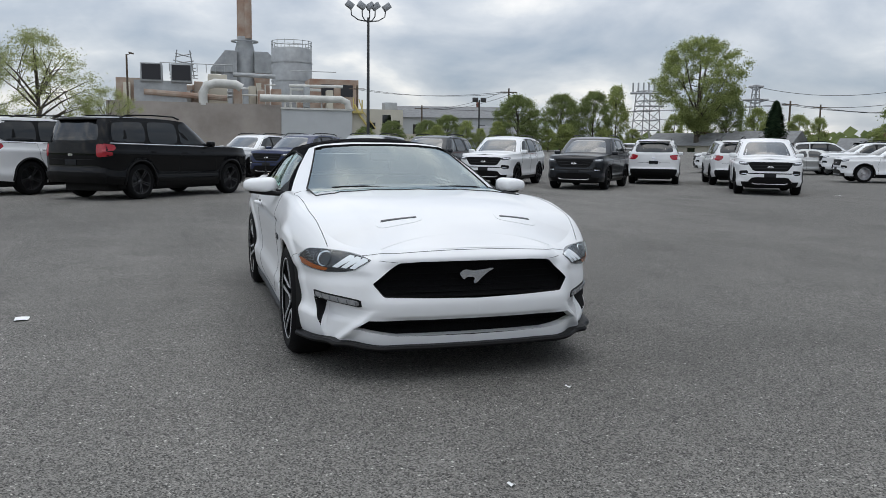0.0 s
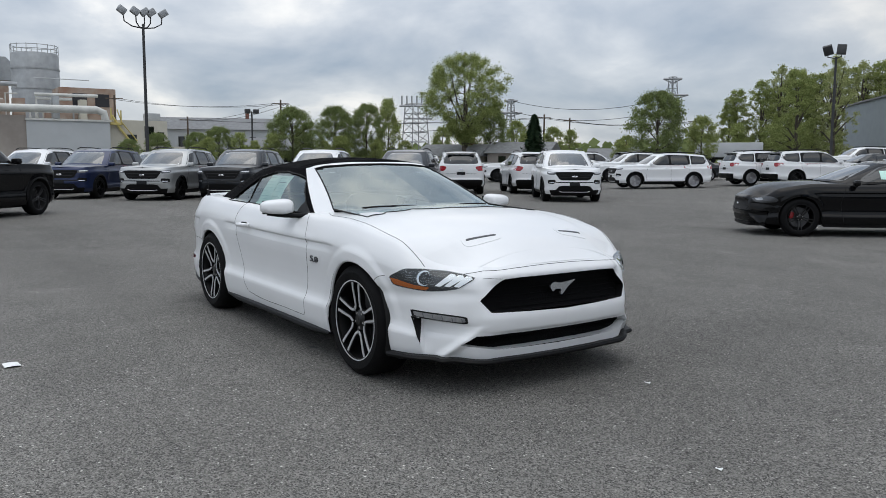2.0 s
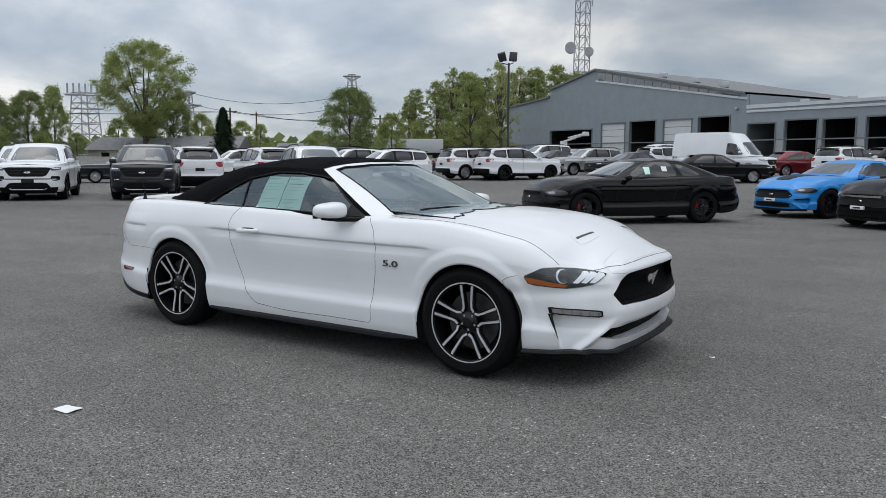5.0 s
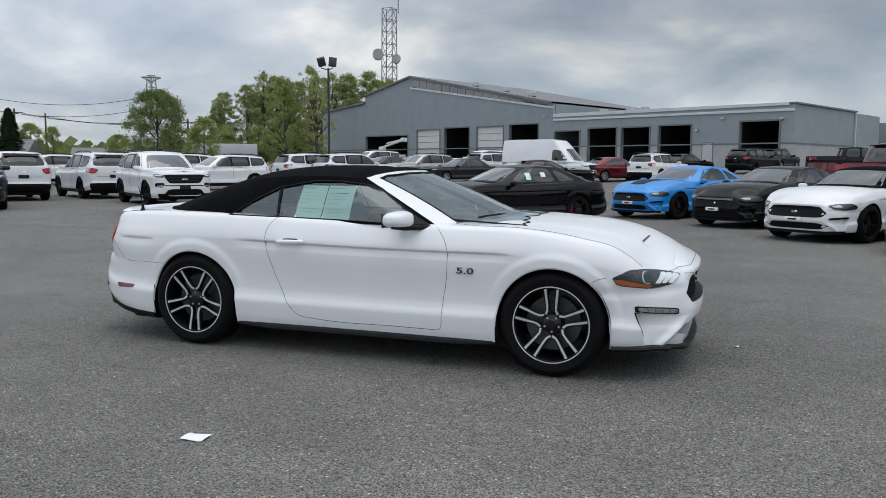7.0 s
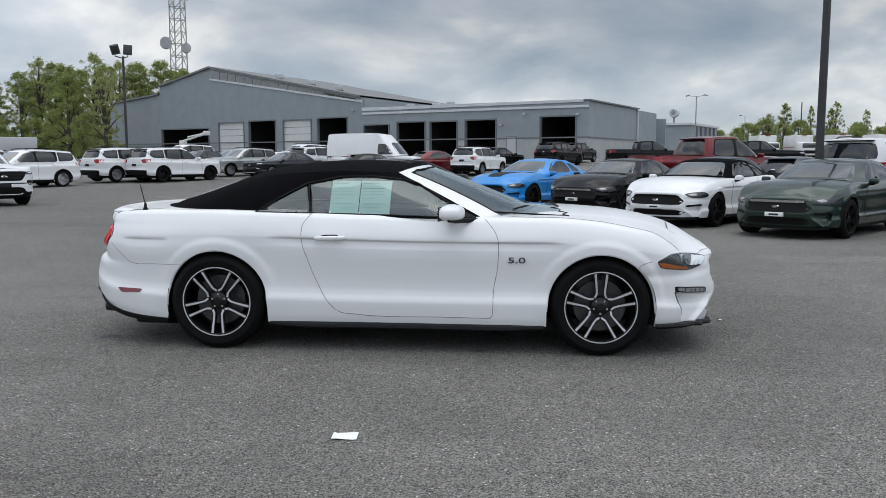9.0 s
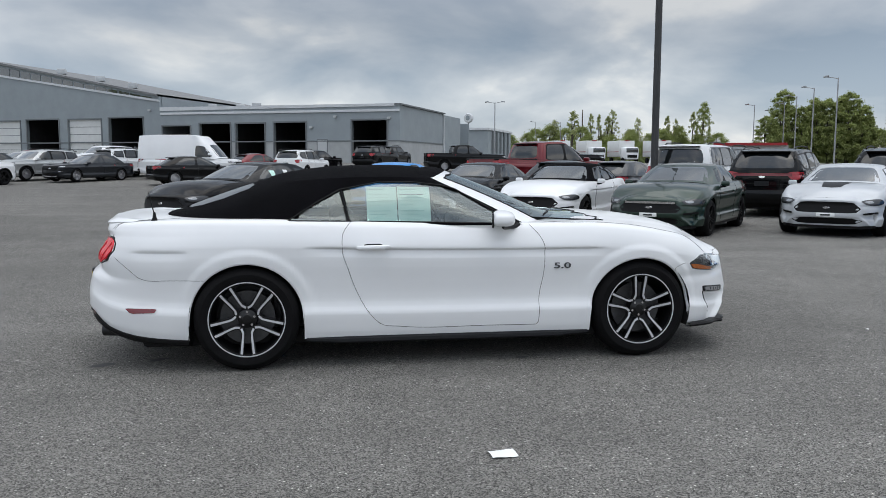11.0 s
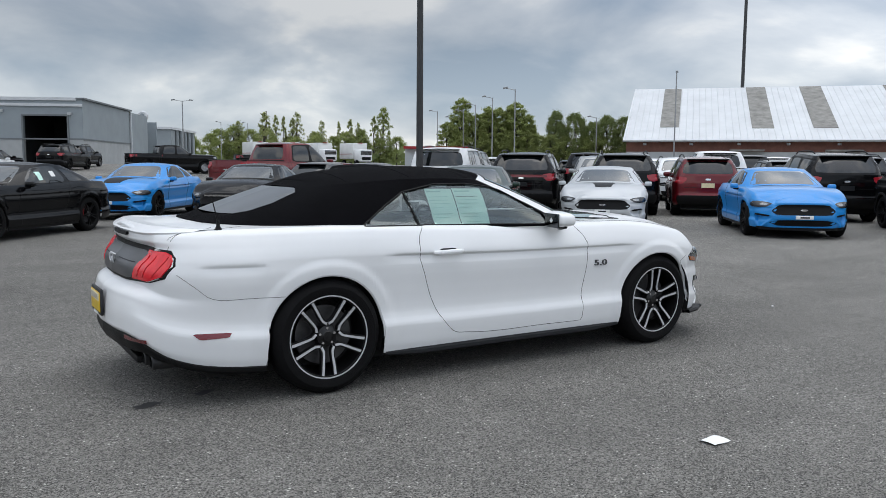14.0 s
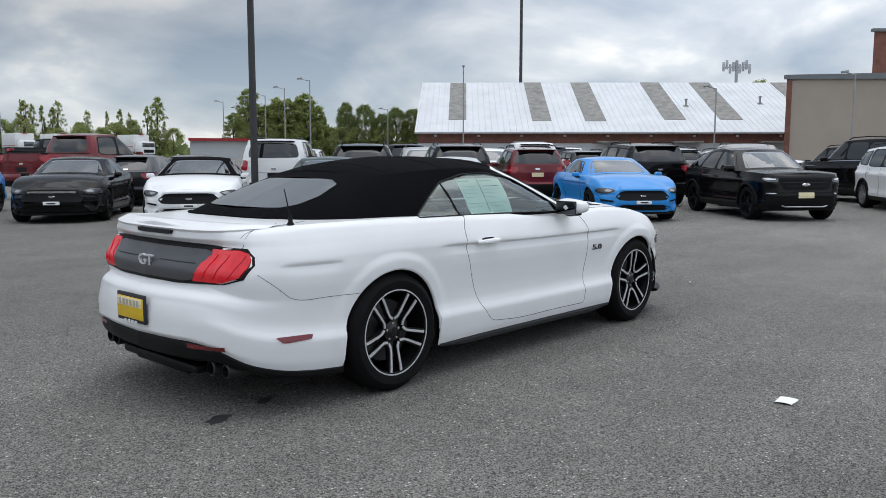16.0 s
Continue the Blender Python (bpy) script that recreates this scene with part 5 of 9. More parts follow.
        part("mirror_base", keep(tube([(0.50, 0.80, 0.940), (0.44, 0.85, 0.936), (0.36, 0.93, 0.940), (0.32, 1.04, 0.946)], [0.014, 0.017, 0.020, 0.010], 10), s), BLACK_PLASTIC, mir)
        part("mirror_glass", keep(moved(box(-0.054, -0.09, -0.044, -0.040, 0.105, 0.052, 0.005), m), s), MIRROR_GLASS, mir)
        part("mirror_sail", keep(skin.panel([(0.51, 0.948), (0.34, 1.03), (0.36, 0.95)], "side", 0.006, 0.004), s), BLACK_PLASTIC, car)
        # sill and arch edge
        part("sill", keep(sill_mesh(sh), s), GREY_PLASTIC, car, "dark grey sill blade")
        for xw, zw, rr in PONY["wheels"]:
            part("wheel_well", keep(arch_liner(sh, xw, zw, rr, 0.88, 0.45), s), WELL_BLACK, car)
            a = np.linspace(-0.10, math.pi + 0.10, 44)
            pts = []
            for t in a:
                qx, qz = xw + rr * math.cos(t), zw + rr * math.sin(t)
                p, _ = skin.hit("side", xw + (rr + 0.008) * math.cos(t), max(zw + (rr + 0.008) * math.sin(t), 0.23))
                pts.append((qx, p.y - 0.012, qz))
            part("arch_lip", keep(tube(pts, [0.003, 0.007] + [0.010] * 40 + [0.007, 0.003], 6), s), WHITE_PAINT, car)

    # the gap between bonnet and bumper
    part("bonnet_gap", skin.line(rounded_path([(-0.578, 0.690), (-0.5, 0.704), (-0.42, 0.7125), (-0.3, 0.7205), (-0.15, 0.7265), (0, 0.7285), (0.15, 0.7265), (0.3, 0.7205), (0.42, 0.7125), (0.5, 0.704), (0.578, 0.690)]), "front", 0.0019), WELL_BLACK, car)
    # front splitter with raised corners, rear valance
    part("splitter", both(splitter_mesh(sh)), BLACK_PLASTIC, car, "black front splitter")
    low = lambda q: sh.low(q)[0]
    part("rear_valance", both(valance_mesh(sh, smax)), BLACK_PLASTIC, car, "black rear diffuser")
    part("diffuser_plate", join(box(-2.35, -0.42, 0.200, -2.05, 0.42, 0.25, 0.02), box(-2.33, -0.30, 0.178, -2.05, 0.30, 0.215, 0.015)), BLACK_PLASTIC, car)
    for y in (-0.66, -0.54, 0.54, 0.66):
        tip = lathe([(0.030, -0.10), (0.040, -0.095), (0.044, 0.0), (0.042, 0.10), (0.036, 0.10), (0.036, -0.08)], 20, "x", closed=True)
        part("exhaust_tip", moved(tip, Matrix.Translation((-2.235 + 0.12 * (abs(y) - 0.54), y, 0.255))), EXHAUST, car)
    for s in (1, -1):
        part("rear_reflector", keep(skin_band_panel(sh, smax, 0.46, 0.70, 0.370, 0.393), s), DARK_RED, car)

    # tail panel, lamps and badge
    tail_ring = [(-0.772, 0.80), (-0.76, 0.84), (-0.72, 0.882), (-0.4, 0.895), (0.4, 0.895), (0.72, 0.882), (0.76, 0.84), (0.772, 0.80), (0.745, 0.728), (0.66, 0.702), (0.3, 0.686), (-0.3, 0.686), (-0.66, 0.702), (-0.745, 0.728)]
    tail = part("tail_panel", skin.panel(tail_ring, "back", 0.004, rings=8, step=0.02), BLACK_PLASTIC, car, "black panel across the tail")
    part("tail_plate", skin.panel(rounded([(-0.53, 0.868), (0.53, 0.868), (0.43, 0.705), (-0.43, 0.705)], 1, 0.93), "back", 0.010, rings=6, step=0.03), SATIN_GREY, tail)
    for s in (1, -1):
        lamp = part("tail_lamp", keep(skin.panel([(0.44, 0.708), (0.515, 0.874), (0.69, 0.873), (0.735, 0.858), (0.754, 0.825), (0.755, 0.795), (0.728, 0.738), (0.65, 0.710)], "back", 0.010, rings=5, step=0.02), s), TAIL_RED, car, "red tail lamp with three bars")
        for k in range(3):
            y0 = 0.472 + 0.080 * k
            part("light_bar", keep(skin.panel(rounded([(y0, 0.728), (y0 + 0.065, 0.855), (y0 + 0.105, 0.850), (y0 + 0.05, 0.728)], 1, 0.9), "back", 0.015, 0.010, rings=3, step=0.03), s), TAIL_RED, lamp)
    for s in (1, -1):
        part("tail_line", skin.line([(s * 0.12, 0.80), (s * 0.44, 0.80)], "back", 0.003, lift=0.011), INK, tail)
    p, _ = skin.hit("back", 0, 0.785)
    m = Matrix.Translation((p.x - 0.016, 0, 0.785)) @ Matrix.Rotation(-math.pi / 2, 4, "Z") @ Matrix.Rotation(math.pi / 2, 4, "X") @ Matrix.Diagonal((1.45, 1, 1, 1))
    lettering("boot_badge", "GT", 0.085, 0.006, m, BADGE_SILVER, car, "bright GT badge")
    p, _ = skin.hit("back", 0, 0.53)
    plate = part("number_plate", box(p.x - 0.022, -0.158, 0.455, p.x - 0.004, 0.158, 0.612, 0.006), INK, car, "yellow plate in a black frame")
    part("plate_face", box(p.x - 0.027, -0.148, 0.475, p.x - 0.018, 0.148, 0.592, 0.003), PLATE_YELLOW, plate)
    part("plate_top", box(p.x - 0.030, -0.14, 0.540, p.x - 0.020, 0.14, 0.588, 0.003), PLATE_PALE, plate)
    for k in range(6):
        y = -0.10 + 0.04 * k
        part("plate_mark", box(p.x - 0.032, y - 0.012, 0.548, p.x - 0.026, y + 0.010, 0.580), PLATE_INK, plate)
    for k in range(4):
        y = -0.06 + 0.04 * k
        part("frame_mark", box(p.x - 0.026, y - 0.012, 0.452, p.x - 0.020, y + 0.010, 0.467), PAPER_WHITE, plate)

    # boot spoiler and its brake lamp
    s = np.linspace(smax - 0.98, smax, 60)
    E = sh.edge(s)
    rows = []
    for k, (dx, dz) in enumerate(((0.20, -0.004), (0.12, 0.002), (0.05, 0.009), (0.0, 0.012), (-0.010, 0.004), (0.0, -0.012))):
        fade = np.clip((s - s[0]) / 0.12, 0, 1) ** 0.7
        x = E[:, 0] + dx
        y = E[:, 1] * (1 - 0.06 * dx)
        zz = np.maximum(sh.height(x, y, 0.83, 0.985), E[:, 2]) if dx > 0.02 else E[:, 2]
        rows.append(np.stack([x, y, zz + dz * fade], -1))
    part("spoiler", both(grid(np.stack(rows, 1))), WHITE_PAINT, car)
    p, _ = skin.hit("back", 0, 0.94)
    part("brake_lamp", skin.panel(rounded([(-0.19, 0.957), (0.19, 0.957), (0.18, 0.934), (-0.18, 0.934)], 1, 0.92), "back", 0.016, 0.02), GREY_PLASTIC, car)
    part("boot_lid_seam", skin.line(rounded_path([(-1.96, -0.62), (-2.05, -0.70), (-2.20, -0.70), (-2.30, -0.66)]), "top", 0.0016), WELL_BLACK, car)

    # windscreen frame, soft top, windows
    t3 = float(cb.t[3])
    side_ring = [(0.475, 0.954), (0.235, 1.09), (0.065, 1.19), (-0.03, 1.213), (-0.24, 1.236), (-0.48, 1.234), (-0.74, 1.185), (-0.90, 1.10), (-1.085, 0.986)]
    frame_wall = cb.walls(0.0, t3)
    scr = [(-0.02, 0.998), (0.30, 0.9945), (0.52, 0.982), (0.685, 0.960), (0.525, 1.262), (0.46, 1.28), (0.25, 1.296), (-0.02, 1.30)]
    frame_wall = cut_hole(frame_wall, [(-0.02, 0.958), *scr[3:]], 0, lo=-0.5)
    frame_wall = cut_hole(frame_wall, side_ring, 1, lo=0.3)
    fr = part("windscreen_frame", both(frame_wall), WHITE_PAINT, car, sharp=60)
    part("pillar_lining", both(([(x - 0.010, y * 0.978, z - 0.002) for x, y, z in frame_wall[0]], frame_wall[1])), SEAT_BLACK, fr)
    top = cut_hole(cb.walls(t3, 1.0), side_ring, 1, lo=0.3)
    rear_half = [(-0.02, 1.045), (0.36, 1.055), (0.435, 1.075), (0.455, 1.12), (0.41, 1.185), (0.31, 1.212), (-0.02, 1.220)]
    top = cut_hole(top, rear_half, 0, hi=-1.0)
    cloth = part("soft_top", both(join(top, cb.roof(n=26))), FABRIC, car, "black canvas soft top", sharp=60)
    rf = [(-a, b) for a, b in rear_half[1:-1]] + [(a, b) for a, b in rear_half[1:-1]][::-1]
    part("rear_window", skin.panel(rounded(rf, 1, 0.85), "back", -0.002, 0.004, rings=6, step=0.03), REAR_SCREEN, cloth, "flexible grey rear window")
    hem = []
    for q in np.linspace(t3 + 0.02, 1.0, 90):
        hem.append(tuple(cb.at(np.array(q), np.array(0.006)) + np.array([0, 0, 0.004])))
    part("hem", both(tube(hem, 0.007, 6)), FABRIC, cloth)
    for bx in (-0.17, -0.62, -1.05):
        pts = []
        for yy in np.linspace(-0.56, 0.56, 21):
            p, _ = skin.hit("top", bx, yy)
            pts.append((p.x, yy, p.z - 0.003))
        part("roof_bow", tube(pts, 0.006, 6), FABRIC, cloth)
    screen_full = [(-a, b) for a, b in scr[1:-1]] + [(0, 1.30)] + [(a, b) for a, b in scr[1:-1]][::-1] + [(0, 0.998)]
    ws = part("windscreen", skin.panel(screen_full, "front", -0.003, 0.001, rings=8, step=0.03), GLASS_SCREEN, car, "clear curved windscreen")
    ws.visible_shadow = False
    part("screen_seal", skin.line(screen_full, "front", 0.006, closed=True), BLACK_PLASTIC, ws)
    # cowl under the windscreen, and the two wipers lying on it
    yy = np.linspace(-0.60, 0.60, 41)
    band = [[tuple(skin.hit("top", 0.922 + d - (0.215 + 0.03 * k) * (y / 0.665) ** 2, y)[0] + Vector((0, 0, 0.003))) for k, d in ((0, -0.004), (0.5, 0.012), (1, 0.026))] for y in yy]
    part("cowl", grid(band, True), BLACK_PLASTIC, car)
    for y0, y1 in ((0.56, 0.03), (-0.02, -0.52)):
        pts = []
        for k in np.linspace(0, 1, 11):
            y = y0 + (y1 - y0) * k
            x = 0.893 - 0.20 * (y / 0.62) ** 2
            pts.append((x, y, skin.hit("top", x, y)[0].z + 0.007 + 0.004 * math.sin(math.pi * k)))
        wip = part("wiper", tube(pts, [0.004] + [0.007] * 9 + [0.004], 6), BLACK_PLASTIC, car)
        part("wiper_arm", tube([pts[8], tuple(Vector(pts[6]) + Vector((0.008, 0, 0.003))), tuple(Vector(pts[3]) + Vector((0.014, 0, -0.004)))], 0.006, 6), BLACK_PLASTIC, wip)
    for s in (1, -1):
        front_pane = [(0.47, 0.955), (0.235, 1.088), (0.065, 1.188), (-0.03, 1.211), (-0.24, 1.233), (-0.48, 1.231), (-0.715, 1.187), (-0.675, 0.977)]
        quarter = [(-0.70, 0.978), (-0.745, 1.181), (-0.90, 1.098), (-1.08, 0.987)]
        win = part("door_window", keep(skin.panel(front_pane, "side", -0.010, 0.001, step=0.05), s), GLASS_SIDE, car)
        win.visible_shadow = False
        q = part("quarter_window", keep(skin.panel(quarter, "side", -0.010, 0.001, step=0.05), s), GLASS_SIDE, car)
        q.visible_shadow = False
        part("window_divider", keep(skin.line([(-0.687, 0.974), (-0.732, 1.19)], "side", 0.006, lift=-0.008), s), BLACK_PLASTIC, car)
        part("window_seal", keep(skin.line(side_ring, "side", 0.0055, closed=True), s), BLACK_PLASTIC, car)
        # paper sheets behind the glass of both doors
        if s < 0:
            for x0, x1 in ((-0.56, -0.352), (-0.345, -0.122)):
                sheet = part("window_sheet", keep(skin.panel([(x0, 0.962), (x1, 0.960), (x1 + 0.004, 1.203), (x0 + 0.004, 1.205)], "side", -0.020, 0.001, step=0.05), s), PAPER_GREEN, car, "pale green printed sheet in the window")
                sheet.visible_shadow = False
                for k, (z, wide, high) in enumerate(((1.182, 0.6, 0.008), (1.150, 0.85, 0.003), (1.128, 0.8, 0.003), (1.106, 0.85, 0.003), (1.080, 0.5, 0.003), (1.040, 0.85, 0.004), (1.018, 0.7, 0.003), (0.985, 0.8, 0.003))):
                    dark = x0 > -0.5 and k == 1
                    x2 = x0 + 0.015 + (x1 - x0 - 0.03) * wide
                    part("print_line", keep(skin.panel([(x0 + 0.015, z), (x2, z), (x2, z + high), (x0 + 0.015, z + high)], "side", -0.0185, 0.0003, rings=1, step=0.2), s), INK if dark else FADED_INK, sheet)

    # aerial
    p, _ = skin.hit("top", -1.95, -0.735)
    base = part("aerial", moved(lathe([(0.0001, 0.06), (0.008, 0.055), (0.013, 0.02), (0.024, 0.0)], 12, "z"), Matrix.Translation((p.x, p.y, p.z - 0.003))), BLACK_PLASTIC, car)
    part("whip", tube([(p.x, p.y, p.z + 0.04), (p.x - 0.035, p.y, p.z + 0.19)], [0.004, 0.0025], 6), BLACK_PLASTIC, base)

    # inside: tub, dash, wheel, seats
    part("floor_pan", join(box(-1.2, -0.72, 0.20, 0.9, 0.72, 0.26), box(-1.9, -0.72, 0.2, -1.2, 0.72, 0.86, 0.05)), SEAT_BLACK, car)
    for s in (1, -1):
        part("door_card", keep(box(-1.2, 0.70, 0.26, 0.75, 0.765, 0.925, 0.02), s), SEAT_BLACK, car)
    dash = part("dashboard", join(box(0.25, -0.70, 0.60, 0.80, 0.70, 0.93, 0.05), box(0.20, 0.18, 0.80, 0.55, 0.56, 0.965, 0.04)), SEAT_BLACK, car)
    part("console", box(-0.7, -0.13, 0.26, 0.4, 0.13, 0.60, 0.04), SEAT_BLACK, car)
    ring = [(0.0, 0.185 * math.cos(t), 0.185 * math.sin(t)) for t in np.linspace(0, 2 * math.pi, 28, endpoint=False)]
    wheel_m = Matrix.Translation((0.12, 0.37, 0.86)) @ Matrix.Rotation(radians(-22), 4, "Y")
    sw = part("steering_wheel", moved(tube(ring, 0.017, 8, closed=True), wheel_m), SEAT_BLACK, car)
    part("wheel_hub", moved(join(box(-0.02, -0.16, -0.02, 0.02, 0.16, 0.02, 0.008), box(-0.03, -0.06, -0.07, 0.03, 0.06, 0.05, 0.02), box(-0.015, -0.02, -0.17, 0.015, 0.02, 0.0, 0.008)), wheel_m), SEAT_BLACK, sw)
    part("inside_mirror", box(0.10, -0.12, 1.17, 0.13, 0.12, 1.235, 0.02), BLACK_PLASTIC, car)
    for y in (0.37, -0.37):
        seat = part("seat", box(-0.55, y - 0.25, 0.30, 0.05, y + 0.25, 0.52, 0.07), SEAT_BLACK, car, "black leather seat")
        part("backrest", moved(box(-0.10, -0.25, 0.0, 0.08, 0.25, 0.62, 0.07), Matrix.Translation((-0.52, y, 0.44)) @ Matrix.Rotation(radians(-18), 4, "Y")), SEAT_BLACK, seat)
        part("headrest", moved(box(-0.06, -0.13, 0.64, 0.06, 0.13, 0.80, 0.045), Matrix.Translation((-0.52, y, 0.44)) @ Matrix.Rotation(radians(-15), 4, "Y")), SEAT_BLACK, seat)
        part("rear_backrest", moved(box(-0.08, -0.3, 0.0, 0.08, 0.3, 0.45, 0.06), Matrix.Translation((-1.16, y * 0.95, 0.5)) @ Matrix.Rotation(radians(-20), 4, "Y")), SEAT_BLACK, car)
    # made low and broad to deepen the shade under the car
    part("underbody", join(box(-2.05, -0.78, 0.145, 1.70, 0.78, 0.25, 0.03), box(1.68, -0.52, 0.150, 2.02, 0.52, 0.25, 0.03)), WELL_BLACK, car)

    wheels = []
    W = wheel_meshes(0.345, 0.249, 0.255, 5, "split", ALLOY, BLACK_ALLOY)
    for xw in (1.36, -1.36):
        for s in (1, -1):
            wheel = make_wheel(car, W, xw, s * (0.775 if xw > 0 else 0.80) * taper(xw), 0.345, s, ALLOY, BLACK_ALLOY, None)
            if xw > 0:
                wheel.matrix_basis = wheel.matrix_basis @ Matrix.Rotation(radians(36), 4, "Y")
            wheels.append(wheel)
    # the body is a little broader ahead than behind
    for o in car.children_recursive:
        if o not in wheels and o.parent not in wheels:
            for v in o.data.vertices:
                v.co.y *= taper(v.co.x)
    car.location, car.rotation_euler = (0, 0.01, 0), (0, 0, radians(1.0))
    return car


def taper(x):
    return 1.0106 + 0.0194 * x


def rounded_path(pts):
    """A smooth path through a few points."""
    P = np.asarray(pts, float)
    d = np.concatenate([[0], np.cumsum(np.linalg.norm(np.diff(P, axis=0), axis=1))])
    return [tuple(p) for p in hermite(d, P, np.linspace(0, d[-1], max(8, int(d[-1] / 0.03))))]


def mirror_shell():
    """A rounded door mirror housing, broad at the outside."""
    bm = bmesh.new()
    bmesh.ops.create_uvsphere(bm, u_segments=20, v_segments=14, radius=1)
    for v in bm.verts:
        x, y, z = v.co
        x = math.copysign(abs(x) ** 0.8, x)
        y = math.copysign(abs(y) ** 0.6, y)
        z = math.copysign(abs(z) ** 0.6, z)
        low = 0.75 if z < 0 else 1.0
        v.co = (x * 0.100 if x > 0 else x * 0.055, y * 0.118 + 0.01, z * low * 0.060 * (1 - 0.16 * y) + 0.004)
    bm.verts.index_update()
    out = [tuple(v.co) for v in bm.verts], [tuple(v.index for v in f.verts) for f in bm.faces]
    bm.free()
    return out


def splitter_mesh(sh):
    """A thin blade round the lower front, turned up at its corners."""
    s = np.linspace(0, 1.12, 60)
    zb = 0.203 + 0.022 * np.clip((s - 0.5) / 0.3, 0, 1)
    P = sh.at(s, zb + 0.01)
    _, n = sh.base(s)
    rows = []
    for out, dz in ((-0.05, 0.004), (0.035, 0.004), (0.045, -0.008), (0.038, -0.022), (-0.05, -0.03)):
        k = out * (1 + 0.35 * np.exp(-((s - 0.84) / 0.12) ** 2))
        Q = P.copy()
        Q[:, 0] += n[:, 0] * k
        Q[:, 1] += n[:, 1] * k
        Q[:, 2] = zb + dz
        rows.append(Q)
    return grid(np.stack(rows, 1))


def valance_mesh(sh, smax):
    """The black lower bumper: it hangs from the white edge and tucks in under the tail."""
    s = np.linspace(smax * 0.765, smax, 80)
    zb = sh.low(s)[0]
    P = sh.at(s, zb + 0.001)
    _, n = sh.base(s)
    f = np.clip((s - smax * 0.86) / 0.35, 0, 1)
    rows = []
    for out, drop in ((-0.01, -0.02), (0.006, -0.010), (0.010, 0.0), (0.008, 0.05), (-0.006, 0.09), (-0.04, 0.115), (-0.16, 0.125)):
        Q = P.copy()
        Q[:, 0] += n[:, 0] * out
        Q[:, 1] = np.maximum(Q[:, 1] + n[:, 1] * out, 0)
        Q[:, 2] = np.maximum(zb - drop * (0.40 + 0.50 * f), 0.165)
        rows.append(Q)
    return grid(np.stack(rows, 1), True)


def sill_mesh(sh):
    """A thin blade under the doors from arch to arch, tapered at its ends."""
    fine = np.linspace(0, sh.s[-1], 800)
    x = sh.base(fine)[0][:, 0]
    s = np.interp(-np.linspace(0.975, -0.975, 60), -x, fine)
    P, n = sh.at(s, np.full(60, 0.2)), sh.base(s)[1]
    end = np.clip((1 - np.abs(np.linspace(-1, 1, 60))) / 0.25, 0, 1)
    rows = []
    for out, z in ((-0.02, 0.212), (0.006, 0.208), (0.020, 0.196), (0.022, 0.176), (0.0, 0.160), (-0.10, 0.158)):
        Q = P.copy()
        Q[:, 1] += out * (0.4 + 0.6 * end)
        Q[:, 2] = 0.205 + (z - 0.205) * (0.45 + 0.55 * end)
        rows.append(Q)
    return grid(np.stack(rows, 1), True)


def skin_band_panel(sh, smax, y0, y1, z0, z1):
    """A small lens low on the rear valance."""
    s = np.linspace(smax - y1 - 0.03, smax - y0 - 0.01, 10)
    P = sh.at(np.repeat(s[:, None], 2, 1), np.array([[z0, z1]]).repeat(10, 0))
    _, n = sh.base(s)
    P[..., 0] += n[:, 0][:, None] * 0.012
    P[..., 1] += n[:, 1][:, None] * 0.012
    return grid(P)


convertible = build_convertible()


# ---- the lot ----
def ground_z(x, y):
    """The lot is level round the car and rises gently towards the service building."""
    t = max(0.0, min(1.0, (y - 27) / 46))
    return 1.27 * t * t * (3 - 2 * t) * 0.35 + 1.27 * t * 0.65


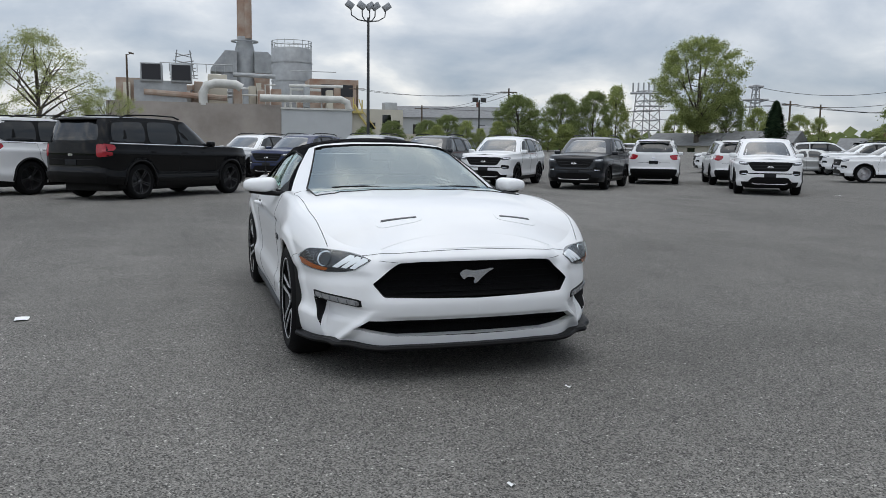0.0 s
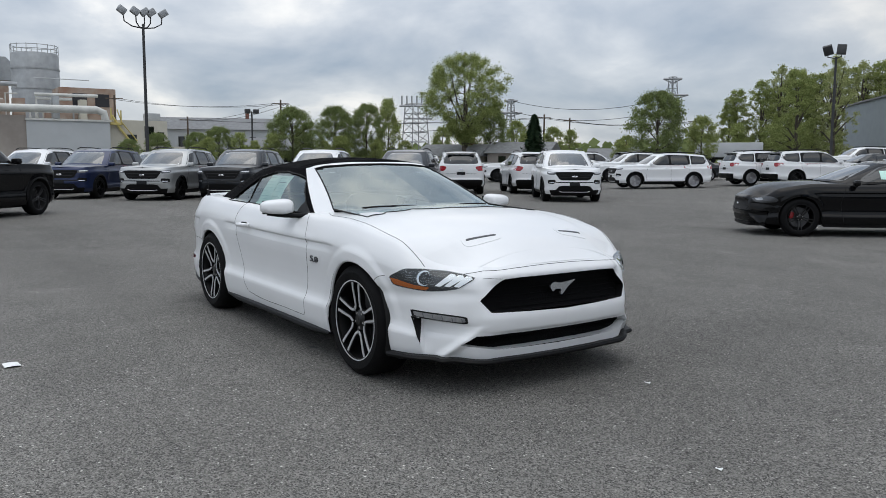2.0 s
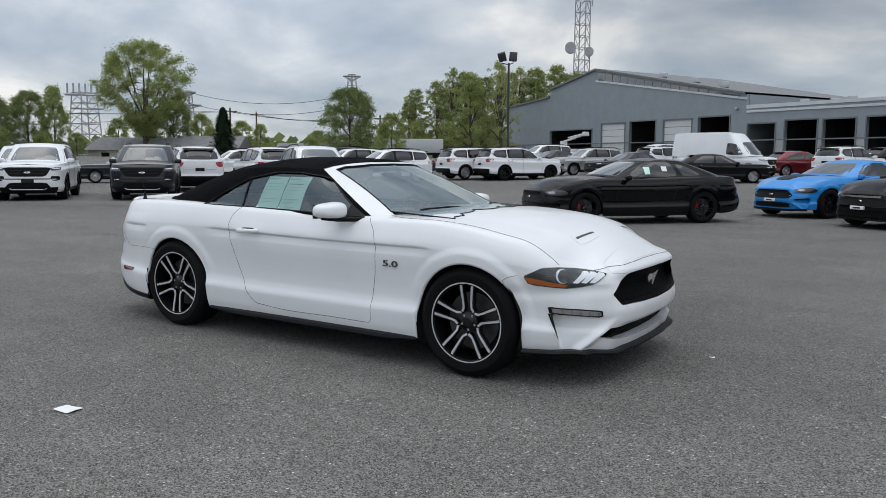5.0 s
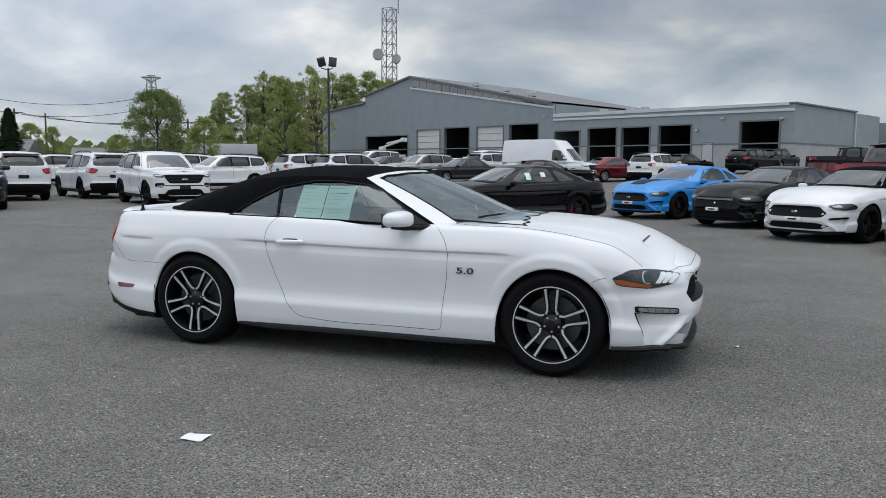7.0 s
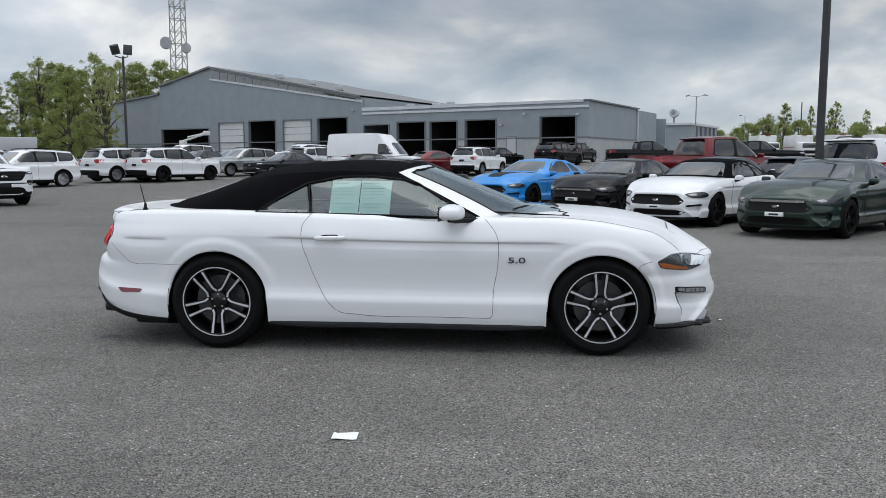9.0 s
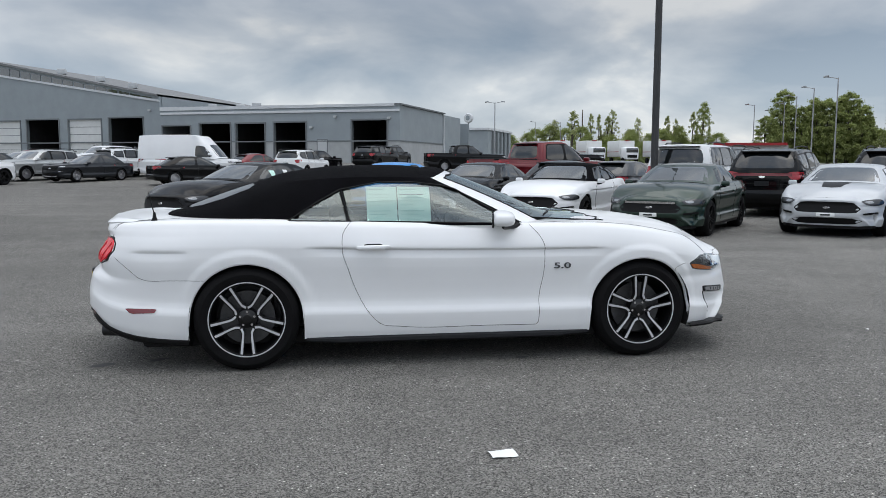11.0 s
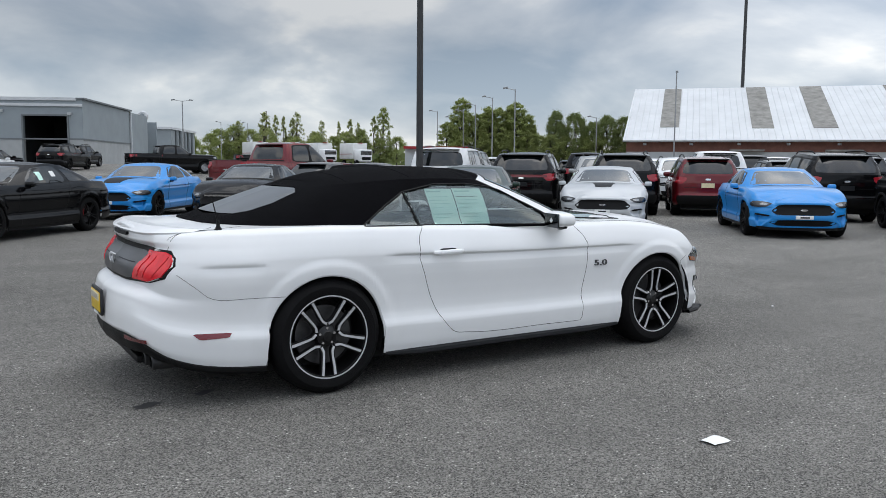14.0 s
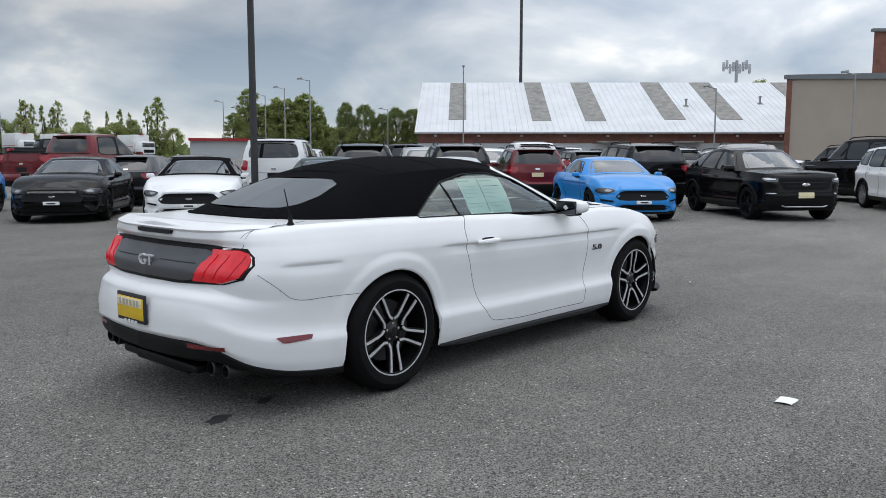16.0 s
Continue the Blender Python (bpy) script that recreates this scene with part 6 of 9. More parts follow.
def asphalt():
    m = bpy.data.materials.new("worn_asphalt")
    m.use_nodes = True
    nt = m.node_tree
    n, L = nt.nodes.new, nt.links.new
    b = nt.nodes["Principled BSDF"]
    b.inputs["Roughness"].default_value = 0.86
    b.inputs["Specular IOR Level"].default_value = 0.28
    co = n("ShaderNodeTexCoord").outputs["Object"]
    def noise_tex(scale, detail=5, rough=0.6, distort=0.0):
        t = n("ShaderNodeTexNoise")
        t.inputs["Scale"].default_value, t.inputs["Detail"].default_value, t.inputs["Roughness"].default_value, t.inputs["Distortion"].default_value = scale, detail, rough, distort
        L(co, t.inputs["Vector"])
        return t.outputs["Fac"]
    def ramp(fac, a, b_, ca, cb):
        r = n("ShaderNodeMapRange")
        r.inputs["From Min"].default_value, r.inputs["From Max"].default_value, r.inputs["To Min"].default_value, r.inputs["To Max"].default_value = a, b_, ca, cb
        L(fac, r.inputs["Value"])
        return r.outputs[0]
    def mul(a, c):
        k = n("ShaderNodeMath"); k.operation = "MULTIPLY"
        L(a, k.inputs[0]); L(c, k.inputs[1])
        return k.outputs[0]
    slow = ramp(noise_tex(0.16, 4, 0.55, 0.6), 0.3, 0.7, 0.80, 1.16)
    mid = ramp(noise_tex(1.3, 6, 0.65), 0.3, 0.7, 0.88, 1.10)
    # long faint tracks where cars pass
    st = n("ShaderNodeMapping"); st.inputs["Scale"].default_value = (0.12, 1.5, 1); st.inputs["Rotation"].default_value = (0, 0, radians(38))
    L(co, st.inputs["Vector"])
    tr = n("ShaderNodeTexNoise"); tr.inputs["Scale"].default_value = 0.8; tr.inputs["Detail"].default_value = 4
    L(st.outputs[0], tr.inputs["Vector"])
    track = ramp(tr.outputs["Fac"], 0.35, 0.65, 0.92, 1.08)
    # stones of the mix: pale and dark chips
    v1 = n("ShaderNodeTexVoronoi"); v1.inputs["Scale"].default_value = 150
    L(co, v1.inputs["Vector"])
    bw = n("ShaderNodeSeparateColor"); L(v1.outputs["Color"], bw.inputs[0])
    chip = ramp(bw.outputs[0], 0.0, 1.0, 0.22, 1.78)
    v2 = n("ShaderNodeTexVoronoi"); v2.inputs["Scale"].default_value = 60
    L(co, v2.inputs["Vector"])
    bw2 = n("ShaderNodeSeparateColor"); L(v2.outputs["Color"], bw2.inputs[0])
    pale = ramp(bw2.outputs[1], 0.86, 0.95, 1.0, 2.7)
    near = ramp(v2.outputs["Distance"], 0.25, 0.42, 1.0, 0.0)
    k = n("ShaderNodeMix"); k.data_type = "FLOAT"
    k.inputs[2].default_value = 1.0
    L(near, k.inputs[0]); L(pale, k.inputs[3])
    f = mul(mul(mul(slow, mid), mul(track, chip)), k.outputs[0])
    # hairline cracks
    cr = n("ShaderNodeTexVoronoi"); cr.feature = "DISTANCE_TO_EDGE"; cr.inputs["Scale"].default_value = 0.17
    wob = n("ShaderNodeTexNoise"); wob.inputs["Scale"].default_value = 1.1; wob.inputs["Detail"].default_value = 6
    L(co, wob.inputs["Vector"])
    add = n("ShaderNodeMix"); add.data_type = "RGBA"; add.blend_type = "LINEAR_LIGHT"; add.inputs["Factor"].default_value = 0.55
    L(co, add.inputs["A"]); L(wob.outputs["Color"], add.inputs["B"])
    L(add.outputs["Result"], cr.inputs["Vector"])
    gap = ramp(cr.outputs["Distance"], 0.0, 0.003, 0.78, 1.0)
    f = mul(f, gap)
    # brightness put into the colour: up to a fifth lighter ahead of the car
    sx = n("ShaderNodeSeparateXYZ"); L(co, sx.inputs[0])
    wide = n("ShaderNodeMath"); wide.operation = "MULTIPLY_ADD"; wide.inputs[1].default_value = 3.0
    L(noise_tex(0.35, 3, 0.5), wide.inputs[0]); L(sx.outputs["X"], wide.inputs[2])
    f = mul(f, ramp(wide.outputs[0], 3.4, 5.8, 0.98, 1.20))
    col = n("ShaderNodeVectorMath"); col.operation = "SCALE"; col.inputs[0].default_value = (0.151, 0.146, 0.135)
    L(f, col.inputs["Scale"])
    L(col.outputs[0], b.inputs["Base Color"])
    bp = n("ShaderNodeBump"); bp.inputs["Strength"].default_value = 0.7; bp.inputs["Distance"].default_value = 0.006
    L(v1.outputs["Distance"], bp.inputs["Height"])
    L(bp.outputs[0], b.inputs["Normal"])
    return m


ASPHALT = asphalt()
xs = np.concatenate([np.linspace(-900, -140, 12), np.linspace(-120, 120, 41), np.linspace(140, 900, 12)])
ys = np.concatenate([np.linspace(-900, -40, 10), np.linspace(-20, 120, 57), np.linspace(140, 900, 12)])
X, Y = np.meshgrid(xs, ys, indexing="ij")
Z = np.vectorize(ground_z)(X, Y)
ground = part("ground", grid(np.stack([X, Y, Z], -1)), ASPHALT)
tagged(ground, "worn grey asphalt lot with fine cracks and pale stones", "ground", kind="structure")

PATCH = material("dark_oil_stain", (0.03, 0.03, 0.031), rough=0.6, vary=0.4, scale=9)


def blot(name, x, y, r, squash, turn, mat, label, seed):
    """A thin uneven spot on the ground."""
    rnd = random.Random(seed)
    n = 18
    pts = []
    for i in range(n):
        a = 2 * math.pi * i / n
        k = r * (0.7 + 0.5 * rnd.random())
        px, py = k * math.cos(a), k * squash * math.sin(a)
        pts.append((x + px * math.cos(turn) - py * math.sin(turn), y + px * math.sin(turn) + py * math.cos(turn), 0.0025))
    ob = part(name, fan(pts), mat)
    return tagged(ob, label, "stain")


blot("oil_stain", -2.33, -0.62, 0.085, 0.6, 0.4, PATCH, "small dark oil stain on the asphalt", 3)
blot("oil_stain", -1.98, -0.52, 0.07, 0.6, 0.9, PATCH, "small dark oil stain on the asphalt", 4)
blot("oil_stain", 0.55, -0.80, 0.05, 0.5, 0.2, PATCH, "small dark oil stain on the asphalt", 8)


def sheet_of_paper(x, y, w, d, turn, label, lift=0.004):
    P = []
    for i in range(7):
        row = []
        for j in range(5):
            u, v = (i / 6 - 0.5) * w, (j / 4 - 0.5) * d
            z = lift + 0.006 * abs(math.sin(3 * u / w + 2 * v / d)) * (0.4 + abs(u / w) * 2)
            row.append((x + u * math.cos(turn) - v * math.sin(turn), y + u * math.sin(turn) + v * math.cos(turn), z))
        P.append(row)
    low = [[(a, b, c - 0.001) for a, b, c in r] for r in P]
    return tagged(part("paper_scrap", join(grid(P, True), grid(low)), PAPER_WHITE), label, "litter")


sheet_of_paper(-0.02, -2.645, 0.125, 0.095, radians(4), "white paper card lying on the asphalt")
sheet_of_paper(2.50, 0.49, 0.035, 0.02, 0.5, "tiny white scrap of paper on the asphalt")
for x, y, a in ((3.61, -0.29, 0.4), (-13.6, 17.4, 1.0), (-6.2, 21.0, 0.1)):
    big = abs(x) > 5
    sheet_of_paper(x, y, 0.16 if big else 0.03, 0.1 if big else 0.02, a, "small pale scrap of litter on the asphalt")


# ---- parked vehicles ----
def spare(car):
    """Leaves only the copies of a pattern vehicle."""
    for o in [*car.children_recursive, car]:
        bpy.data.objects.remove(o, do_unlink=True)


suv, suv_skin = build_vehicle("suv", SUV, WHITE_PAINT, grille_mat=BLACK_PLASTIC)
suv_alloy, _ = build_vehicle("suv", SUV, WHITE_PAINT, face=ALLOY_SILVER)
big_suv, _ = build_vehicle("suv", BIG_SUV, BLACK_PAINT, face=STEEL_DISC)
small_suv, small_skin = build_vehicle("suv", SMALL_SUV, RED_PAINT, face=ALLOY_SILVER)
coupe, coupe_skin = build_vehicle("coupe", COUPE, BLACK_PAINT, caliper=RED_BRAKE, plain=False)
coupe_bar, _ = build_vehicle("coupe", COUPE, GREY_PAINT, front_bar=CHROME, plain=False)
open_car, _ = build_vehicle("convertible", COUPE, WHITE_PAINT, top_mat=FABRIC, plain=False)
for o in open_car.children:
    if o.name.startswith(("cabin", "roof")):
        o.material_slots[0].material = FABRIC
        o["paint"] = 0
        del o["paint"]
crossover, cross_skin = build_vehicle("crossover", CROSS, BLACK_PAINT, plain=False)
pickup, _ = build_vehicle("pickup_truck", PICKUP, RED_PAINT, face=ALLOY_SILVER)
van, _ = build_vehicle("van", VAN, WHITE_PAINT, face=STEEL_DISC)
sedan, _ = build_vehicle("sedan", SEDAN, GREY_PAINT, face=ALLOY_SILVER)

LOT = []


def stand(car, x, y, heading, label, category, colour, group):
    ob = park(car, x, y, heading, label, category, colour, group)
    if car in (coupe, coupe_bar, open_car):
        ob.scale = (1, 1.04, 1)
    ob.location.z = ground_z(x, y) + 0.0
    LOT.append(ob)
    return ob


ROW = "vehicles parked on the lot"
# the row of tall SUVs ahead of the first view
stand(big_suv, -15.45, -2.3, 139, "black full-size SUV with a chrome belt line on asphalt", "SUV", BLACK_PAINT, ROW)
stand(big_suv, -17.4, -4.95, 139, "white full-size SUV beside a black one", "SUV", WHITE_PAINT, ROW)
stand(suv, -29.1, 0.9, -38, "white SUV with black wheels, parked in a row", "SUV", WHITE_PAINT, ROW)
stand(suv, -26.1, 2.6, -38, "navy blue SUV with a black grille, parked in a row", "SUV", NAVY_PAINT, ROW)
stand(suv, -23.75, 4.75, -38, "silver SUV with a black grille, parked in a row", "SUV", SILVER_PAINT, ROW)
stand(suv, -22.7, 7.06, -38, "dark grey SUV parked in a row of SUVs", "SUV", GREY_PAINT, ROW)
stand(suv, -21.55, 9.5, -38, "white SUV with a dark grille, parked in a row", "SUV", WHITE_PAINT, ROW)
stand(suv, -19.2, 11.85, -40, "dark grey SUV parked in a row of SUVs", "SUV", GREY_PAINT, ROW)
stand(suv, -23.1, 16.85, 147, "white SUV with its red tail lamps to the lot", "SUV", WHITE_PAINT, ROW)
stand(suv, -21.8, 19.6, 150, "white SUV with its red tail lamps to the lot", "SUV", WHITE_PAINT, ROW)
stand(suv, -15.9, 16.45, -34, "white SUV with black wheels and roof rails", "SUV", WHITE_PAINT, ROW)
stand(suv_alloy, -22.4, 28.7, -118, "white SUV with silver wheels, seen along its flank", "SUV", WHITE_PAINT, ROW)
stand(suv_alloy, -20.1, 34.8, 61, "white SUV with silver wheels, tail to the lot", "SUV", WHITE_PAINT, ROW)
stand(suv, -17.75, 35.1, 61, "white SUV with dark wheels, tail to the lot", "SUV", WHITE_PAINT, ROW)
for x, y, h, c, w in ((-31.5, 6.2, -38, SILVER_PAINT, "silver"), (-29.6, 9.4, -38, BLACK_PAINT, "black"), (-27.4, 12.2, -38, WHITE_PAINT, "white"), (-33, 20.5, -120, GREY_PAINT, "grey"), (-38, 24.5, 150, WHITE_PAINT, "white"), (-35.6, 30.2, -118, WHITE_PAINT, "white"), (-31.8, 31.5, -118, SILVER_PAINT, "silver"), (-29.6, 34.2, -118, WHITE_PAINT, "white"), (-27.5, 36.6, -118, GREY_PAINT, "grey"), (-36.5, 38, 60, WHITE_PAINT, "white"), (-33.5, 40.2, 60, BLACK_PAINT, "black"), (-40, 33.8, -118, RED_PAINT, "deep red")):
    stand(sedan if c in (SILVER_PAINT, RED_PAINT, GREY_PAINT) and y > 20 else suv, x, y, h, w + " vehicle in a back row of the lot", "car", c, ROW)
# sporty cars
c_black = stand(coupe, -2.5, 11.8, -131, "black two-door coupe with black wheels and a paper in its window", "car", BLACK_PAINT, ROW)
c_blue = stand(coupe, 1.05, 17.0, -123, "bright blue two-door coupe with black wheels", "car", BLUE_PAINT, ROW)
c_bar = stand(coupe_bar, 3.25, 14.6, -125, "black two-door coupe with a chrome grille bar", "car", BLACK_PAINT, ROW)
c_white = stand(open_car, 4.75, 11.75, -126, "white convertible with its black top closed, in a row", "car", WHITE_PAINT, ROW)
c_green = stand(coupe_bar, 6.56, 9.54, -130, "dark green two-door coupe with a chrome grille bar", "car", GREEN_PAINT, ROW)
c_grey = stand(coupe, 9.97, 9.03, -134, "pale grey two-door coupe with a dark bonnet stripe", "car", LIGHT_GREY_PAINT, ROW)
c_blue_lane = stand(coupe, 12.0, 5.85, -131, "bright blue two-door coupe facing the lane", "car", BLUE_PAINT, ROW)
c_cross = stand(crossover, 14.56, 3.47, -132, "black crossover with dark wheels and a yellow plate", "car", BLACK_PAINT, ROW)
# vehicles behind them
stand(suv, 14.2, 12.9, 48, "black SUV with its tail to the lane", "SUV", BLACK_PAINT, ROW)
s_bar = stand(suv, 11.75, 14.35, 48, "black SUV with a light bar across its tail", "SUV", BLACK_PAINT, ROW)
s_red = stand(small_suv, 15.85, 11.3, 46, "deep red small SUV with a yellow plate", "SUV", RED_PAINT, ROW)
stand(suv, 17.3, 8.4, 48, "black SUV with its tail to the lane", "SUV", BLACK_PAINT, ROW)
stand(suv, 19.2, 5.6, -150, "grey-beige tall wagon with roof rails", "SUV", TAN_PAINT, ROW)
stand(big_suv, 22.5, 3.2, 48, "black full-size SUV behind the crossover", "SUV", BLACK_PAINT, ROW)
stand(small_suv, 18.6, 0.9, -145, "white small SUV with silver wheels", "SUV", WHITE_PAINT, ROW)
truck = stand(pickup, 8.0, 24.6, 28, "deep red crew-cab pickup with a black bed cover", "pickup", RED_PAINT, ROW)
truck.scale = (1.13, 1.13, 1.13)
stand(big_suv, 10.8, 17.1, 48, "white full-size SUV with its tail to the lane", "SUV", WHITE_PAINT, ROW)
stand(sedan, 9.7, 20.6, 48, "dark sedan behind the row of coupes", "car", GREY_PAINT, ROW)
stand(sedan, 7.2, 19.2, 48, "dark grey car behind the row of coupes", "car", GREY_PAINT, ROW)
stand(big_suv, 13.2, 20.2, 48, "dark full-size SUV in the second row", "SUV", GREY_PAINT, ROW)
for k, (x, y, c, w) in enumerate(((17.2, 17.2, SILVER_PAINT, "silver"), (20.4, 14.6, WHITE_PAINT, "white"), (23.0, 11.4, BLACK_PAINT, "black"), (25.5, 8.6, WHITE_PAINT, "white"), (28, 5.6, BLACK_PAINT, "black"), (20.0, 21.0, BLACK_PAINT, "black"), (22.8, 18.6, WHITE_PAINT, "white"), (25.4, 15.8, GREY_PAINT, "grey"), (28.2, 13.0, SILVER_PAINT, "silver"), (31, 10.2, WHITE_PAINT, "white"), (18.8, 26.5, WHITE_PAINT, "white"), (23, 25.4, BLACK_PAINT, "black"), (26, 23, WHITE_PAINT, "white"), (29, 20, GREY_PAINT, "grey"), (32, 17, WHITE_PAINT, "white"), (27, 29, WHITE_PAINT, "white"), (31, 26, SILVER_PAINT, "silver"), (35, 23, WHITE_PAINT, "white"))):
    stand((suv, pickup, suv_alloy, small_suv)[k % 4], x, y, 48 if k % 3 else -132, w + " vehicle in a back row of the lot", "car", c, ROW)
# vehicles before the service building
stand(van, -8.1, 41.5, -12, "white high-roof delivery van", "van", WHITE_PAINT, ROW)
stand(sedan, -7.0, 36.2, 26, "black car parked near the service building", "car", BLACK_PAINT, ROW)
stand(sedan, -4.4, 43.3, 42, "deep red sedan parked near the service building", "car", RED_PAINT, ROW)
stand(small_suv, -1.9, 42.6, 66, "white SUV parked near the service building", "SUV", WHITE_PAINT, ROW)
for x, y, h, s, c, w in ((-16.2, 40.8, -125, small_suv, SILVER_PAINT, "silver"), (-20.9, 45.2, -125, sedan, GREY_PAINT, "dark grey"), (-13.3, 39.7, -125, sedan, GREY_PAINT, "dark grey"), (-12.2, 44.2, 60, small_suv, WHITE_PAINT, "white"), (-15.5, 51, -125, suv, WHITE_PAINT, "white"), (-20.5, 52, -125, sedan, RED_PAINT, "dark red"), (-19.5, 47.5, -125, sedan, SILVER_PAINT, "silver"), (-12, 54, 60, suv, BLACK_PAINT, "black"), (-24, 50, -125, suv, WHITE_PAINT, "white"), (-1, 54, 60, sedan, BLACK_PAINT, "black"), (3.5, 57, 60, suv, BLACK_PAINT, "black"), (5.4, 63.5, 62, small_suv, BLACK_PAINT, "black")):
    stand(s, x, y, h, w + " vehicle parked before the service building", "car", c, ROW)
stand(pickup, 9.6, 51.4, 4, "black pickup truck parked beyond the service building", "pickup", BLACK_PAINT, ROW)
stand(pickup, 17.0, 51.5, -8, "black pickup truck parked beyond the service building", "pickup", BLACK_PAINT, ROW)
# what sets single vehicles apart: plates, papers behind the glass, a bonnet stripe, a tail bar
def flat_panel(name, ring, axis, skin, lift, mat, car, label="", flip=False):
    pair = skin.panel(ring, axis, lift, 0.004)
    return part(name, mirror_y(pair) if flip else pair, mat, car, label)


for ob in (c_blue, c_bar, c_white, c_green, c_grey, c_blue_lane):
    br = part("plate_bracket", box(2.24, -0.15, 0.385, 2.30, 0.15, 0.455, 0.006), PAPER_WHITE, ob, "white front plate holder")
    part("plate_mark", box(2.298, -0.08, 0.405, 2.303, 0.08, 0.435), INK, br)
for ob, sides in ((c_black, (True, False)), (c_blue, (True,)), (c_bar, (True,)), (c_grey, (True,)), (c_green, (True,))):
    for flip in sides:
        flat_panel("window_sheet", [(0.0, 1.035), (0.0, 1.185), (-0.13, 1.19), (-0.13, 1.035)], "side", coupe_skin, 0.008, PAPER_GREEN, ob, "pale sheet in the side window", flip)
        flat_panel("window_sheet", [(-0.42, 1.10), (-0.42, 1.20), (-0.54, 1.20), (-0.54, 1.10)], "side", coupe_skin, 0.008, PAPER_WHITE, ob, "white sheet in the side window", flip)
flat_panel("bonnet_stripe", [(1.80, -0.16), (1.84, 0), (1.80, 0.16), (1.15, 0.24), (1.15, -0.24)], "top", coupe_skin, 0.006, GREY_PLASTIC, c_grey, "dark grey bonnet stripe")
flat_panel("bonnet_stripe", [(1.90, -0.20), (1.95, 0), (1.90, 0.20), (1.05, 0.30), (1.05, -0.30)], "top", coupe_skin, 0.006, GREY_PLASTIC, c_blue, "dark grey bonnet stripe")
flat_panel("number_plate", [(-0.17, 0.50), (0.17, 0.50), (0.17, 0.62), (-0.17, 0.62)], "front", cross_skin, 0.02, PLATE_PALE, c_cross, "pale yellow front plate")
flat_panel("number_plate", [(-0.17, 0.80), (0.17, 0.80), (0.17, 0.92), (-0.17, 0.92)], "back", small_skin, 0.02, PLATE_PALE, s_red, "pale yellow rear plate")
flat_panel("tail_bar", [(-0.70, 1.05), (0.70, 1.05), (0.70, 1.12), (-0.70, 1.12)], "back", suv_skin, 0.02, DARK_RED, s_bar, "dark red light bar")
for pattern in (suv, suv_alloy, big_suv, small_suv, coupe, coupe_bar, open_car, crossover, pickup, van, sedan):
    spare(pattern)


# ---- buildings round the lot ----
CLAD = material("blue_grey_cladding", (0.265, 0.30, 0.32), rough=0.6, vary=0.07, scale=0.6)
CLAD_DARK = material("grey_trim", (0.15, 0.165, 0.175), rough=0.6, vary=0.05, scale=0.8)
BLOCK = material("pale_block_wall", (0.38, 0.395, 0.40), rough=0.8, vary=0.10, scale=0.9, bump=0.2, bump_scale=4)
ROLLER = material("white_roller_door", (0.66, 0.67, 0.66), rough=0.5, vary=0.05, scale=1.5)
# the gloom of the unlit bays is put into this near-black colour
BAY_SHADE = material("workshop_inside", (0.018, 0.018, 0.02), rough=0.9, vary=0.4, scale=0.8)
METAL_ROOF = material("white_sheet_roof", (0.60, 0.62, 0.64), rough=0.45, vary=0.10, scale=0.35)
OLD_ROOF = material("weathered_roof_strip", (0.22, 0.215, 0.20), rough=0.7, vary=0.35, scale=1.2)
BRICK = material("red_brown_brick", (0.17, 0.075, 0.055), rough=0.85, vary=0.25, scale=1.5, bump=0.3, bump_scale=8)
TAN_WALL = material("tan_render", (0.36, 0.31, 0.26), rough=0.85, vary=0.06, scale=0.4)
BROWN_WALL = material("stained_brown_wall", (0.40, 0.36, 0.325), rough=0.9, second=(0.26, 0.23, 0.205), scale=0.25, bump=0.3, bump_scale=3)
PALE_WALL = material("pale_grey_wall", (0.48, 0.50, 0.51), rough=0.8, vary=0.06, scale=0.3)
CREAM_WALL = material("cream_wall", (0.55, 0.52, 0.44), rough=0.8, vary=0.08, scale=0.4)
PLANT_WHITE = material("painted_pipe", (0.58, 0.58, 0.55), rough=0.5, vary=0.15, scale=0.8)
PLANT_GREY = material("plant_grey_steel", (0.36, 0.375, 0.385), rough=0.55, metal=0.2, vary=0.2, scale=0.6)
RUST = material("rusty_steel", (0.30, 0.18, 0.125), rough=0.8, second=(0.44, 0.38, 0.32), scale=0.45)
POLE_DARK = material("dark_bronze_pole", (0.035, 0.036, 0.038), rough=0.55, vary=0.15, scale=3)
POLE_GREY = material("galvanised_pole", (0.32, 0.33, 0.34), rough=0.5, metal=0.4, vary=0.12, scale=2)
WOOD_POLE = material("old_timber_pole", (0.10, 0.075, 0.055), rough=0.9, vary=0.3, scale=3)
SHINGLE = material("grey_shingles", (0.20, 0.205, 0.21), rough=0.9, vary=0.2, scale=2.0)
YELLOW = material("faded_yellow_paint", (0.55, 0.45, 0.16), rough=0.6, vary=0.1, scale=2)
WIRE = material("black_wire", (0.02, 0.02, 0.022), rough=0.7)


def thing(name, label, category, kind=""):
    ob = empty(name)
    return tagged(ob, label, category, kind=kind)


def slab(pts, z0, z1):
    """A solid on a ground outline from z0 to z1; z1 may be a list, one height a corner."""
    n = len(pts)
    tops = z1 if hasattr(z1, "__len__") else [z1] * n
    v = [(x, y, z0) for x, y in pts] + [(x, y, t) for (x, y), t in zip(pts, tops)]
    f = [tuple(range(n))[::-1], tuple(range(n, 2 * n))] + [(i, (i + 1) % n, (i + 1) % n + n, i + n) for i in range(n)]
    return v, f


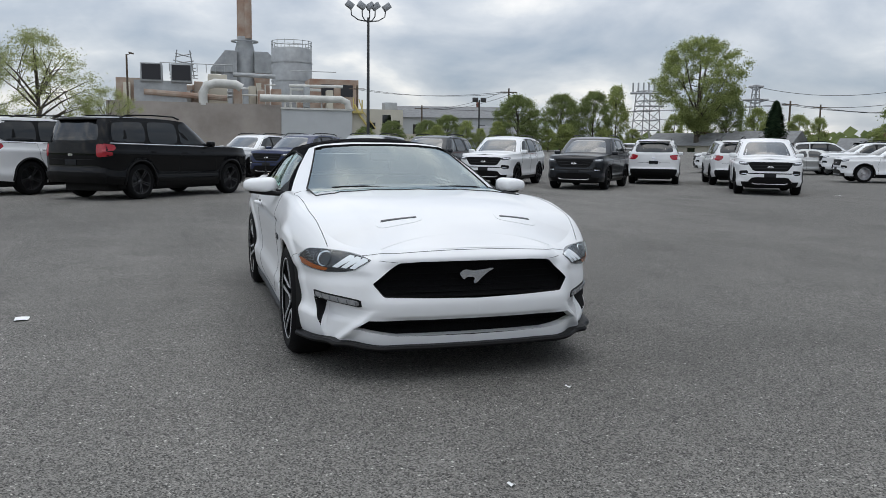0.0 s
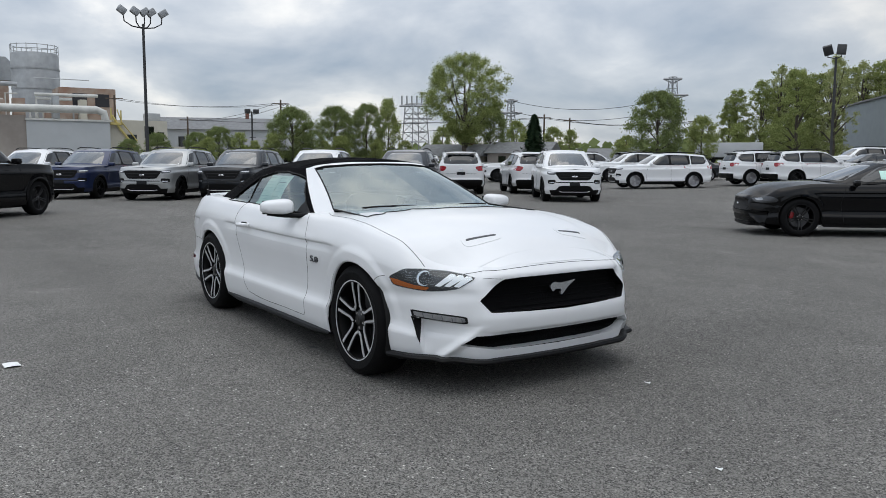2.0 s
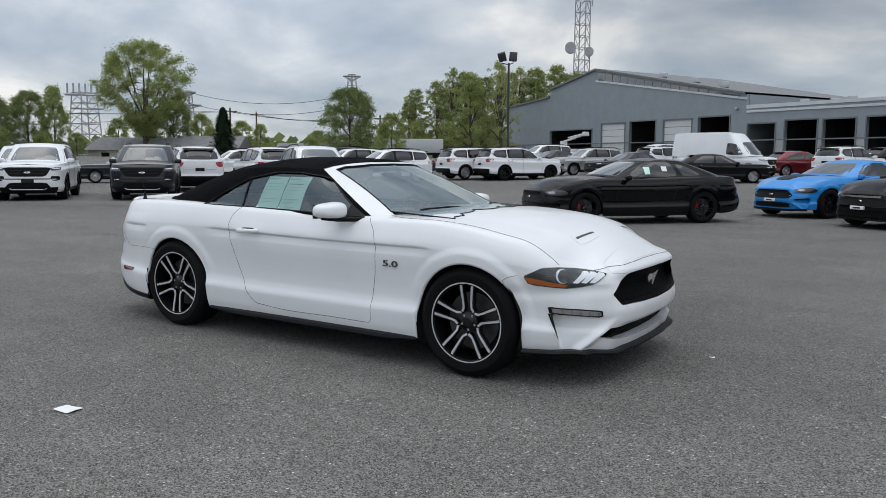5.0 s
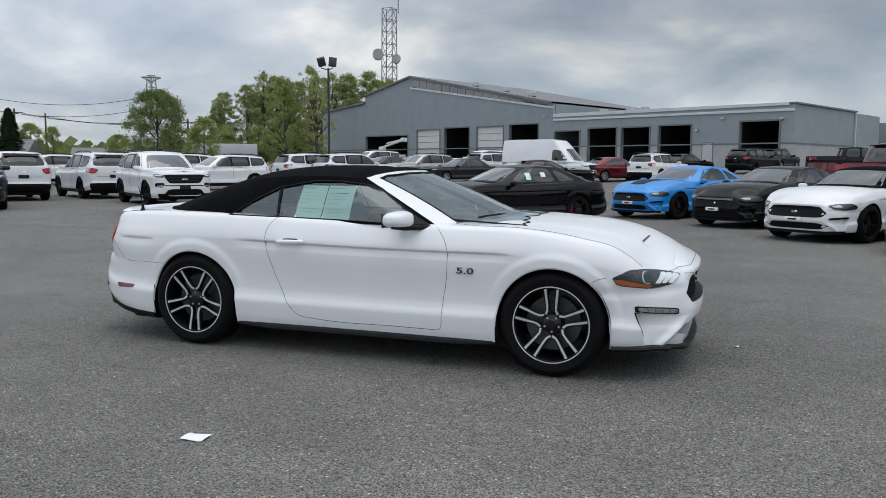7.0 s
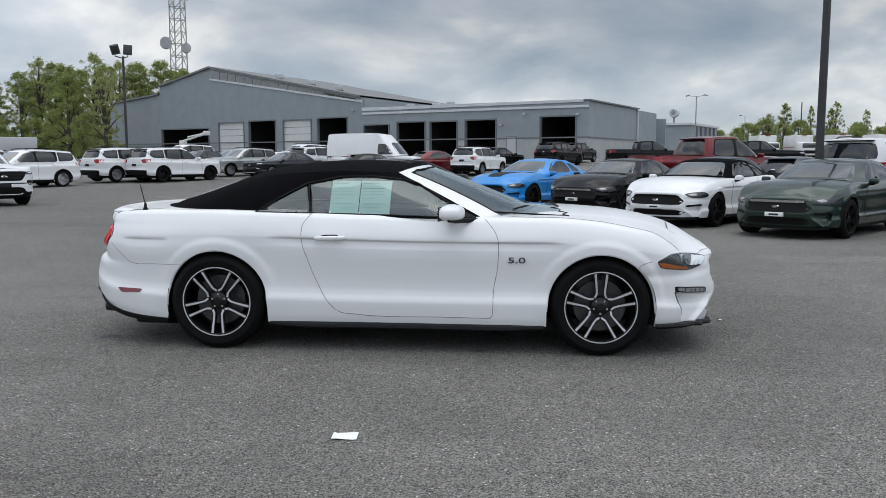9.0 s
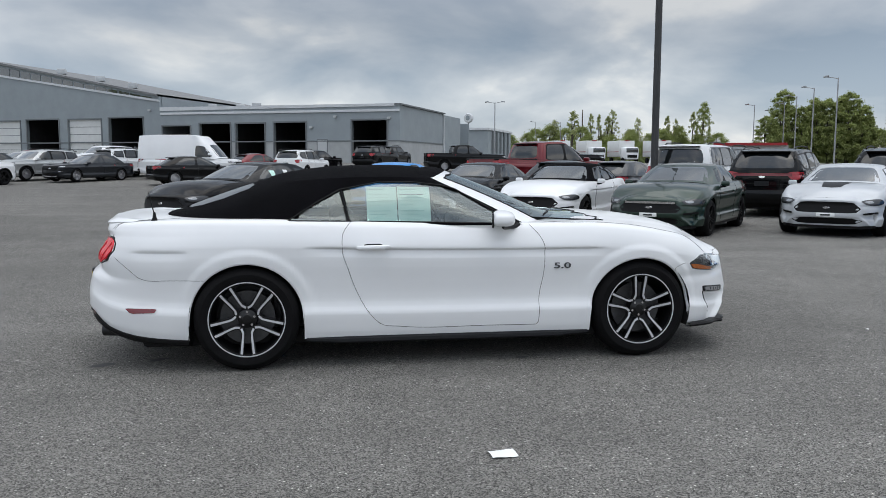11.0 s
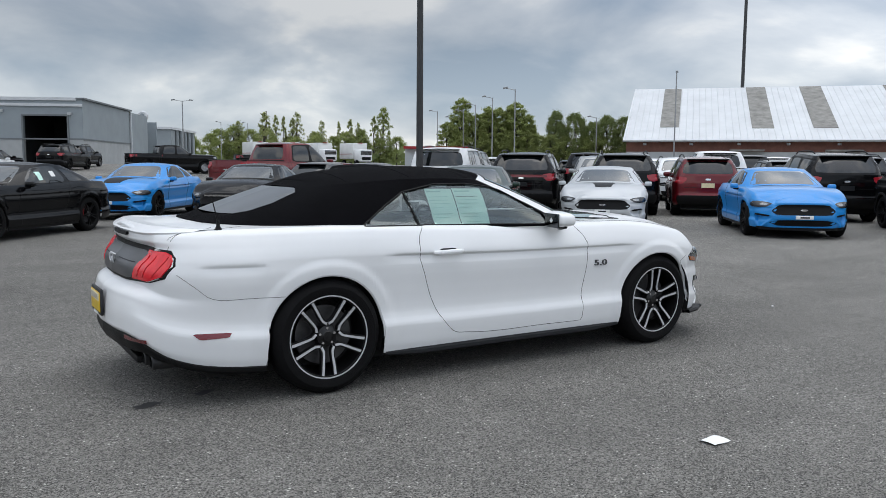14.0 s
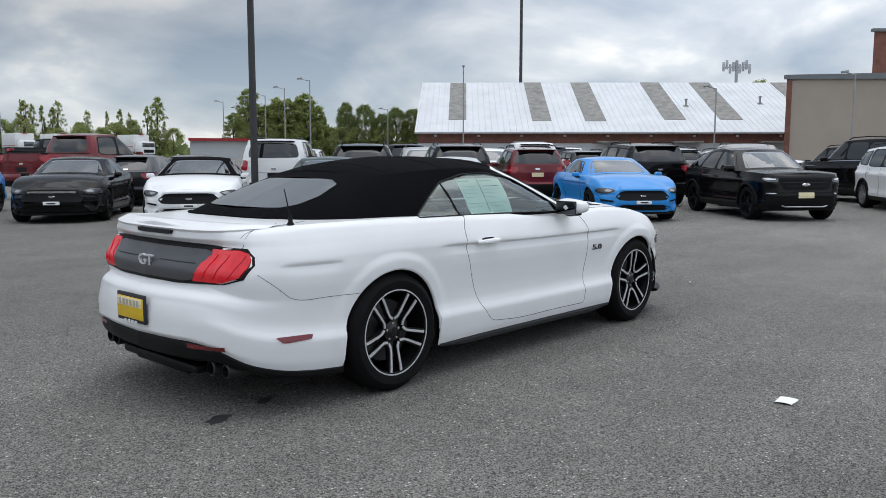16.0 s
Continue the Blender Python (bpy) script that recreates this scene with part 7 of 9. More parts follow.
# the service building: u runs along its front, v behind it
BU, BV = Vector((math.cos(radians(152)), math.sin(radians(152)))), Vector((math.cos(radians(62)), math.sin(radians(62))))
B0 = Vector((5.5, 70.1))


def bp(u, v):
    p = B0 + BU * u + BV * v
    return (p.x, p.y)


def build_service():
    b = thing("service_building", "blue-grey service building with a row of workshop doors", "building")
    base = 1.0
    gable = lambda u: np.interp(u, [-1.3, 25.7, 25.71, 50.6, 60.8, 60.81, 71.8], [6.7, 6.85, 8.1, 12.8, 10.9, 9.9, 9.0])
    doors = [(0.0, 3.6, 5.3, "open"), (8.6, 12.1, 5.2, "open"), (13.2, 16.5, 5.15, "open"), (17.2, 20.8, 5.2, "open"), (22.0, 25.4, 5.0, "open"), (27.9, 32.3, 5.95, "open"), (33.4, 37.8, 5.85, "shut"), (39.2, 43.7, 5.9, "open"), (44.7, 49.2, 5.8, "shut"), (51.2, 60.6, 5.2, "open")]
    cuts = sorted({-1.3, 25.7, 25.72, 50.6, 60.79, 60.82, 71.8, *[d[0] for d in doors], *[d[1] for d in doors]})
    lower, upper = [], []
    for a, c in zip(cuts, cuts[1:]):
        mid = (a + c) / 2
        z = base
        for d in doors:
            if d[0] - 0.01 < mid < d[1] + 0.01:
                z = d[2]
        g0, g1 = float(gable(a + 0.005)), float(gable(c - 0.005))
        split = 3.35 if mid < 25.7 else base
        if z < split:
            lower.append(slab([bp(a, 0), bp(a, 0.4), bp(c, 0.4), bp(c, 0)], z, split))
        upper.append(slab([bp(a, 0), bp(a, 0.4), bp(c, 0.4), bp(c, 0)], max(z, split), [g0, g0, g1, g1]))
    for seg in upper:
        part("wall", seg, CLAD, b, smooth=False)
    for seg in lower:
        part("block_wall", seg, BLOCK, b, smooth=False)
    # side walls, back and roofs
    part("side_wall", slab([bp(-1.3, 0.4), bp(-1.3, 17), bp(-0.9, 17), bp(-0.9, 0.4)], 3.35, 6.68), CLAD, b, smooth=False)
    part("block_wall", slab([bp(-1.3, 0.4), bp(-1.3, 17), bp(-0.9, 17), bp(-0.9, 0.4)], base, 3.35), BLOCK, b, smooth=False)
    part("trim", slab([bp(-1.36, 0), bp(-1.36, 17), bp(-1.3, 17), bp(-1.3, 0)], 3.30, 3.42), CLAD_DARK, b, smooth=False)
    part("coping", slab([bp(-1.5, -0.12), bp(-1.5, 17.1), bp(-0.8, 17.1), bp(-0.8, -0.12)], 6.7, 6.84), CLAD_DARK, b, smooth=False)
    part("coping", slab([bp(-0.8, -0.12), bp(-0.8, 0.5), bp(25.65, 0.5), bp(25.65, -0.12)], 6.60, [6.84, 6.84, 6.98, 6.98]), METAL_ROOF, b, smooth=False)
    part("downpipe", slab([bp(-1.48, 16.7), bp(-1.48, 16.9), bp(-1.32, 16.9), bp(-1.32, 16.7)], base, 6.6), METAL_ROOF, b, smooth=False)
    part("side_wall", slab([bp(71.4, 0.4), bp(71.4, 30), bp(71.8, 30), bp(71.8, 0.4)], base, 9.0), CLAD, b, smooth=False)
    part("back_wall", slab([bp(-1.3, 30), bp(-1.3, 30.3), bp(71.8, 30.3), bp(71.8, 30)], base, 6.2), CLAD, b, smooth=False)
    def roof(us, lift, deep=30):
        z = [float(gable(u)) + lift for u in us]
        P = [[(*bp(u, v), zz) for v in (-0.35, deep)] for u, zz in zip(us, z)]
        Q = [[(*bp(u, v), zz + 0.22) for v in (-0.35, deep)] for u, zz in zip(us, z)]
        edge = [[(*bp(u, -0.35), zz), (*bp(u, -0.35), zz + 0.22)] for u, zz in zip(us, z)]
        return join(grid(P), grid(Q, True), grid(edge))
    part("roof", roof([25.75, 50.6, 60.75], 0.0), SHINGLE, b, smooth=False)
    part("roof", roof([60.85, 71.8], 0.0), SHINGLE, b, smooth=False)
    part("roof", slab([bp(-0.85, 0.45), bp(-0.85, 16.6), bp(25.55, 16.6), bp(25.55, 0.45)], 6.3, 6.5), SHINGLE, b, smooth=False)
    part("back_wall", slab([bp(-0.9, 16.7), bp(-0.9, 17.0), bp(25.6, 17.0), bp(25.6, 16.7)], base, 6.65), CLAD, b, smooth=False)
    part("back_hall", slab([bp(-0.9, 17.02), bp(-0.9, 27), bp(12, 27), bp(12, 17.02)], base, 6.7), CLAD, b, smooth=False)
    part("side_wall", slab([bp(25.6, 0.4), bp(25.6, 30), bp(25.9, 30), bp(25.9, 0.4)], base, 8.1), CLAD, b, smooth=False)
    # a strip of high windows under the long roof slope
    for k in range(16):
        u0, u1 = 26.6 + k * 1.48, 26.6 + k * 1.48 + 1.30
        za = [float(gable(u)) - 0.25 for u in (u0, u1)]
        h = [0.25 + 0.95 * (u - 26) / 25 for u in (u0, u1)]
        w = slab([bp(u0, -0.06), bp(u0, 0.0), bp(u1, 0.0), bp(u1, -0.06)], 0, [za[0], za[0], za[1], za[1]])
        v = [(p[0], p[1], (za[0] - h[0]) if i in (0, 1) else (za[1] - h[1])) if i < 4 else p for i, p in enumerate(w[0])]
        part("window", (v, w[1]), SCREEN_DARK, b, smooth=False)
    for a, c, z0, z1 in ((25.7, 50.6, 7.55, 11.3), (-1.3, 25.6, 6.1, 6.2)):
        v = []
        for u, z in ((a, z0), (c, z1)):
            v += [(*bp(u, -0.14), z), (*bp(u, -0.14), z + 0.22), (*bp(u, 0), z + 0.22), (*bp(u, 0), z)]
        part("trim", (v, [(0, 1, 5, 4), (1, 2, 6, 5), (3, 0, 4, 7), (0, 3, 2, 1), (4, 5, 6, 7)]), METAL_ROOF, b, smooth=False)
    part("trim", slab([bp(-1.3, -0.05), bp(-1.3, 0), bp(71.8, 0), bp(71.8, -0.05)], 3.30, 3.42), CLAD_DARK, b, smooth=False)
    for u0, u1, z, state in doors:
        if state == "shut":
            d = part("door", slab([bp(u0, 0.18), bp(u0, 0.26), bp(u1, 0.26), bp(u1, 0.18)], base, z), ROLLER, b, "white roller door, shut", smooth=False)
            for k in range(1, 6):
                zz = base + (z - base) * k / 6
                part("door_rib", slab([bp(u0, 0.16), bp(u0, 0.19), bp(u1, 0.19), bp(u1, 0.16)], zz, zz + 0.05), CLAD_DARK, d, smooth=False)
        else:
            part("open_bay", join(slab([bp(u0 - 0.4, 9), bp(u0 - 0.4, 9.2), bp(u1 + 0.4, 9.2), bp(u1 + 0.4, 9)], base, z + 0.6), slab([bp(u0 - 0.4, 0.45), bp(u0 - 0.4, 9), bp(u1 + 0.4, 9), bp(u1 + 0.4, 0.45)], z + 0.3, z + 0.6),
                 slab([bp(u0 - 0.5, 0.45), bp(u0 - 0.5, 9), bp(u0 - 0.3, 9), bp(u0 - 0.3, 0.45)], base, z + 0.5), slab([bp(u1 + 0.3, 0.45), bp(u1 + 0.3, 9), bp(u1 + 0.5, 9), bp(u1 + 0.5, 0.45)], base, z + 0.5)), BAY_SHADE, b, "dark open workshop bay", smooth=False)
        part("door_frame", join(slab([bp(u0 - 0.14, -0.08), bp(u0 - 0.14, 0), bp(u0, 0), bp(u0, -0.08)], base, z + 0.14), slab([bp(u1, -0.08), bp(u1, 0), bp(u1 + 0.14, 0), bp(u1 + 0.14, -0.08)], base, z + 0.14), slab([bp(u0, -0.08), bp(u0, 0), bp(u1, 0), bp(u1, -0.08)], z, z + 0.14)), CLAD_DARK, b, smooth=False)
    man = part("entry_door", slab([bp(6.3, -0.05), bp(6.3, 0), bp(7.3, 0), bp(7.3, -0.05)], base + 0.2, 3.45), PALE_WALL, b, "pale steel entry door", smooth=False)
    part("entry_frame", slab([bp(6.2, -0.03), bp(6.2, 0), bp(7.4, 0), bp(7.4, -0.03)], base + 0.2, 3.55), CLAD_DARK, man, smooth=False)
    for u, z in ((5.2, 5.6), (-0.4, 5.4), (7.8, 4.6), (26.8, 6.6)):
        part("wall_lamp", slab([bp(u, -0.25), bp(u, 0), bp(u + 0.3, 0), bp(u + 0.3, -0.25)], z, z + 0.2), PALE_WALL, b, smooth=False)
    for u, v in ((31, 3), (36, 4), (41, 3.5), (17, 6), (20, 8), (23, 7)):
        z = float(gable(u)) + 0.2
        x, y = bp(u, v)
        part("roof_unit", moved(box(-0.5, -0.5, 0, 0.5, 0.5, 0.6, 0.05), Matrix.Translation((x, y, z))), PALE_WALL, b)
    return b


service = build_service()


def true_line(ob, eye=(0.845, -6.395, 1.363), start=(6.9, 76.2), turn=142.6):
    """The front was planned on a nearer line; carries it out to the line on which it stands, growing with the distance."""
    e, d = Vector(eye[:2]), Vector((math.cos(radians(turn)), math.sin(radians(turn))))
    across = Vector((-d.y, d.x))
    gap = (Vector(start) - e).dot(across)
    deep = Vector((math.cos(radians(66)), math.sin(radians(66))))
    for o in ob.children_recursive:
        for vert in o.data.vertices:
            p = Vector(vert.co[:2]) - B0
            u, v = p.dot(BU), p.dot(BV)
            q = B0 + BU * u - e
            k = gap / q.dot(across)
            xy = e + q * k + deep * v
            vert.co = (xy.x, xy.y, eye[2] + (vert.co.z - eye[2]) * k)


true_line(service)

# the far hall beyond the service building, and the tall disc sign behind it
far_hall = thing("far_hall", "low blue-grey hall beyond the service building", "building")
part("wall", slab([(2, 166), (12, 215), (44.5, 184), (34.5, 163)], 0.4, 8.2), CLAD, far_hall, smooth=False)
part("coping", slab([(1.6, 165.6), (12, 215.6), (45.0, 184.3), (34.7, 162.6)], 8.2, 8.65), METAL_ROOF, far_hall, smooth=False)
for k in range(1, 6):
    p = Vector((34.5, 163)) + Vector((10, 21)) * (k / 6)
    part("pilaster", slab([(p.x, p.y - 0.3), (p.x, p.y + 0.3), (p.x + 0.35, p.y + 0.3), (p.x + 0.35, p.y - 0.3)], 0.4, 8.1), CLAD_DARK, far_hall, smooth=False)
sx, sy = 53.9, 291.0
sign = thing("disc_sign", "large round silver sign on a tall post", "sign")
part("disc", moved(lathe([(0.0001, 0.8), (1.5, 0.75), (1.75, 0.5), (1.85, 0.0), (1.75, -0.5), (1.5, -0.75), (0.0001, -0.8)], 32, "y"), Matrix.Translation((sx, sy, 17.7)) @ Matrix.Rotation(radians(-38), 4, "Z")), METAL_ROOF, sign)
part("disc_face", moved(lathe([(0.0001, 0.82), (0.9, 0.82), (1.0, 0.78), (0.9, -0.82), (0.0001, -0.82)], 24, "y"), Matrix.Translation((sx, sy, 17.7)) @ Matrix.Rotation(radians(-38), 4, "Z")), CLAD, sign, "dull grey round face")
part("post", tube([(sx, sy + 0.3, 0.5), (sx, sy + 0.3, 16.0)], 0.3), POLE_GREY, sign)

# the bucket lift on a truck bed before the hall
bx, by = -44.3, 99.3
lift = thing("boom_lift", "white folded boom lift on a truck", "lift")
lm = Matrix.Translation((bx, by, ground_z(bx, by))) @ Matrix.Rotation(radians(-28), 4, "Z") @ Matrix.Diagonal((1, 1, 0.76, 1))
part("base", moved(box(-2.6, -0.9, 0.5, 2.6, 0.9, 1.9, 0.1), lm), PALE_WALL, lift)
part("turret", moved(box(-2.0, -0.4, 1.9, -1.3, 0.4, 3.4, 0.08), lm), ROLLER, lift)
part("lower_boom", moved(join(tube([(-1.6, 0, 3.3), (3.4, 0, 4.6)], 0.17, 6), *[tube([(-1.4 + 1.0 * k, 0.2, 3.1 + 0.26 * k), (-0.9 + 1.0 * k, 0.2, 3.75 + 0.26 * k)], 0.05, 4) for k in range(5)]), lm), ROLLER, lift)
part("upper_boom", moved(tube([(3.4, 0, 4.7), (-0.6, 0, 4.0)], 0.13, 6), lm), ROLLER, lift)
part("bucket", moved(box(2.9, -0.35, 4.2, 3.6, 0.35, 4.95, 0.1), lm), ROLLER, lift)

# the long barn with a white sheet roof; l runs along its eave, d away from the lot
CF, CR = Vector((0.728, 0.685)), Vector((0.685, -0.728))
C0 = Vector((-4.45, -4.21))


def cp(d, l):
    p = C0 + CF * d + CR * l
    return (p.x, p.y)


def build_barn():
    b = thing("brick_barn", "long brick hall with a white sheet-metal roof", "building")
    e0, e1 = -3.4, 62
    part("lower_wall", slab([cp(97.6, e0 + 0.4), cp(98.0, e0 + 0.4), cp(98.0, e1), cp(97.6, e1)], 0.5, 3.1), PALE_WALL, b, smooth=False)
    part("brick_wall", slab([cp(97.55, e0 + 0.4), cp(98.0, e0 + 0.4), cp(98.0, e1), cp(97.55, e1)], 3.1, 4.35), BRICK, b, smooth=False)
    part("end_wall", slab([cp(98, e0 + 0.4), cp(116, e0 + 0.8), cp(134, e0 + 0.4), cp(134, e0 + 1.0), cp(116, e0 + 1.2), cp(98, e0 + 1.0)], 0.5, [4.2, 11.4, 4.2, 4.2, 11.4, 4.2]), BRICK, b, smooth=False)
    P = [[(*cp(96.8, l), 4.40), (*cp(116, l + 0.5), 12.0), (*cp(135.5, l), 4.4)] for l in np.linspace(e0, e1, 2)]
    Q = [[(x, y, z - 0.2) for x, y, z in r] for r in P]
    edge = [[r[0], q[0]] for r, q in zip(P, Q)]
    gable = [[P[0][i], Q[0][i]] for i in range(3)]
    part("roof", join(grid(P), grid(Q, True), grid(edge, True), grid(gable)), METAL_ROOF, b, smooth=False)
    # standing seams and weathered translucent strips
    def on_roof(d, l):
        t = (d - 96.8) / 19.2
        return (*cp(d, l + 0.5 * t), 4.40 + 7.6 * t)
    for k in range(86):
        l = e0 + 0.3 + k * 0.75
        a, c = Vector(on_roof(96.85, l)), Vector(on_roof(115.9, l))
        o = Vector((*(CR * 0.035), 0))
        up = Vector((0, 0, 0.045))
        part("seam", ([a - o, a + o, a + up, c - o, c + o, c + up], [(0, 2, 5, 3), (2, 1, 4, 5), (0, 1, 2)]), METAL_ROOF, b, smooth=False)
    for l, w, d0, d1 in ((0.6, 2.2, 101, 115.6), (11.0, 2.4, 100.5, 115.8), (17.6, 2.6, 100.5, 115.8), (27.5, 2.7, 101, 115.8), (34.5, 2.8, 101, 115.8), (46, 2.8, 101, 115.8), (55, 2.8, 101, 115.8)):
        up = Vector((0, 0, 0.07))
        v = [Vector(on_roof(d, q)) + up for d, q in ((d0, l), (d0, l + w), (d1, l + w), (d1, l))]
        low = [p - Vector((0, 0, 0.06)) for p in v]
        part("roof_strip", (v + low, [(0, 1, 2, 3), (0, 4, 5, 1), (1, 5, 6, 2), (2, 6, 7, 3), (3, 7, 4, 0)]), OLD_ROOF, b, smooth=False)
    for d, l in ((106, 31.5), (107, 41.5)):
        p = Vector(on_roof(d, l))
        v = part("roof_vent", moved(lathe([(0.14, -0.3), (0.14, 0.8), (0.22, 0.82), (0.22, 0.95), (0.0001, 1.0)], 12, "z"), Matrix.Translation(p)), POLE_GREY, b)
        part("flashing", moved(box(-0.35, -0.35, -0.1, 0.35, 0.35, 0.02), Matrix.Translation(p) @ Matrix.Rotation(radians(43), 4, "Z") @ Matrix.Rotation(radians(-21), 4, "Y")), OLD_ROOF, v)
    for k in range(11):
        x, y = cp(97.4, e0 + 2.5 + k * 5.2)
        part("wall_lamp", moved(box(-0.15, -0.15, 0, 0.15, 0.15, 0.25, 0.03), Matrix.Translation((x, y, 3.85))), PALE_WALL, b)
    for l in (8.5, 18.5, 27.5, 38):
        part("door_canopy", slab([cp(96.2, l), cp(97.5, l), cp(97.5, l + 3.6), cp(96.2, l + 3.6)], 3.15, 3.35), OLD_ROOF, b, smooth=False)
    part("gutter", tube([(*cp(96.7, e0), 4.36), (*cp(96.7, e1), 4.36)], 0.09, 6), PALE_WALL, b)
    return b


build_barn()
tan = thing("tan_hall", "plain tan hall with a brick corner", "building")
part("wall", slab([cp(60, 25.7), cp(60, 60), cp(80, 60), cp(80, 35.5)], 0, [7.2, 7.9, 7.9, 7.2]), TAN_WALL, tan, smooth=False)
part("corner", slab([cp(59.9, 25.3), cp(59.9, 25.7), cp(80, 35.5), cp(80, 35.1)], 0, 7.3), BRICK, tan, smooth=False)
part("coping", slab([cp(59.8, 25.2), cp(59.8, 60), cp(60.2, 60), cp(60.2, 25.2)], 7.1, [7.4, 8.1, 8.1, 7.4]), CLAD_DARK, tan, smooth=False)
tall = thing("brick_tower", "tall red-brown brick block behind a tan hall", "building")
part("wall", slab([cp(80.2, 42.2), cp(80.2, 70), cp(100, 70), cp(100, 53.5)], 0, 13.6), BRICK, tall, smooth=False)
part("coping", slab([cp(80.0, 42.0), cp(80.0, 70), cp(80.5, 70), cp(80.5, 42.0)], 13.6, 13.9), CLAD_DARK, tall, smooth=False)


# ---- poles, lamps, masts ----
def lamp_post(x, y, h, r, mat, label, heads=(), group="lamp posts"):
    z = ground_z(x, y)
    p = thing("lamp_post", label, "lamp post")
    tagged(p, group=group)
    part("pole", tube([(x, y, z - 0.05), (x, y, z + h * 0.5), (x, y, z + h)], [r, r * 0.85, r * 0.7], 10), mat, p)
    part("foot", moved(lathe([(r * 2.2, 0), (r * 2.2, 0.04), (r * 1.1, 0.07), (r * 1.1, 0.2)], 12, "z"), Matrix.Translation((x, y, z))), mat, p)
    for dx, dy, s in heads:
        part("arm", tube([(x, y, z + h - 0.1), (x + dx * 0.5, y + dy * 0.5, z + h + 0.02), (x + dx, y + dy, z + h + 0.08)], 0.04, 6), mat, p)
        part("head", moved(box(-0.28 * s, -0.2 * s, -0.08, 0.28 * s, 0.2 * s, 0.08, 0.04), Matrix.Translation((x + dx, y + dy, z + h + 0.12)) @ Matrix.Rotation(math.atan2(dy, dx), 4, "Z") @ Matrix.Rotation(radians(12), 4, "Y")), mat, p)
    return p


lamp_post(8.3, 15.0, 13.5, 0.105, POLE_DARK, "tall dark steel lamp pole rising between parked cars")
lamp_post(88, 67.5, 30, 0.26, POLE_DARK, "very tall dark mast behind the brick hall")
lamp_post(66, 58.8, 10.9, 0.09, POLE_GREY, "grey lamp post before the white roof", ((0.25, 0.2, 0.7),))
for x, y, h in ((44.2, 59.3, 7.9), (49.2, 70.4, 7.8), (54.8, 82.3, 7.9), (60.5, 94.1, 8.0), (64.5, 103.4, 7.6), (58.3, 97.8, 8.0), (67.1, 72.9, 6.3), (59.1, 25, 7.0), (55, 13.3, 7.0), (49.6, 180.3, 9.6), (54.5, 176, 9.4)):
    lamp_post(x, y, h, 0.075, POLE_GREY, "slim grey street lamp", ((-0.9, 0.4, 0.8),))
lamp_post(26.3, 118.5, 9.4, 0.10, POLE_GREY, "grey street lamp with two arms", ((-1.2, 0.5, 1.0), (1.2, -0.5, 1.0)))
lamp_post(86, 255, 17.5, 0.22, WOOD_POLE, "bare brown utility pole beyond the trees")
p = thing("lamp_post", "tall dark lamp post with three floodlights on curved arms", "lamp post")
lx, ly = -53.5, 11.05
floodlit_post = p
part("pole", tube([(lx, ly, 0), (lx, ly, 10.8)], [0.13, 0.09], 10), POLE_DARK, p)
for dy in (-1.25, -0.45, 0.1, 0.5, 1.25):
    a = part("arm", tube([(lx, ly, 10.5), (lx, ly + dy * 0.6, 10.6), (lx, ly + dy, 10.9), (lx, ly + dy * 1.05, 11.5)], 0.045, 6), POLE_DARK, p)
    part("floodlight", moved(box(-0.2, -0.3, -0.25, 0.2, 0.3, 0.2, 0.06), Matrix.Translation((lx, ly + dy * 1.1, 11.65)) @ Matrix.Rotation(radians(35 if dy > 0 else -35), 4, "X")), POLE_GREY, p)
p = thing("lamp_post", "dark lamp post with two floodlights near the service building", "lamp post")
lx, ly = -42.3, 77.6
lz = ground_z(lx, ly)
part("pole", tube([(lx, ly, lz), (lx, ly, 12.3)], [0.15, 0.12], 10), POLE_DARK, p)
for dx, dy, a in ((-0.55, -0.25, 30), (0.35, 0.15, -10)):
    part("arm", tube([(lx, ly, 12.1), (lx + dx * 1.3, ly + dy * 1.3, 12.3), (lx + dx * 1.3, ly + dy * 1.3, 12.6)], 0.06, 6), POLE_DARK, p)
    part("floodlight", moved(box(-0.45, -0.24, -0.5, 0.45, 0.24, 0.5, 0.05), Matrix.Translation((lx + dx * 1.3, ly + dy * 1.3, 13.0)) @ Matrix.Rotation(radians(a), 4, "X") @ Matrix.Rotation(radians(30), 4, "Z")), POLE_DARK, p)
p = thing("lamp_post", "dark lamp post with two floodlights by the back trees", "lamp post")
part("pole", tube([(-83.3, 30.3, 0), (-83.3, 30.3, 6.9)], 0.1, 8), POLE_DARK, p)
for dy in (-0.5, 0.5):
    part("floodlight", box(-83.5, 30.3 + dy - 0.3, 6.7, -83.1, 30.3 + dy + 0.3, 7.2, 0.05), POLE_DARK, p)
lamp_post(-88.4, -8.4, 10.9, 0.14, WOOD_POLE, "brown lamp post before the factory", ((0.1, 0.5, 0.9),))
# cluster of stadium lamps behind the brick hall
p = thing("antenna_cluster", "mast with a cluster of pale panel antennas", "antenna")
ax, ay = cp(125, 45)
part("mast", tube([(ax, ay, 0), (ax, ay, 16)], 0.25, 8), POLE_GREY, p)
for k in range(9):
    q = Vector((ax, ay)) + CR * (-2.0 + 0.5 * k)
    part("panel", moved(box(-0.12, -0.18, -0.7, 0.12, 0.18, 0.7, 0.04), Matrix.Translation((q.x, q.y, 15.2 + 0.35 * math.sin(k * 2.1))) @ Matrix.Rotation(radians(43), 4, "Z")), PLANT_GREY, p)
part("crossbar", tube([(*(Vector((ax, ay)) - CR * 2.1), 15.1), (*(Vector((ax, ay)) + CR * 2.1), 15.1)], 0.12, 6), POLE_GREY, p)


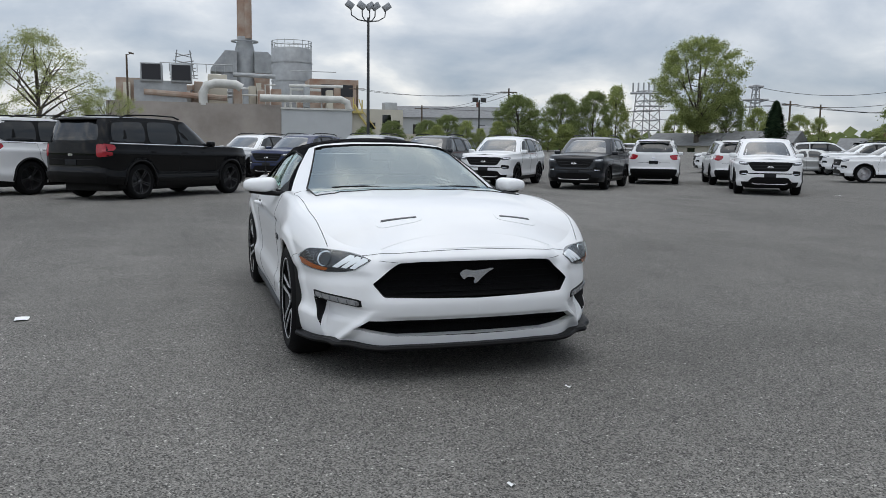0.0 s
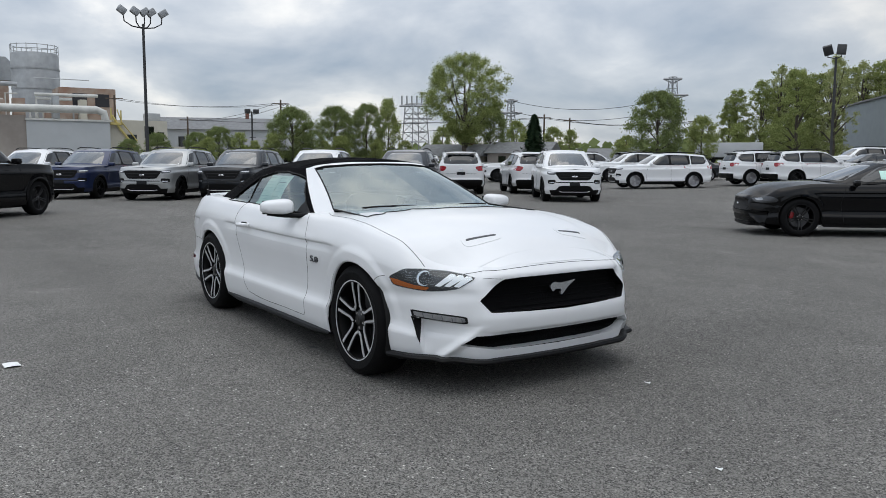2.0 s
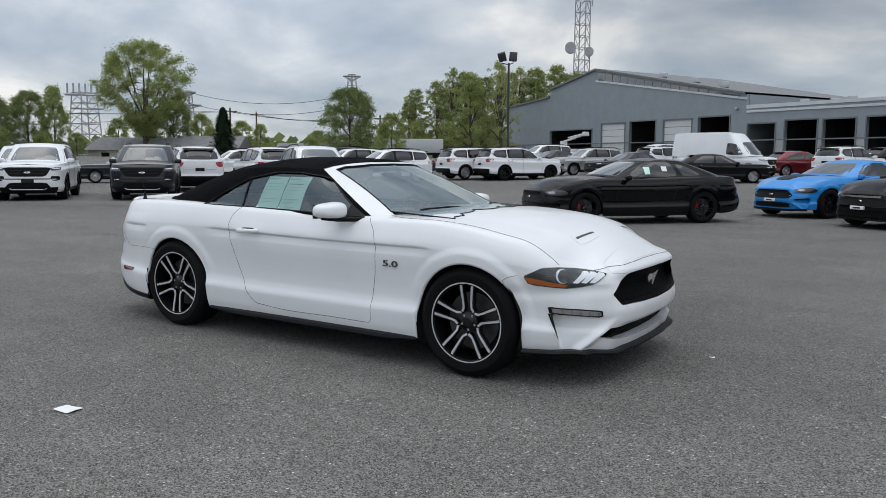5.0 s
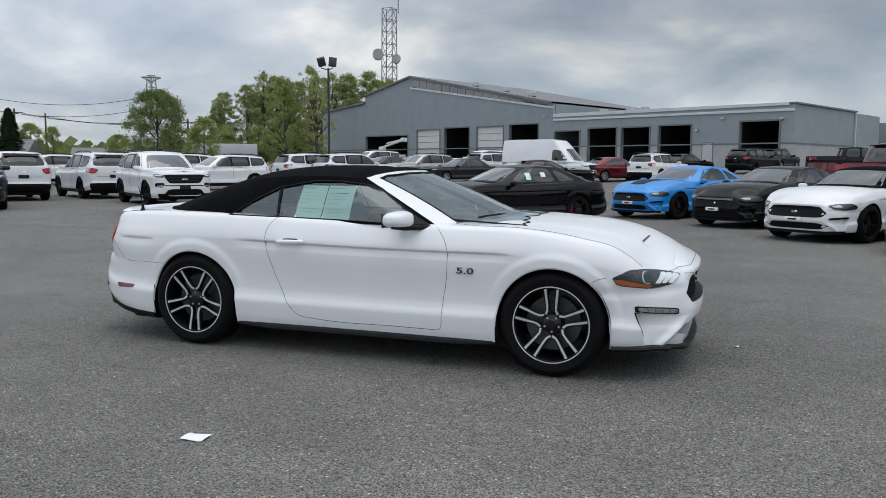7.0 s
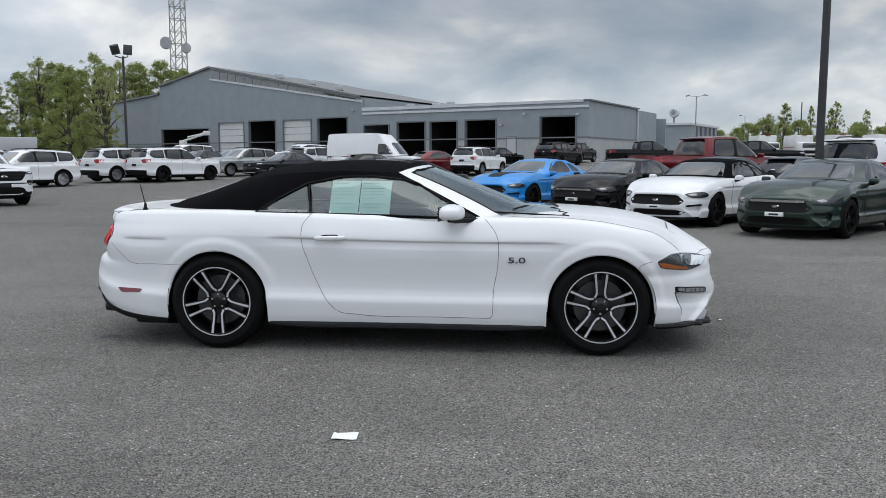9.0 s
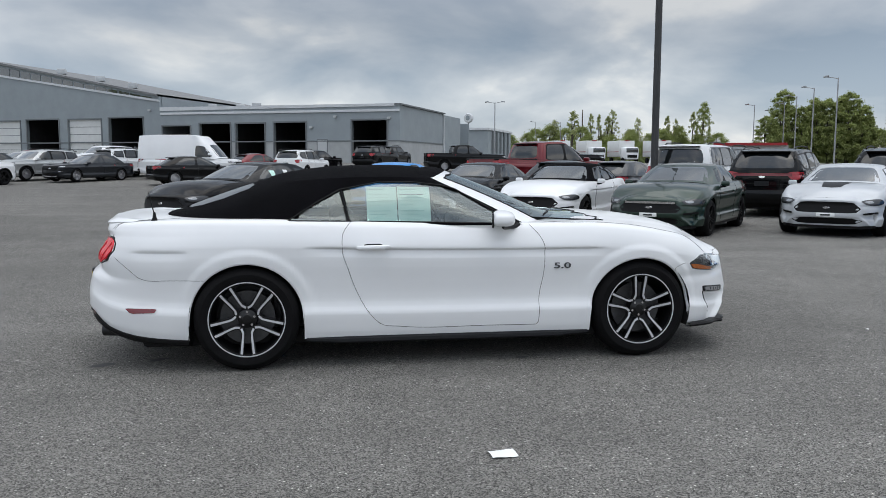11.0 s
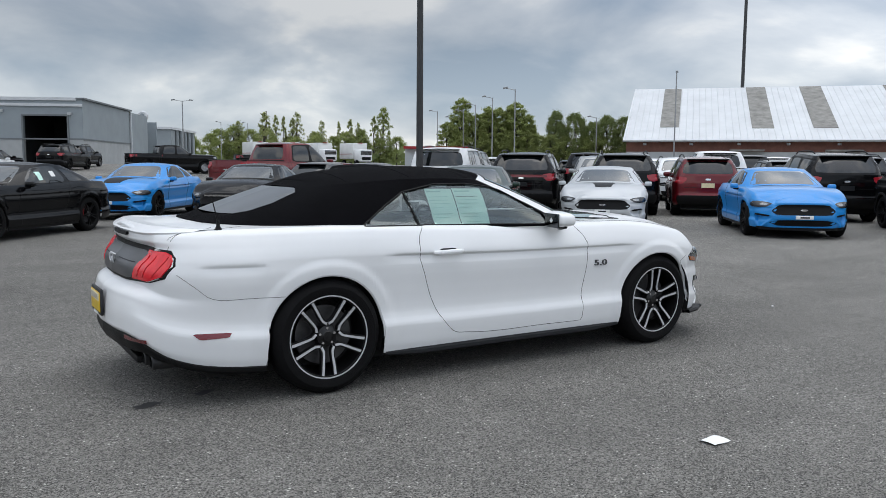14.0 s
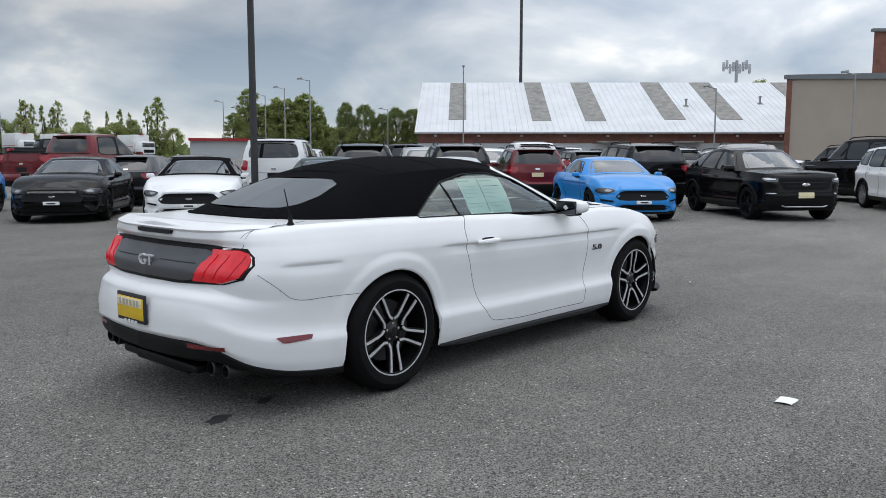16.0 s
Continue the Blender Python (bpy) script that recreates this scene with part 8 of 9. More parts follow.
def lattice(name, label, x, y, z0, h, w0, w1, bays, mat, r):
    """A lattice mast of four legs with cross braces."""
    p = thing(name, label, "tower")
    for sx in (-1, 1):
        for sy in (-1, 1):
            part("leg", tube([(x + sx * w0, y + sy * w0, z0), (x + sx * w1, y + sy * w1, z0 + h)], r, 5), mat, p)
    for k in range(bays):
        a, c = k / bays, (k + 1) / bays
        wa, wc = w0 + (w1 - w0) * a, w0 + (w1 - w0) * c
        za, zc = z0 + h * a, z0 + h * c
        bars = []
        for s in (-1, 1):
            bars += [tube([(x - wa, y + s * wa, za), (x + wc, y + s * wc, zc)], r * 0.6, 4), tube([(x + s * wa, y + wa, za), (x + s * wc, y - wc, zc)], r * 0.6, 4), tube([(x - wc, y + s * wc, zc), (x + wc, y + s * wc, zc)], r * 0.6, 4), tube([(x + s * wc, y - wc, zc), (x + s * wc, y + wc, zc)], r * 0.6, 4)]
        for bar in bars:
            part("brace", bar, mat, p)
    return p


tower = lattice("radio_tower", "grey lattice radio tower with two drum dishes", -75, 167.5, 0, 37, 1.45, 1.25, 14, POLE_GREY, 0.13)
for dx, z, r in ((-2.4, 26.6, 1.25), (2.2, 25.4, 1.0)):
    part("dish", moved(lathe([(0.0001, -0.9), (r, -0.9), (r, 0.9), (r * 0.7, 1.2), (0.0001, 1.3)], 24, "y"), Matrix.Translation((-75 + dx, 166.5, z)) @ Matrix.Rotation(radians(25), 4, "Z")), PLANT_GREY, tower)
part("whip", tube([(-73.4, 169, 36), (-73.4, 169, 40)], 0.15, 5), POLE_GREY, tower)


def pylon(x, y, h, turn):
    p = lattice("power_pylon", "distant steel power pylon with cross arms", x, y, 0, h, h * 0.09, h * 0.028, 8, POLE_GREY, 0.13)
    d = Vector((math.cos(turn), math.sin(turn), 0))
    c = Vector((x, y, 0))
    for k, w in ((0.80, 0.34), (0.98, 0.20)):
        zz = h * k
        part("cross_arm", join(tube([c + Vector((0, 0, zz)) - d * h * w * 0.5, c + Vector((0, 0, zz)) + d * h * w * 0.5], 0.28, 5), tube([c + Vector((0, 0, zz - h * 0.05)), c + Vector((0, 0, zz)) + d * h * w * 0.5], 0.18, 5), tube([c + Vector((0, 0, zz - h * 0.05)), c + Vector((0, 0, zz)) - d * h * w * 0.5], 0.18, 5)), POLE_GREY, p)
    return p


pylon(-143.2, 168.3, 24.2, radians(42))
pylon(-180, 142.3, 19.4, radians(52))
# substation frame
sub = lattice("substation_frame", "steel substation gantry with rows of insulators", -105, 65.6, 0, 10.5, 1.8, 1.2, 7, PLANT_GREY, 0.10)
for k in range(9):
    d = Vector((0.55, 0.83, 0))
    q = Vector((-105, 65.6, 10.2)) + d * (-2.2 + 0.8 * k)
    part("insulator", tube([q, q + Vector((0, 0, 1.6))], 0.14, 5), PLANT_GREY, sub)
part("beam", tube([Vector((-105, 65.6, 10.2)) - Vector((0.55, 0.83, 0)) * 2.6, Vector((-105, 65.6, 10.2)) + Vector((0.55, 0.83, 0)) * 5.0], 0.2, 6), PLANT_GREY, sub)
part("beam", tube([Vector((-105, 65.6, 8.2)) - Vector((0.55, 0.83, 0)) * 1.8, Vector((-105, 65.6, 8.2)) + Vector((0.55, 0.83, 0)) * 2.6], 0.16, 6), PLANT_GREY, sub)
# timber poles and wires
POLES = [(-115, 22, 10.5), (-96, 39, 9.4), (-118, 33, 8.0), (-88, 78, 8.5), (-70, 88, 7.5), (-100, 92, 9)]
for x, y, h in POLES:
    p = thing("utility_pole", "old timber utility pole with a cross arm", "utility pole")
    part("pole", tube([(x, y, 0), (x, y, h)], [0.17, 0.12], 8), WOOD_POLE, p)
    part("cross_arm", tube([(x - 0.3, y - 1.1, h - 0.5), (x + 0.3, y + 1.1, h - 0.5)], 0.08, 5), WOOD_POLE, p)
for (xa, ya, ha), (xb, yb, hb) in zip(POLES, POLES[1:]):
    for off in (-0.9, 0.9):
        pts = []
        for t in np.linspace(0, 1, 12):
            pts.append((xa + (xb - xa) * t, ya + (yb - ya) * t + off, ha + (hb - ha) * t - 0.5 - 3 * t * (1 - t)))
        tagged(part("overhead_wire", tube(pts, 0.025, 4), WIRE), "thin black overhead wire between poles", "wire")
for z, xa, ya, xb, yb in ((19, -143.2, 168.3, -180, 142.3), (16, -143.2, 168.3, -180, 142.3), (13, -180, 142.3, -260, 90)):
    pts = [(xa + (xb - xa) * t, ya + (yb - ya) * t, z - 12 * t * (1 - t)) for t in np.linspace(0, 1, 14)]
    tagged(part("overhead_wire", tube(pts, 0.06, 4), WIRE), "thin black overhead power wire", "wire")


# ---- the factory ----
def build_factory():
    f = thing("factory", "old factory with pipes, a tall stack and a steel tank", "factory")
    x = -113.0
    part("brown_wall", box(x - 12, -13, 0, x, 10.5, 7.2), BROWN_WALL, f, smooth=False)
    part("pale_wall", box(x - 8, 10.5, 0, x + 0.4, 20.8, 6.6), PALE_WALL, f, smooth=False)
    part("wall_cap", box(x - 8.2, 10.4, 6.6, x + 0.6, 21.0, 6.85), PLANT_WHITE, f, smooth=False)
    part("cream_block", box(x - 10, 20.8, 0, x - 1, 28.9, 7.0), CREAM_WALL, f, smooth=False)
    part("cream_low_block", box(x - 8, 28.9, 0, x - 2, 33, 3.4), CREAM_WALL, f, smooth=False)
    for y0, z0, y1, z1 in ((25.7, 4.6, 27.0, 7.0 - 0.8), (23.2, 4.0, 24.6, 5.0), (27.4, 3.6, 28.4, 5.4)):
        part("window", box(x - 1.05, y0, z0, x - 0.94, y1, z1), GLASS_DARK, f, smooth=False)
    part("yellow_stair", join(tube([(x - 0.6, 21.3, 7.6), (x - 0.6, 22.3, 5.8), (x - 0.6, 24.2, 3.2)], 0.18, 5), tube([(x - 0.6, 22.0, 8.4), (x - 0.6, 22.6, 6.6), (x - 0.6, 24.6, 4.1)], 0.08, 4), box(x - 1.0, 21.0, 6.3, x - 0.3, 22.6, 6.6), tube([(x - 0.6, 21.2, 8.6), (x - 0.6, 21.2, 6.5)], 0.1, 4), tube([(x - 0.6, 22.5, 8.3), (x - 0.6, 22.5, 6.5)], 0.1, 4)), YELLOW, f)
    part("roof_cooler", box(x - 5, 26.5, 7.0, x - 3, 28.5, 8.2, 0.1), PLANT_GREY, f)
    # stack
    sx, sy = -143.5, 7.3
    part("stack_base", moved(lathe([(1.85, 0), (1.85, 17.5), (1.35, 19.6), (1.3, 20.4)], 28, "z"), Matrix.Translation((sx, sy, 0))), PLANT_GREY, f)
    stack = part("stack", moved(lathe([(1.3, 20.2), (1.22, 30), (1.1, 44)], 28, "z"), Matrix.Translation((sx, sy, 0))), RUST, f, "rust-streaked tall stack")
    part("flue", moved(lathe([(0.62, 20), (0.62, 38)], 16, "z"), Matrix.Translation((sx + 1.2, sy + 0.6, 0))), RUST, stack)
    part("stack_ring", moved(lathe([(1.9, 19.5), (2.4, 19.5), (2.4, 19.7), (1.9, 19.7)], 24, "z", closed=True), Matrix.Translation((sx, sy, 0))), PLANT_GREY, stack)
    # hoods either side of the stack
    for s, w in ((-1, 4.4), (1, 5.2)):
        y0, y1 = sy + s * 1.5, sy + s * (1.5 + w)
        ring = [(y0, 15.6), (y0, 17.7), (y0 + s * w * 0.45, 17.7), (y1, 14.6), (y1, 14.0), (y0, 14.0)]
        n = len(ring)
        v = [(sx + 2.5, a, c) for a, c in ring] + [(sx - 2.5, a, c) for a, c in ring]
        fc = [tuple(range(n)), tuple(range(2 * n - 1, n - 1, -1))] + [(i, i + n, (i + 1) % n + n, (i + 1) % n) for i in range(n)]
        part("hood", (v, fc), PLANT_GREY, f, smooth=False)
        part("hood_shaft", box(sx - 2, min(y0, y0 + s * 2.6), 7, sx + 2.2, max(y0, y0 + s * 2.6), 14.2), RUST if s > 0 else PLANT_GREY, f, smooth=False)
    # tank with a railing
    tx, ty = -132.5, 14.3
    tank = part("tank", moved(lathe([(3.35, 7), (3.35, 17.2), (3.2, 17.45), (0.0001, 17.9)], 36, "z"), Matrix.Translation((tx, ty, 0))), PLANT_GREY, f, "grey steel tank with a railing")
    for k in range(3):
        part("tank_band", moved(lathe([(3.36, 9 + 3 * k), (3.42, 9 + 3 * k), (3.42, 9.2 + 3 * k), (3.36, 9.2 + 3 * k)], 36, "z", closed=True), Matrix.Translation((tx, ty, 0))), PLANT_GREY, tank)
    part("railing", join(*[moved(tube([(3.3 * math.cos(a), 3.3 * math.sin(a), zz) for a in np.linspace(0, 2 * math.pi, 24, endpoint=False)], 0.05, 4, closed=True), Matrix.Translation((tx, ty, 0))) for zz in (18.0, 18.6)], *[tube([(tx + 3.3 * math.cos(a), ty + 3.3 * math.sin(a), 17.3), (tx + 3.3 * math.cos(a), ty + 3.3 * math.sin(a), 18.7)], 0.05, 4) for a in np.linspace(0, 2 * math.pi, 14, endpoint=False)]), PLANT_GREY, tank)
    for k in range(4):
        part("tank_leg", box(tx - 2.6 + 1.7 * k, ty - 2.6 + (k % 2) * 5, 6.8, tx - 2.2 + 1.7 * k, ty - 2.2 + (k % 2) * 5, 9), PLANT_GREY, tank)
    # roof plant: pipes, boxes, coolers
    part("main_pipe", tube([(x + 0.2, 7.5, 8.1), (x + 0.2, 19.2, 8.2), (x + 0.2, 20.1, 7.8), (x + 0.2, 20.3, 6.8)], 0.52, 12), PLANT_WHITE, f)
    part("bend_pipe", tube([(x - 0.5, -0.3, 6.9), (x - 0.5, -0.3, 8.6), (x - 0.5, 0.2, 9.6), (x - 0.5, 1.4, 10.0), (x - 0.5, 4.2, 9.9), (x - 0.5, 5.0, 9.4)], 0.62, 12), PLANT_WHITE, f)
    part("long_pipe", tube([(x - 2, -8.2, 8.6), (x - 2, 3.0, 8.0)], 0.42, 10), RUST, f)
    part("high_pipe", tube([(x - 3, 4.0, 11.5), (x - 3, 10.0, 11.4)], 0.32, 10), PLANT_GREY, f)
    part("slim_pipe", tube([(x - 3, 12, 10.2), (x - 3, 20, 10.3)], 0.22, 8), PLANT_WHITE, f)
    rnd = random.Random(5)
    for k in range(34):
        y = -12 + rnd.random() * 31
        h = 0.8 + rnd.random() * 2.6
        w = 0.5 + rnd.random() * 1.3
        d = -2 - rnd.random() * 9
        part("roof_unit", box(x + d - 1, y, 7.0, x + d + 0.8, y + w, 7.2 + h, 0.06), rnd.choice((PLANT_WHITE, PLANT_GREY, RUST, CREAM_WALL)), f)
    for k in range(16):
        y = -6 + rnd.random() * 24
        x0 = x - 2 - rnd.random() * 6
        zz = 7.4 + rnd.random() * 3.2
        part("small_pipe", tube([(x0, y, 7.0), (x0, y, zz), (x0, y + 1.5 + rnd.random() * 3, zz)], 0.10 + 0.12 * rnd.random(), 6), rnd.choice((PLANT_WHITE, PLANT_GREY)), f)
    part("brown_house", box(x - 9, -12, 7, x - 4, -6.5, 10.6), RUST, f, smooth=False)
    part("grey_house", box(x - 7, -9.5, 7, x - 2, -2.5, 10.2), PLANT_GREY, f, smooth=False)
    for y in (-8.6, -4.6):
        part("cooler", box(x - 4.6, y, 10.0, x - 1.6, y + 2.9, 12.6, 0.1), PLANT_GREY, f)
        part("cooler_louvre", box(x - 1.62, y + 0.2, 10.3, x - 1.5, y + 2.7, 12.4), INK, f)
    part("brick_house", box(x - 12, 15.5, 7, x - 6, 23, 11.6), RUST, f, "brown brick roof house", smooth=False)
    for y in (17.2, 20.2):
        part("dark_window", box(x - 5.98, y, 9.0, x - 5.9, y + 1.9, 10.8), INK, f, smooth=False)
    part("box_house", box(x - 9, 0.5, 7, x - 5, 3.2, 11.6, 0.1), CREAM_WALL, f)
    part("walkway", join(*[tube([(x - 3, -6 + 0.0, 12.8), (x - 3, 4.0, 12.8)], 0.06, 4), tube([(x - 3, 12.0, 12.4), (x - 3, 19.0, 12.4)], 0.06, 4)], *[tube([(x - 3, y, 11.6), (x - 3, y, 12.8)], 0.05, 4) for y in np.linspace(-6, 4, 9)]), PLANT_GREY, f)
    part("roof_mast", lattice_bars(x - 20, -3, 12, 16.5), POLE_GREY, f)
    return f


def lattice_bars(x, y, z0, z1):
    out = []
    for k in range(4):
        z = z0 + (z1 - z0) * k / 4
        out += [tube([(x, y - 2.2 + 0.3 * k, z), (x, y + 2.2 - 0.3 * k, z + 0.6)], 0.08, 4), tube([(x, y + 2.2 - 0.3 * k, z), (x, y - 2.2 + 0.3 * k, z + 0.6)], 0.08, 4)]
    out += [tube([(x, y + s * 1.6, z0), (x, y + s * 1.0, z1)], 0.09, 4) for s in (-1, 1)]
    return join(*out)


build_factory()


def house(x, y, w, d, h, roof, turn, wall_mat, label):
    b = thing("house", label, "house")
    m = Matrix.Translation((x, y, 0)) @ Matrix.Rotation(turn, 4, "Z")
    part("wall", moved(box(-w / 2, -d / 2, 0, w / 2, d / 2, h), m), wall_mat, b, smooth=False)
    v = [(-w / 2 - 0.4, -d / 2 - 0.5, h - 0.15), (w / 2 + 0.4, -d / 2 - 0.5, h - 0.15), (w / 2 + 0.4, d / 2 + 0.5, h - 0.15), (-w / 2 - 0.4, d / 2 + 0.5, h - 0.15), (-w / 2 - 0.4, 0, h + roof), (w / 2 + 0.4, 0, h + roof)]
    part("roof", moved((v, [(0, 1, 5, 4), (2, 3, 4, 5), (0, 4, 3), (1, 2, 5), (3, 2, 1, 0)]), m), SHINGLE, b, smooth=False)
    for k in (-0.25, 0.25):
        win = part("window", moved(box(k * w - 0.5, -d / 2 - 0.06, h * 0.45, k * w + 0.5, -d / 2 + 0.02, h * 0.8), m), GLASS_DARK, b, smooth=False)
    part("chimney", moved(box(w * 0.2, -0.3, h, w * 0.2 + 0.6, 0.3, h + roof + 0.8), m), BRICK, b, smooth=False)
    return b


house(-85, 60, 9, 8, 2.2, 1.5, radians(30), CREAM_WALL, "small house with a grey shingle roof by the trees")
house(-72, 76.5, 6, 6, 1.7, 1.5, radians(35), BRICK, "brick house with a steep grey roof")
house(-97, 36, 15, 8, 2.6, 1.8, radians(70), PALE_WALL, "long low shed with a grey roof")
house(-128, 41, 22, 12, 6.5, 2.0, radians(70), PALE_WALL, "grey hall with small vents on its roof")
house(-78, 66, 8, 7, 2.6, 1.4, radians(35), BROWN_WALL, "low brown shed with a flat-pitched roof")
# pale trailers by the wood
for x, y, t in ((-50.9, 72.8, 34),):
    b = thing("trailer", "long pale trailer parked by the wood", "trailer")
    z = ground_z(x, y)
    m = Matrix.Translation((x, y, z)) @ Matrix.Rotation(radians(t), 4, "Z") @ Matrix.Scale(0.64, 4)
    part("box", moved(box(-5.5, -1.25, 1.0, 5.5, 1.25, 3.5, 0.12), m), PALE_WALL, b)
    part("chassis", moved(box(-5.0, -1.0, 0.6, 5.0, 1.0, 1.0), m), BLACK_PLASTIC, b)
    for k in (-3.6, -2.6, 4.0):
        for s in (-1.0, 1.0):
            part("wheel", moved(lathe([(0.0001, -0.14), (0.48, -0.14), (0.5, 0), (0.48, 0.14), (0.0001, 0.14)], 18, "y"), m @ Matrix.Translation((k, s, 0.5))), RUBBER, b)
# white box trucks in the far row
for k, (x, y) in enumerate(((28.3, 89.6), (32.0, 88.7), (35.8, 87.8), (39.8, 86.2))):
    b = thing("box_truck", "white box truck parked in a far row", "truck")
    z = ground_z(x, y)
    m = Matrix.Translation((x, y, z)) @ Matrix.Rotation(radians(-88), 4, "Z") @ Matrix.Scale(0.88, 4)
    part("cargo_box", moved(box(-3.4, -1.15, 0.9, 0.8, 1.15, 3.1, 0.08), m), ROLLER, b)
    cab = part("cab", moved(box(0.8, -1.0, 0.5, 2.7, 1.0, 2.2, 0.25), m), WHITE_PAINT, b)
    part("windscreen", moved(box(2.45, -0.85, 1.45, 2.73, 0.85, 2.05, 0.05), m), SCREEN_DARK, b)
    part("roof_lamp", moved(box(0.72, -0.3, 3.06, 0.9, 0.3, 3.15), m), TAIL_DEEP, b)
    part("side_stripe", moved(box(-3.3, -1.165, 1.55, 0.7, 1.165, 1.62), m), RED_BRAKE, b)
    part("grille", moved(box(2.66, -0.7, 0.75, 2.72, 0.7, 1.15, 0.02), m), BLACK_PLASTIC, b)
    for kx in (-2.3, 1.8):
        for s in (-0.95, 0.95):
            part("wheel", moved(lathe([(0.0001, -0.12), (0.38, -0.12), (0.4, 0), (0.38, 0.12), (0.0001, 0.12)], 16, "y"), m @ Matrix.Translation((kx, s, 0.4))), RUBBER, b)
# red highway sign structure and low buildings far off
b = thing("filling_station", "low far building with a red fascia", "building")
part("fascia", slab([(50, 93), (52, 96), (60, 92), (58, 89)], 3.6, 3.95), RED_BRAKE, b, smooth=False)
part("hall", slab([(50.5, 93.5), (52, 96), (60, 92), (58.5, 89.5)], 0.5, 3.6), PALE_WALL, b, smooth=False)


# ---- trees ----
def foliage(name, dark, light):
    m = bpy.data.materials.new(name)
    m.use_nodes = True
    nt = m.node_tree
    n, L = nt.nodes.new, nt.links.new
    nt.nodes.clear()
    out, half, front, through_leaf = n("ShaderNodeOutputMaterial"), n("ShaderNodeMixShader"), n("ShaderNodeBsdfDiffuse"), n("ShaderNodeBsdfTranslucent")
    half.inputs[0].default_value = 0.45
    geo = n("ShaderNodeNewGeometry")
    mix = n("ShaderNodeMix"); mix.data_type = "RGBA"
    mix.inputs["A"].default_value, mix.inputs["B"].default_value = (*dark, 1), (*light, 1)
    L(geo.outputs["Random Per Island"], mix.inputs["Factor"])
    L(mix.outputs["Result"], front.inputs["Color"]); L(mix.outputs["Result"], through_leaf.inputs["Color"])
    L(front.outputs[0], half.inputs[1]); L(through_leaf.outputs[0], half.inputs[2]); L(half.outputs[0], out.inputs[0])
    return m


LEAF_SPRING = foliage("spring_leaves", (0.22, 0.265, 0.095), (0.42, 0.465, 0.19))
LEAF_GREEN = foliage("green_leaves", (0.145, 0.19, 0.075), (0.31, 0.36, 0.155))
LEAF_DARK = foliage("conifer_needles", (0.03, 0.055, 0.035), (0.07, 0.11, 0.06))
LEAF_YOUNG = foliage("young_pale_leaves", (0.28, 0.31, 0.13), (0.50, 0.53, 0.26))
BARK = material("grey_brown_bark", (0.085, 0.072, 0.058), rough=0.9, vary=0.3, scale=2, bump=0.5, bump_scale=12)

# half width of a crown along its height, as shares of the height and of the greatest half width
CROWNS = {
    "round": ([0.10, 0.2, 0.35, 0.55, 0.75, 0.9, 1.0], [0.45, 0.80, 1.0, 0.98, 0.78, 0.46, 0.08]),
    "vase": ([0.20, 0.32, 0.45, 0.62, 0.78, 0.91, 1.0], [0.10, 0.42, 0.80, 1.0, 0.88, 0.58, 0.10]),
    "slender": ([0.04, 0.2, 0.4, 0.6, 0.8, 0.93, 1.0], [0.55, 0.92, 1.0, 0.9, 0.66, 0.38, 0.08]),
    "thin": ([0.15, 0.3, 0.5, 0.7, 0.9, 1.0], [0.5, 0.9, 1.0, 0.7, 0.35, 0.05]),
}


def leaf_cloud(gen, centres, radii, count, size):
    """Many small folded leaves, gathered in clumps."""
    share = radii ** 2 / np.sum(radii ** 2)
    pick = gen.choice(len(centres), count, p=share)
    d = gen.normal(size=(count, 3))
    d /= np.linalg.norm(d, axis=1, keepdims=True)
    r = radii[pick] * np.minimum(np.abs(gen.normal(0.55, 0.32, count)), 1.3)
    p = centres[pick] + d * r[:, None] * np.array([1, 1, 0.8])
    s = size * gen.uniform(0.5, 1.35, count)[:, None]
    a = gen.normal(size=(count, 3)) * np.array([1, 1, 0.7])
    a /= np.linalg.norm(a, axis=1, keepdims=True)
    b = np.cross(a, gen.normal(size=(count, 3)))
    b /= np.linalg.norm(b, axis=1, keepdims=True)
    c = np.cross(a, b) * s * 0.25
    a, b = a * s, b * s * 0.62
    verts = np.stack([p - a, p + b + c, p + a, p - b + c], 1).reshape(-1, 3)
    faces = np.arange(4 * count).reshape(-1, 4)
    return [tuple(v) for v in verts.tolist()], [tuple(f) for f in faces.tolist()]


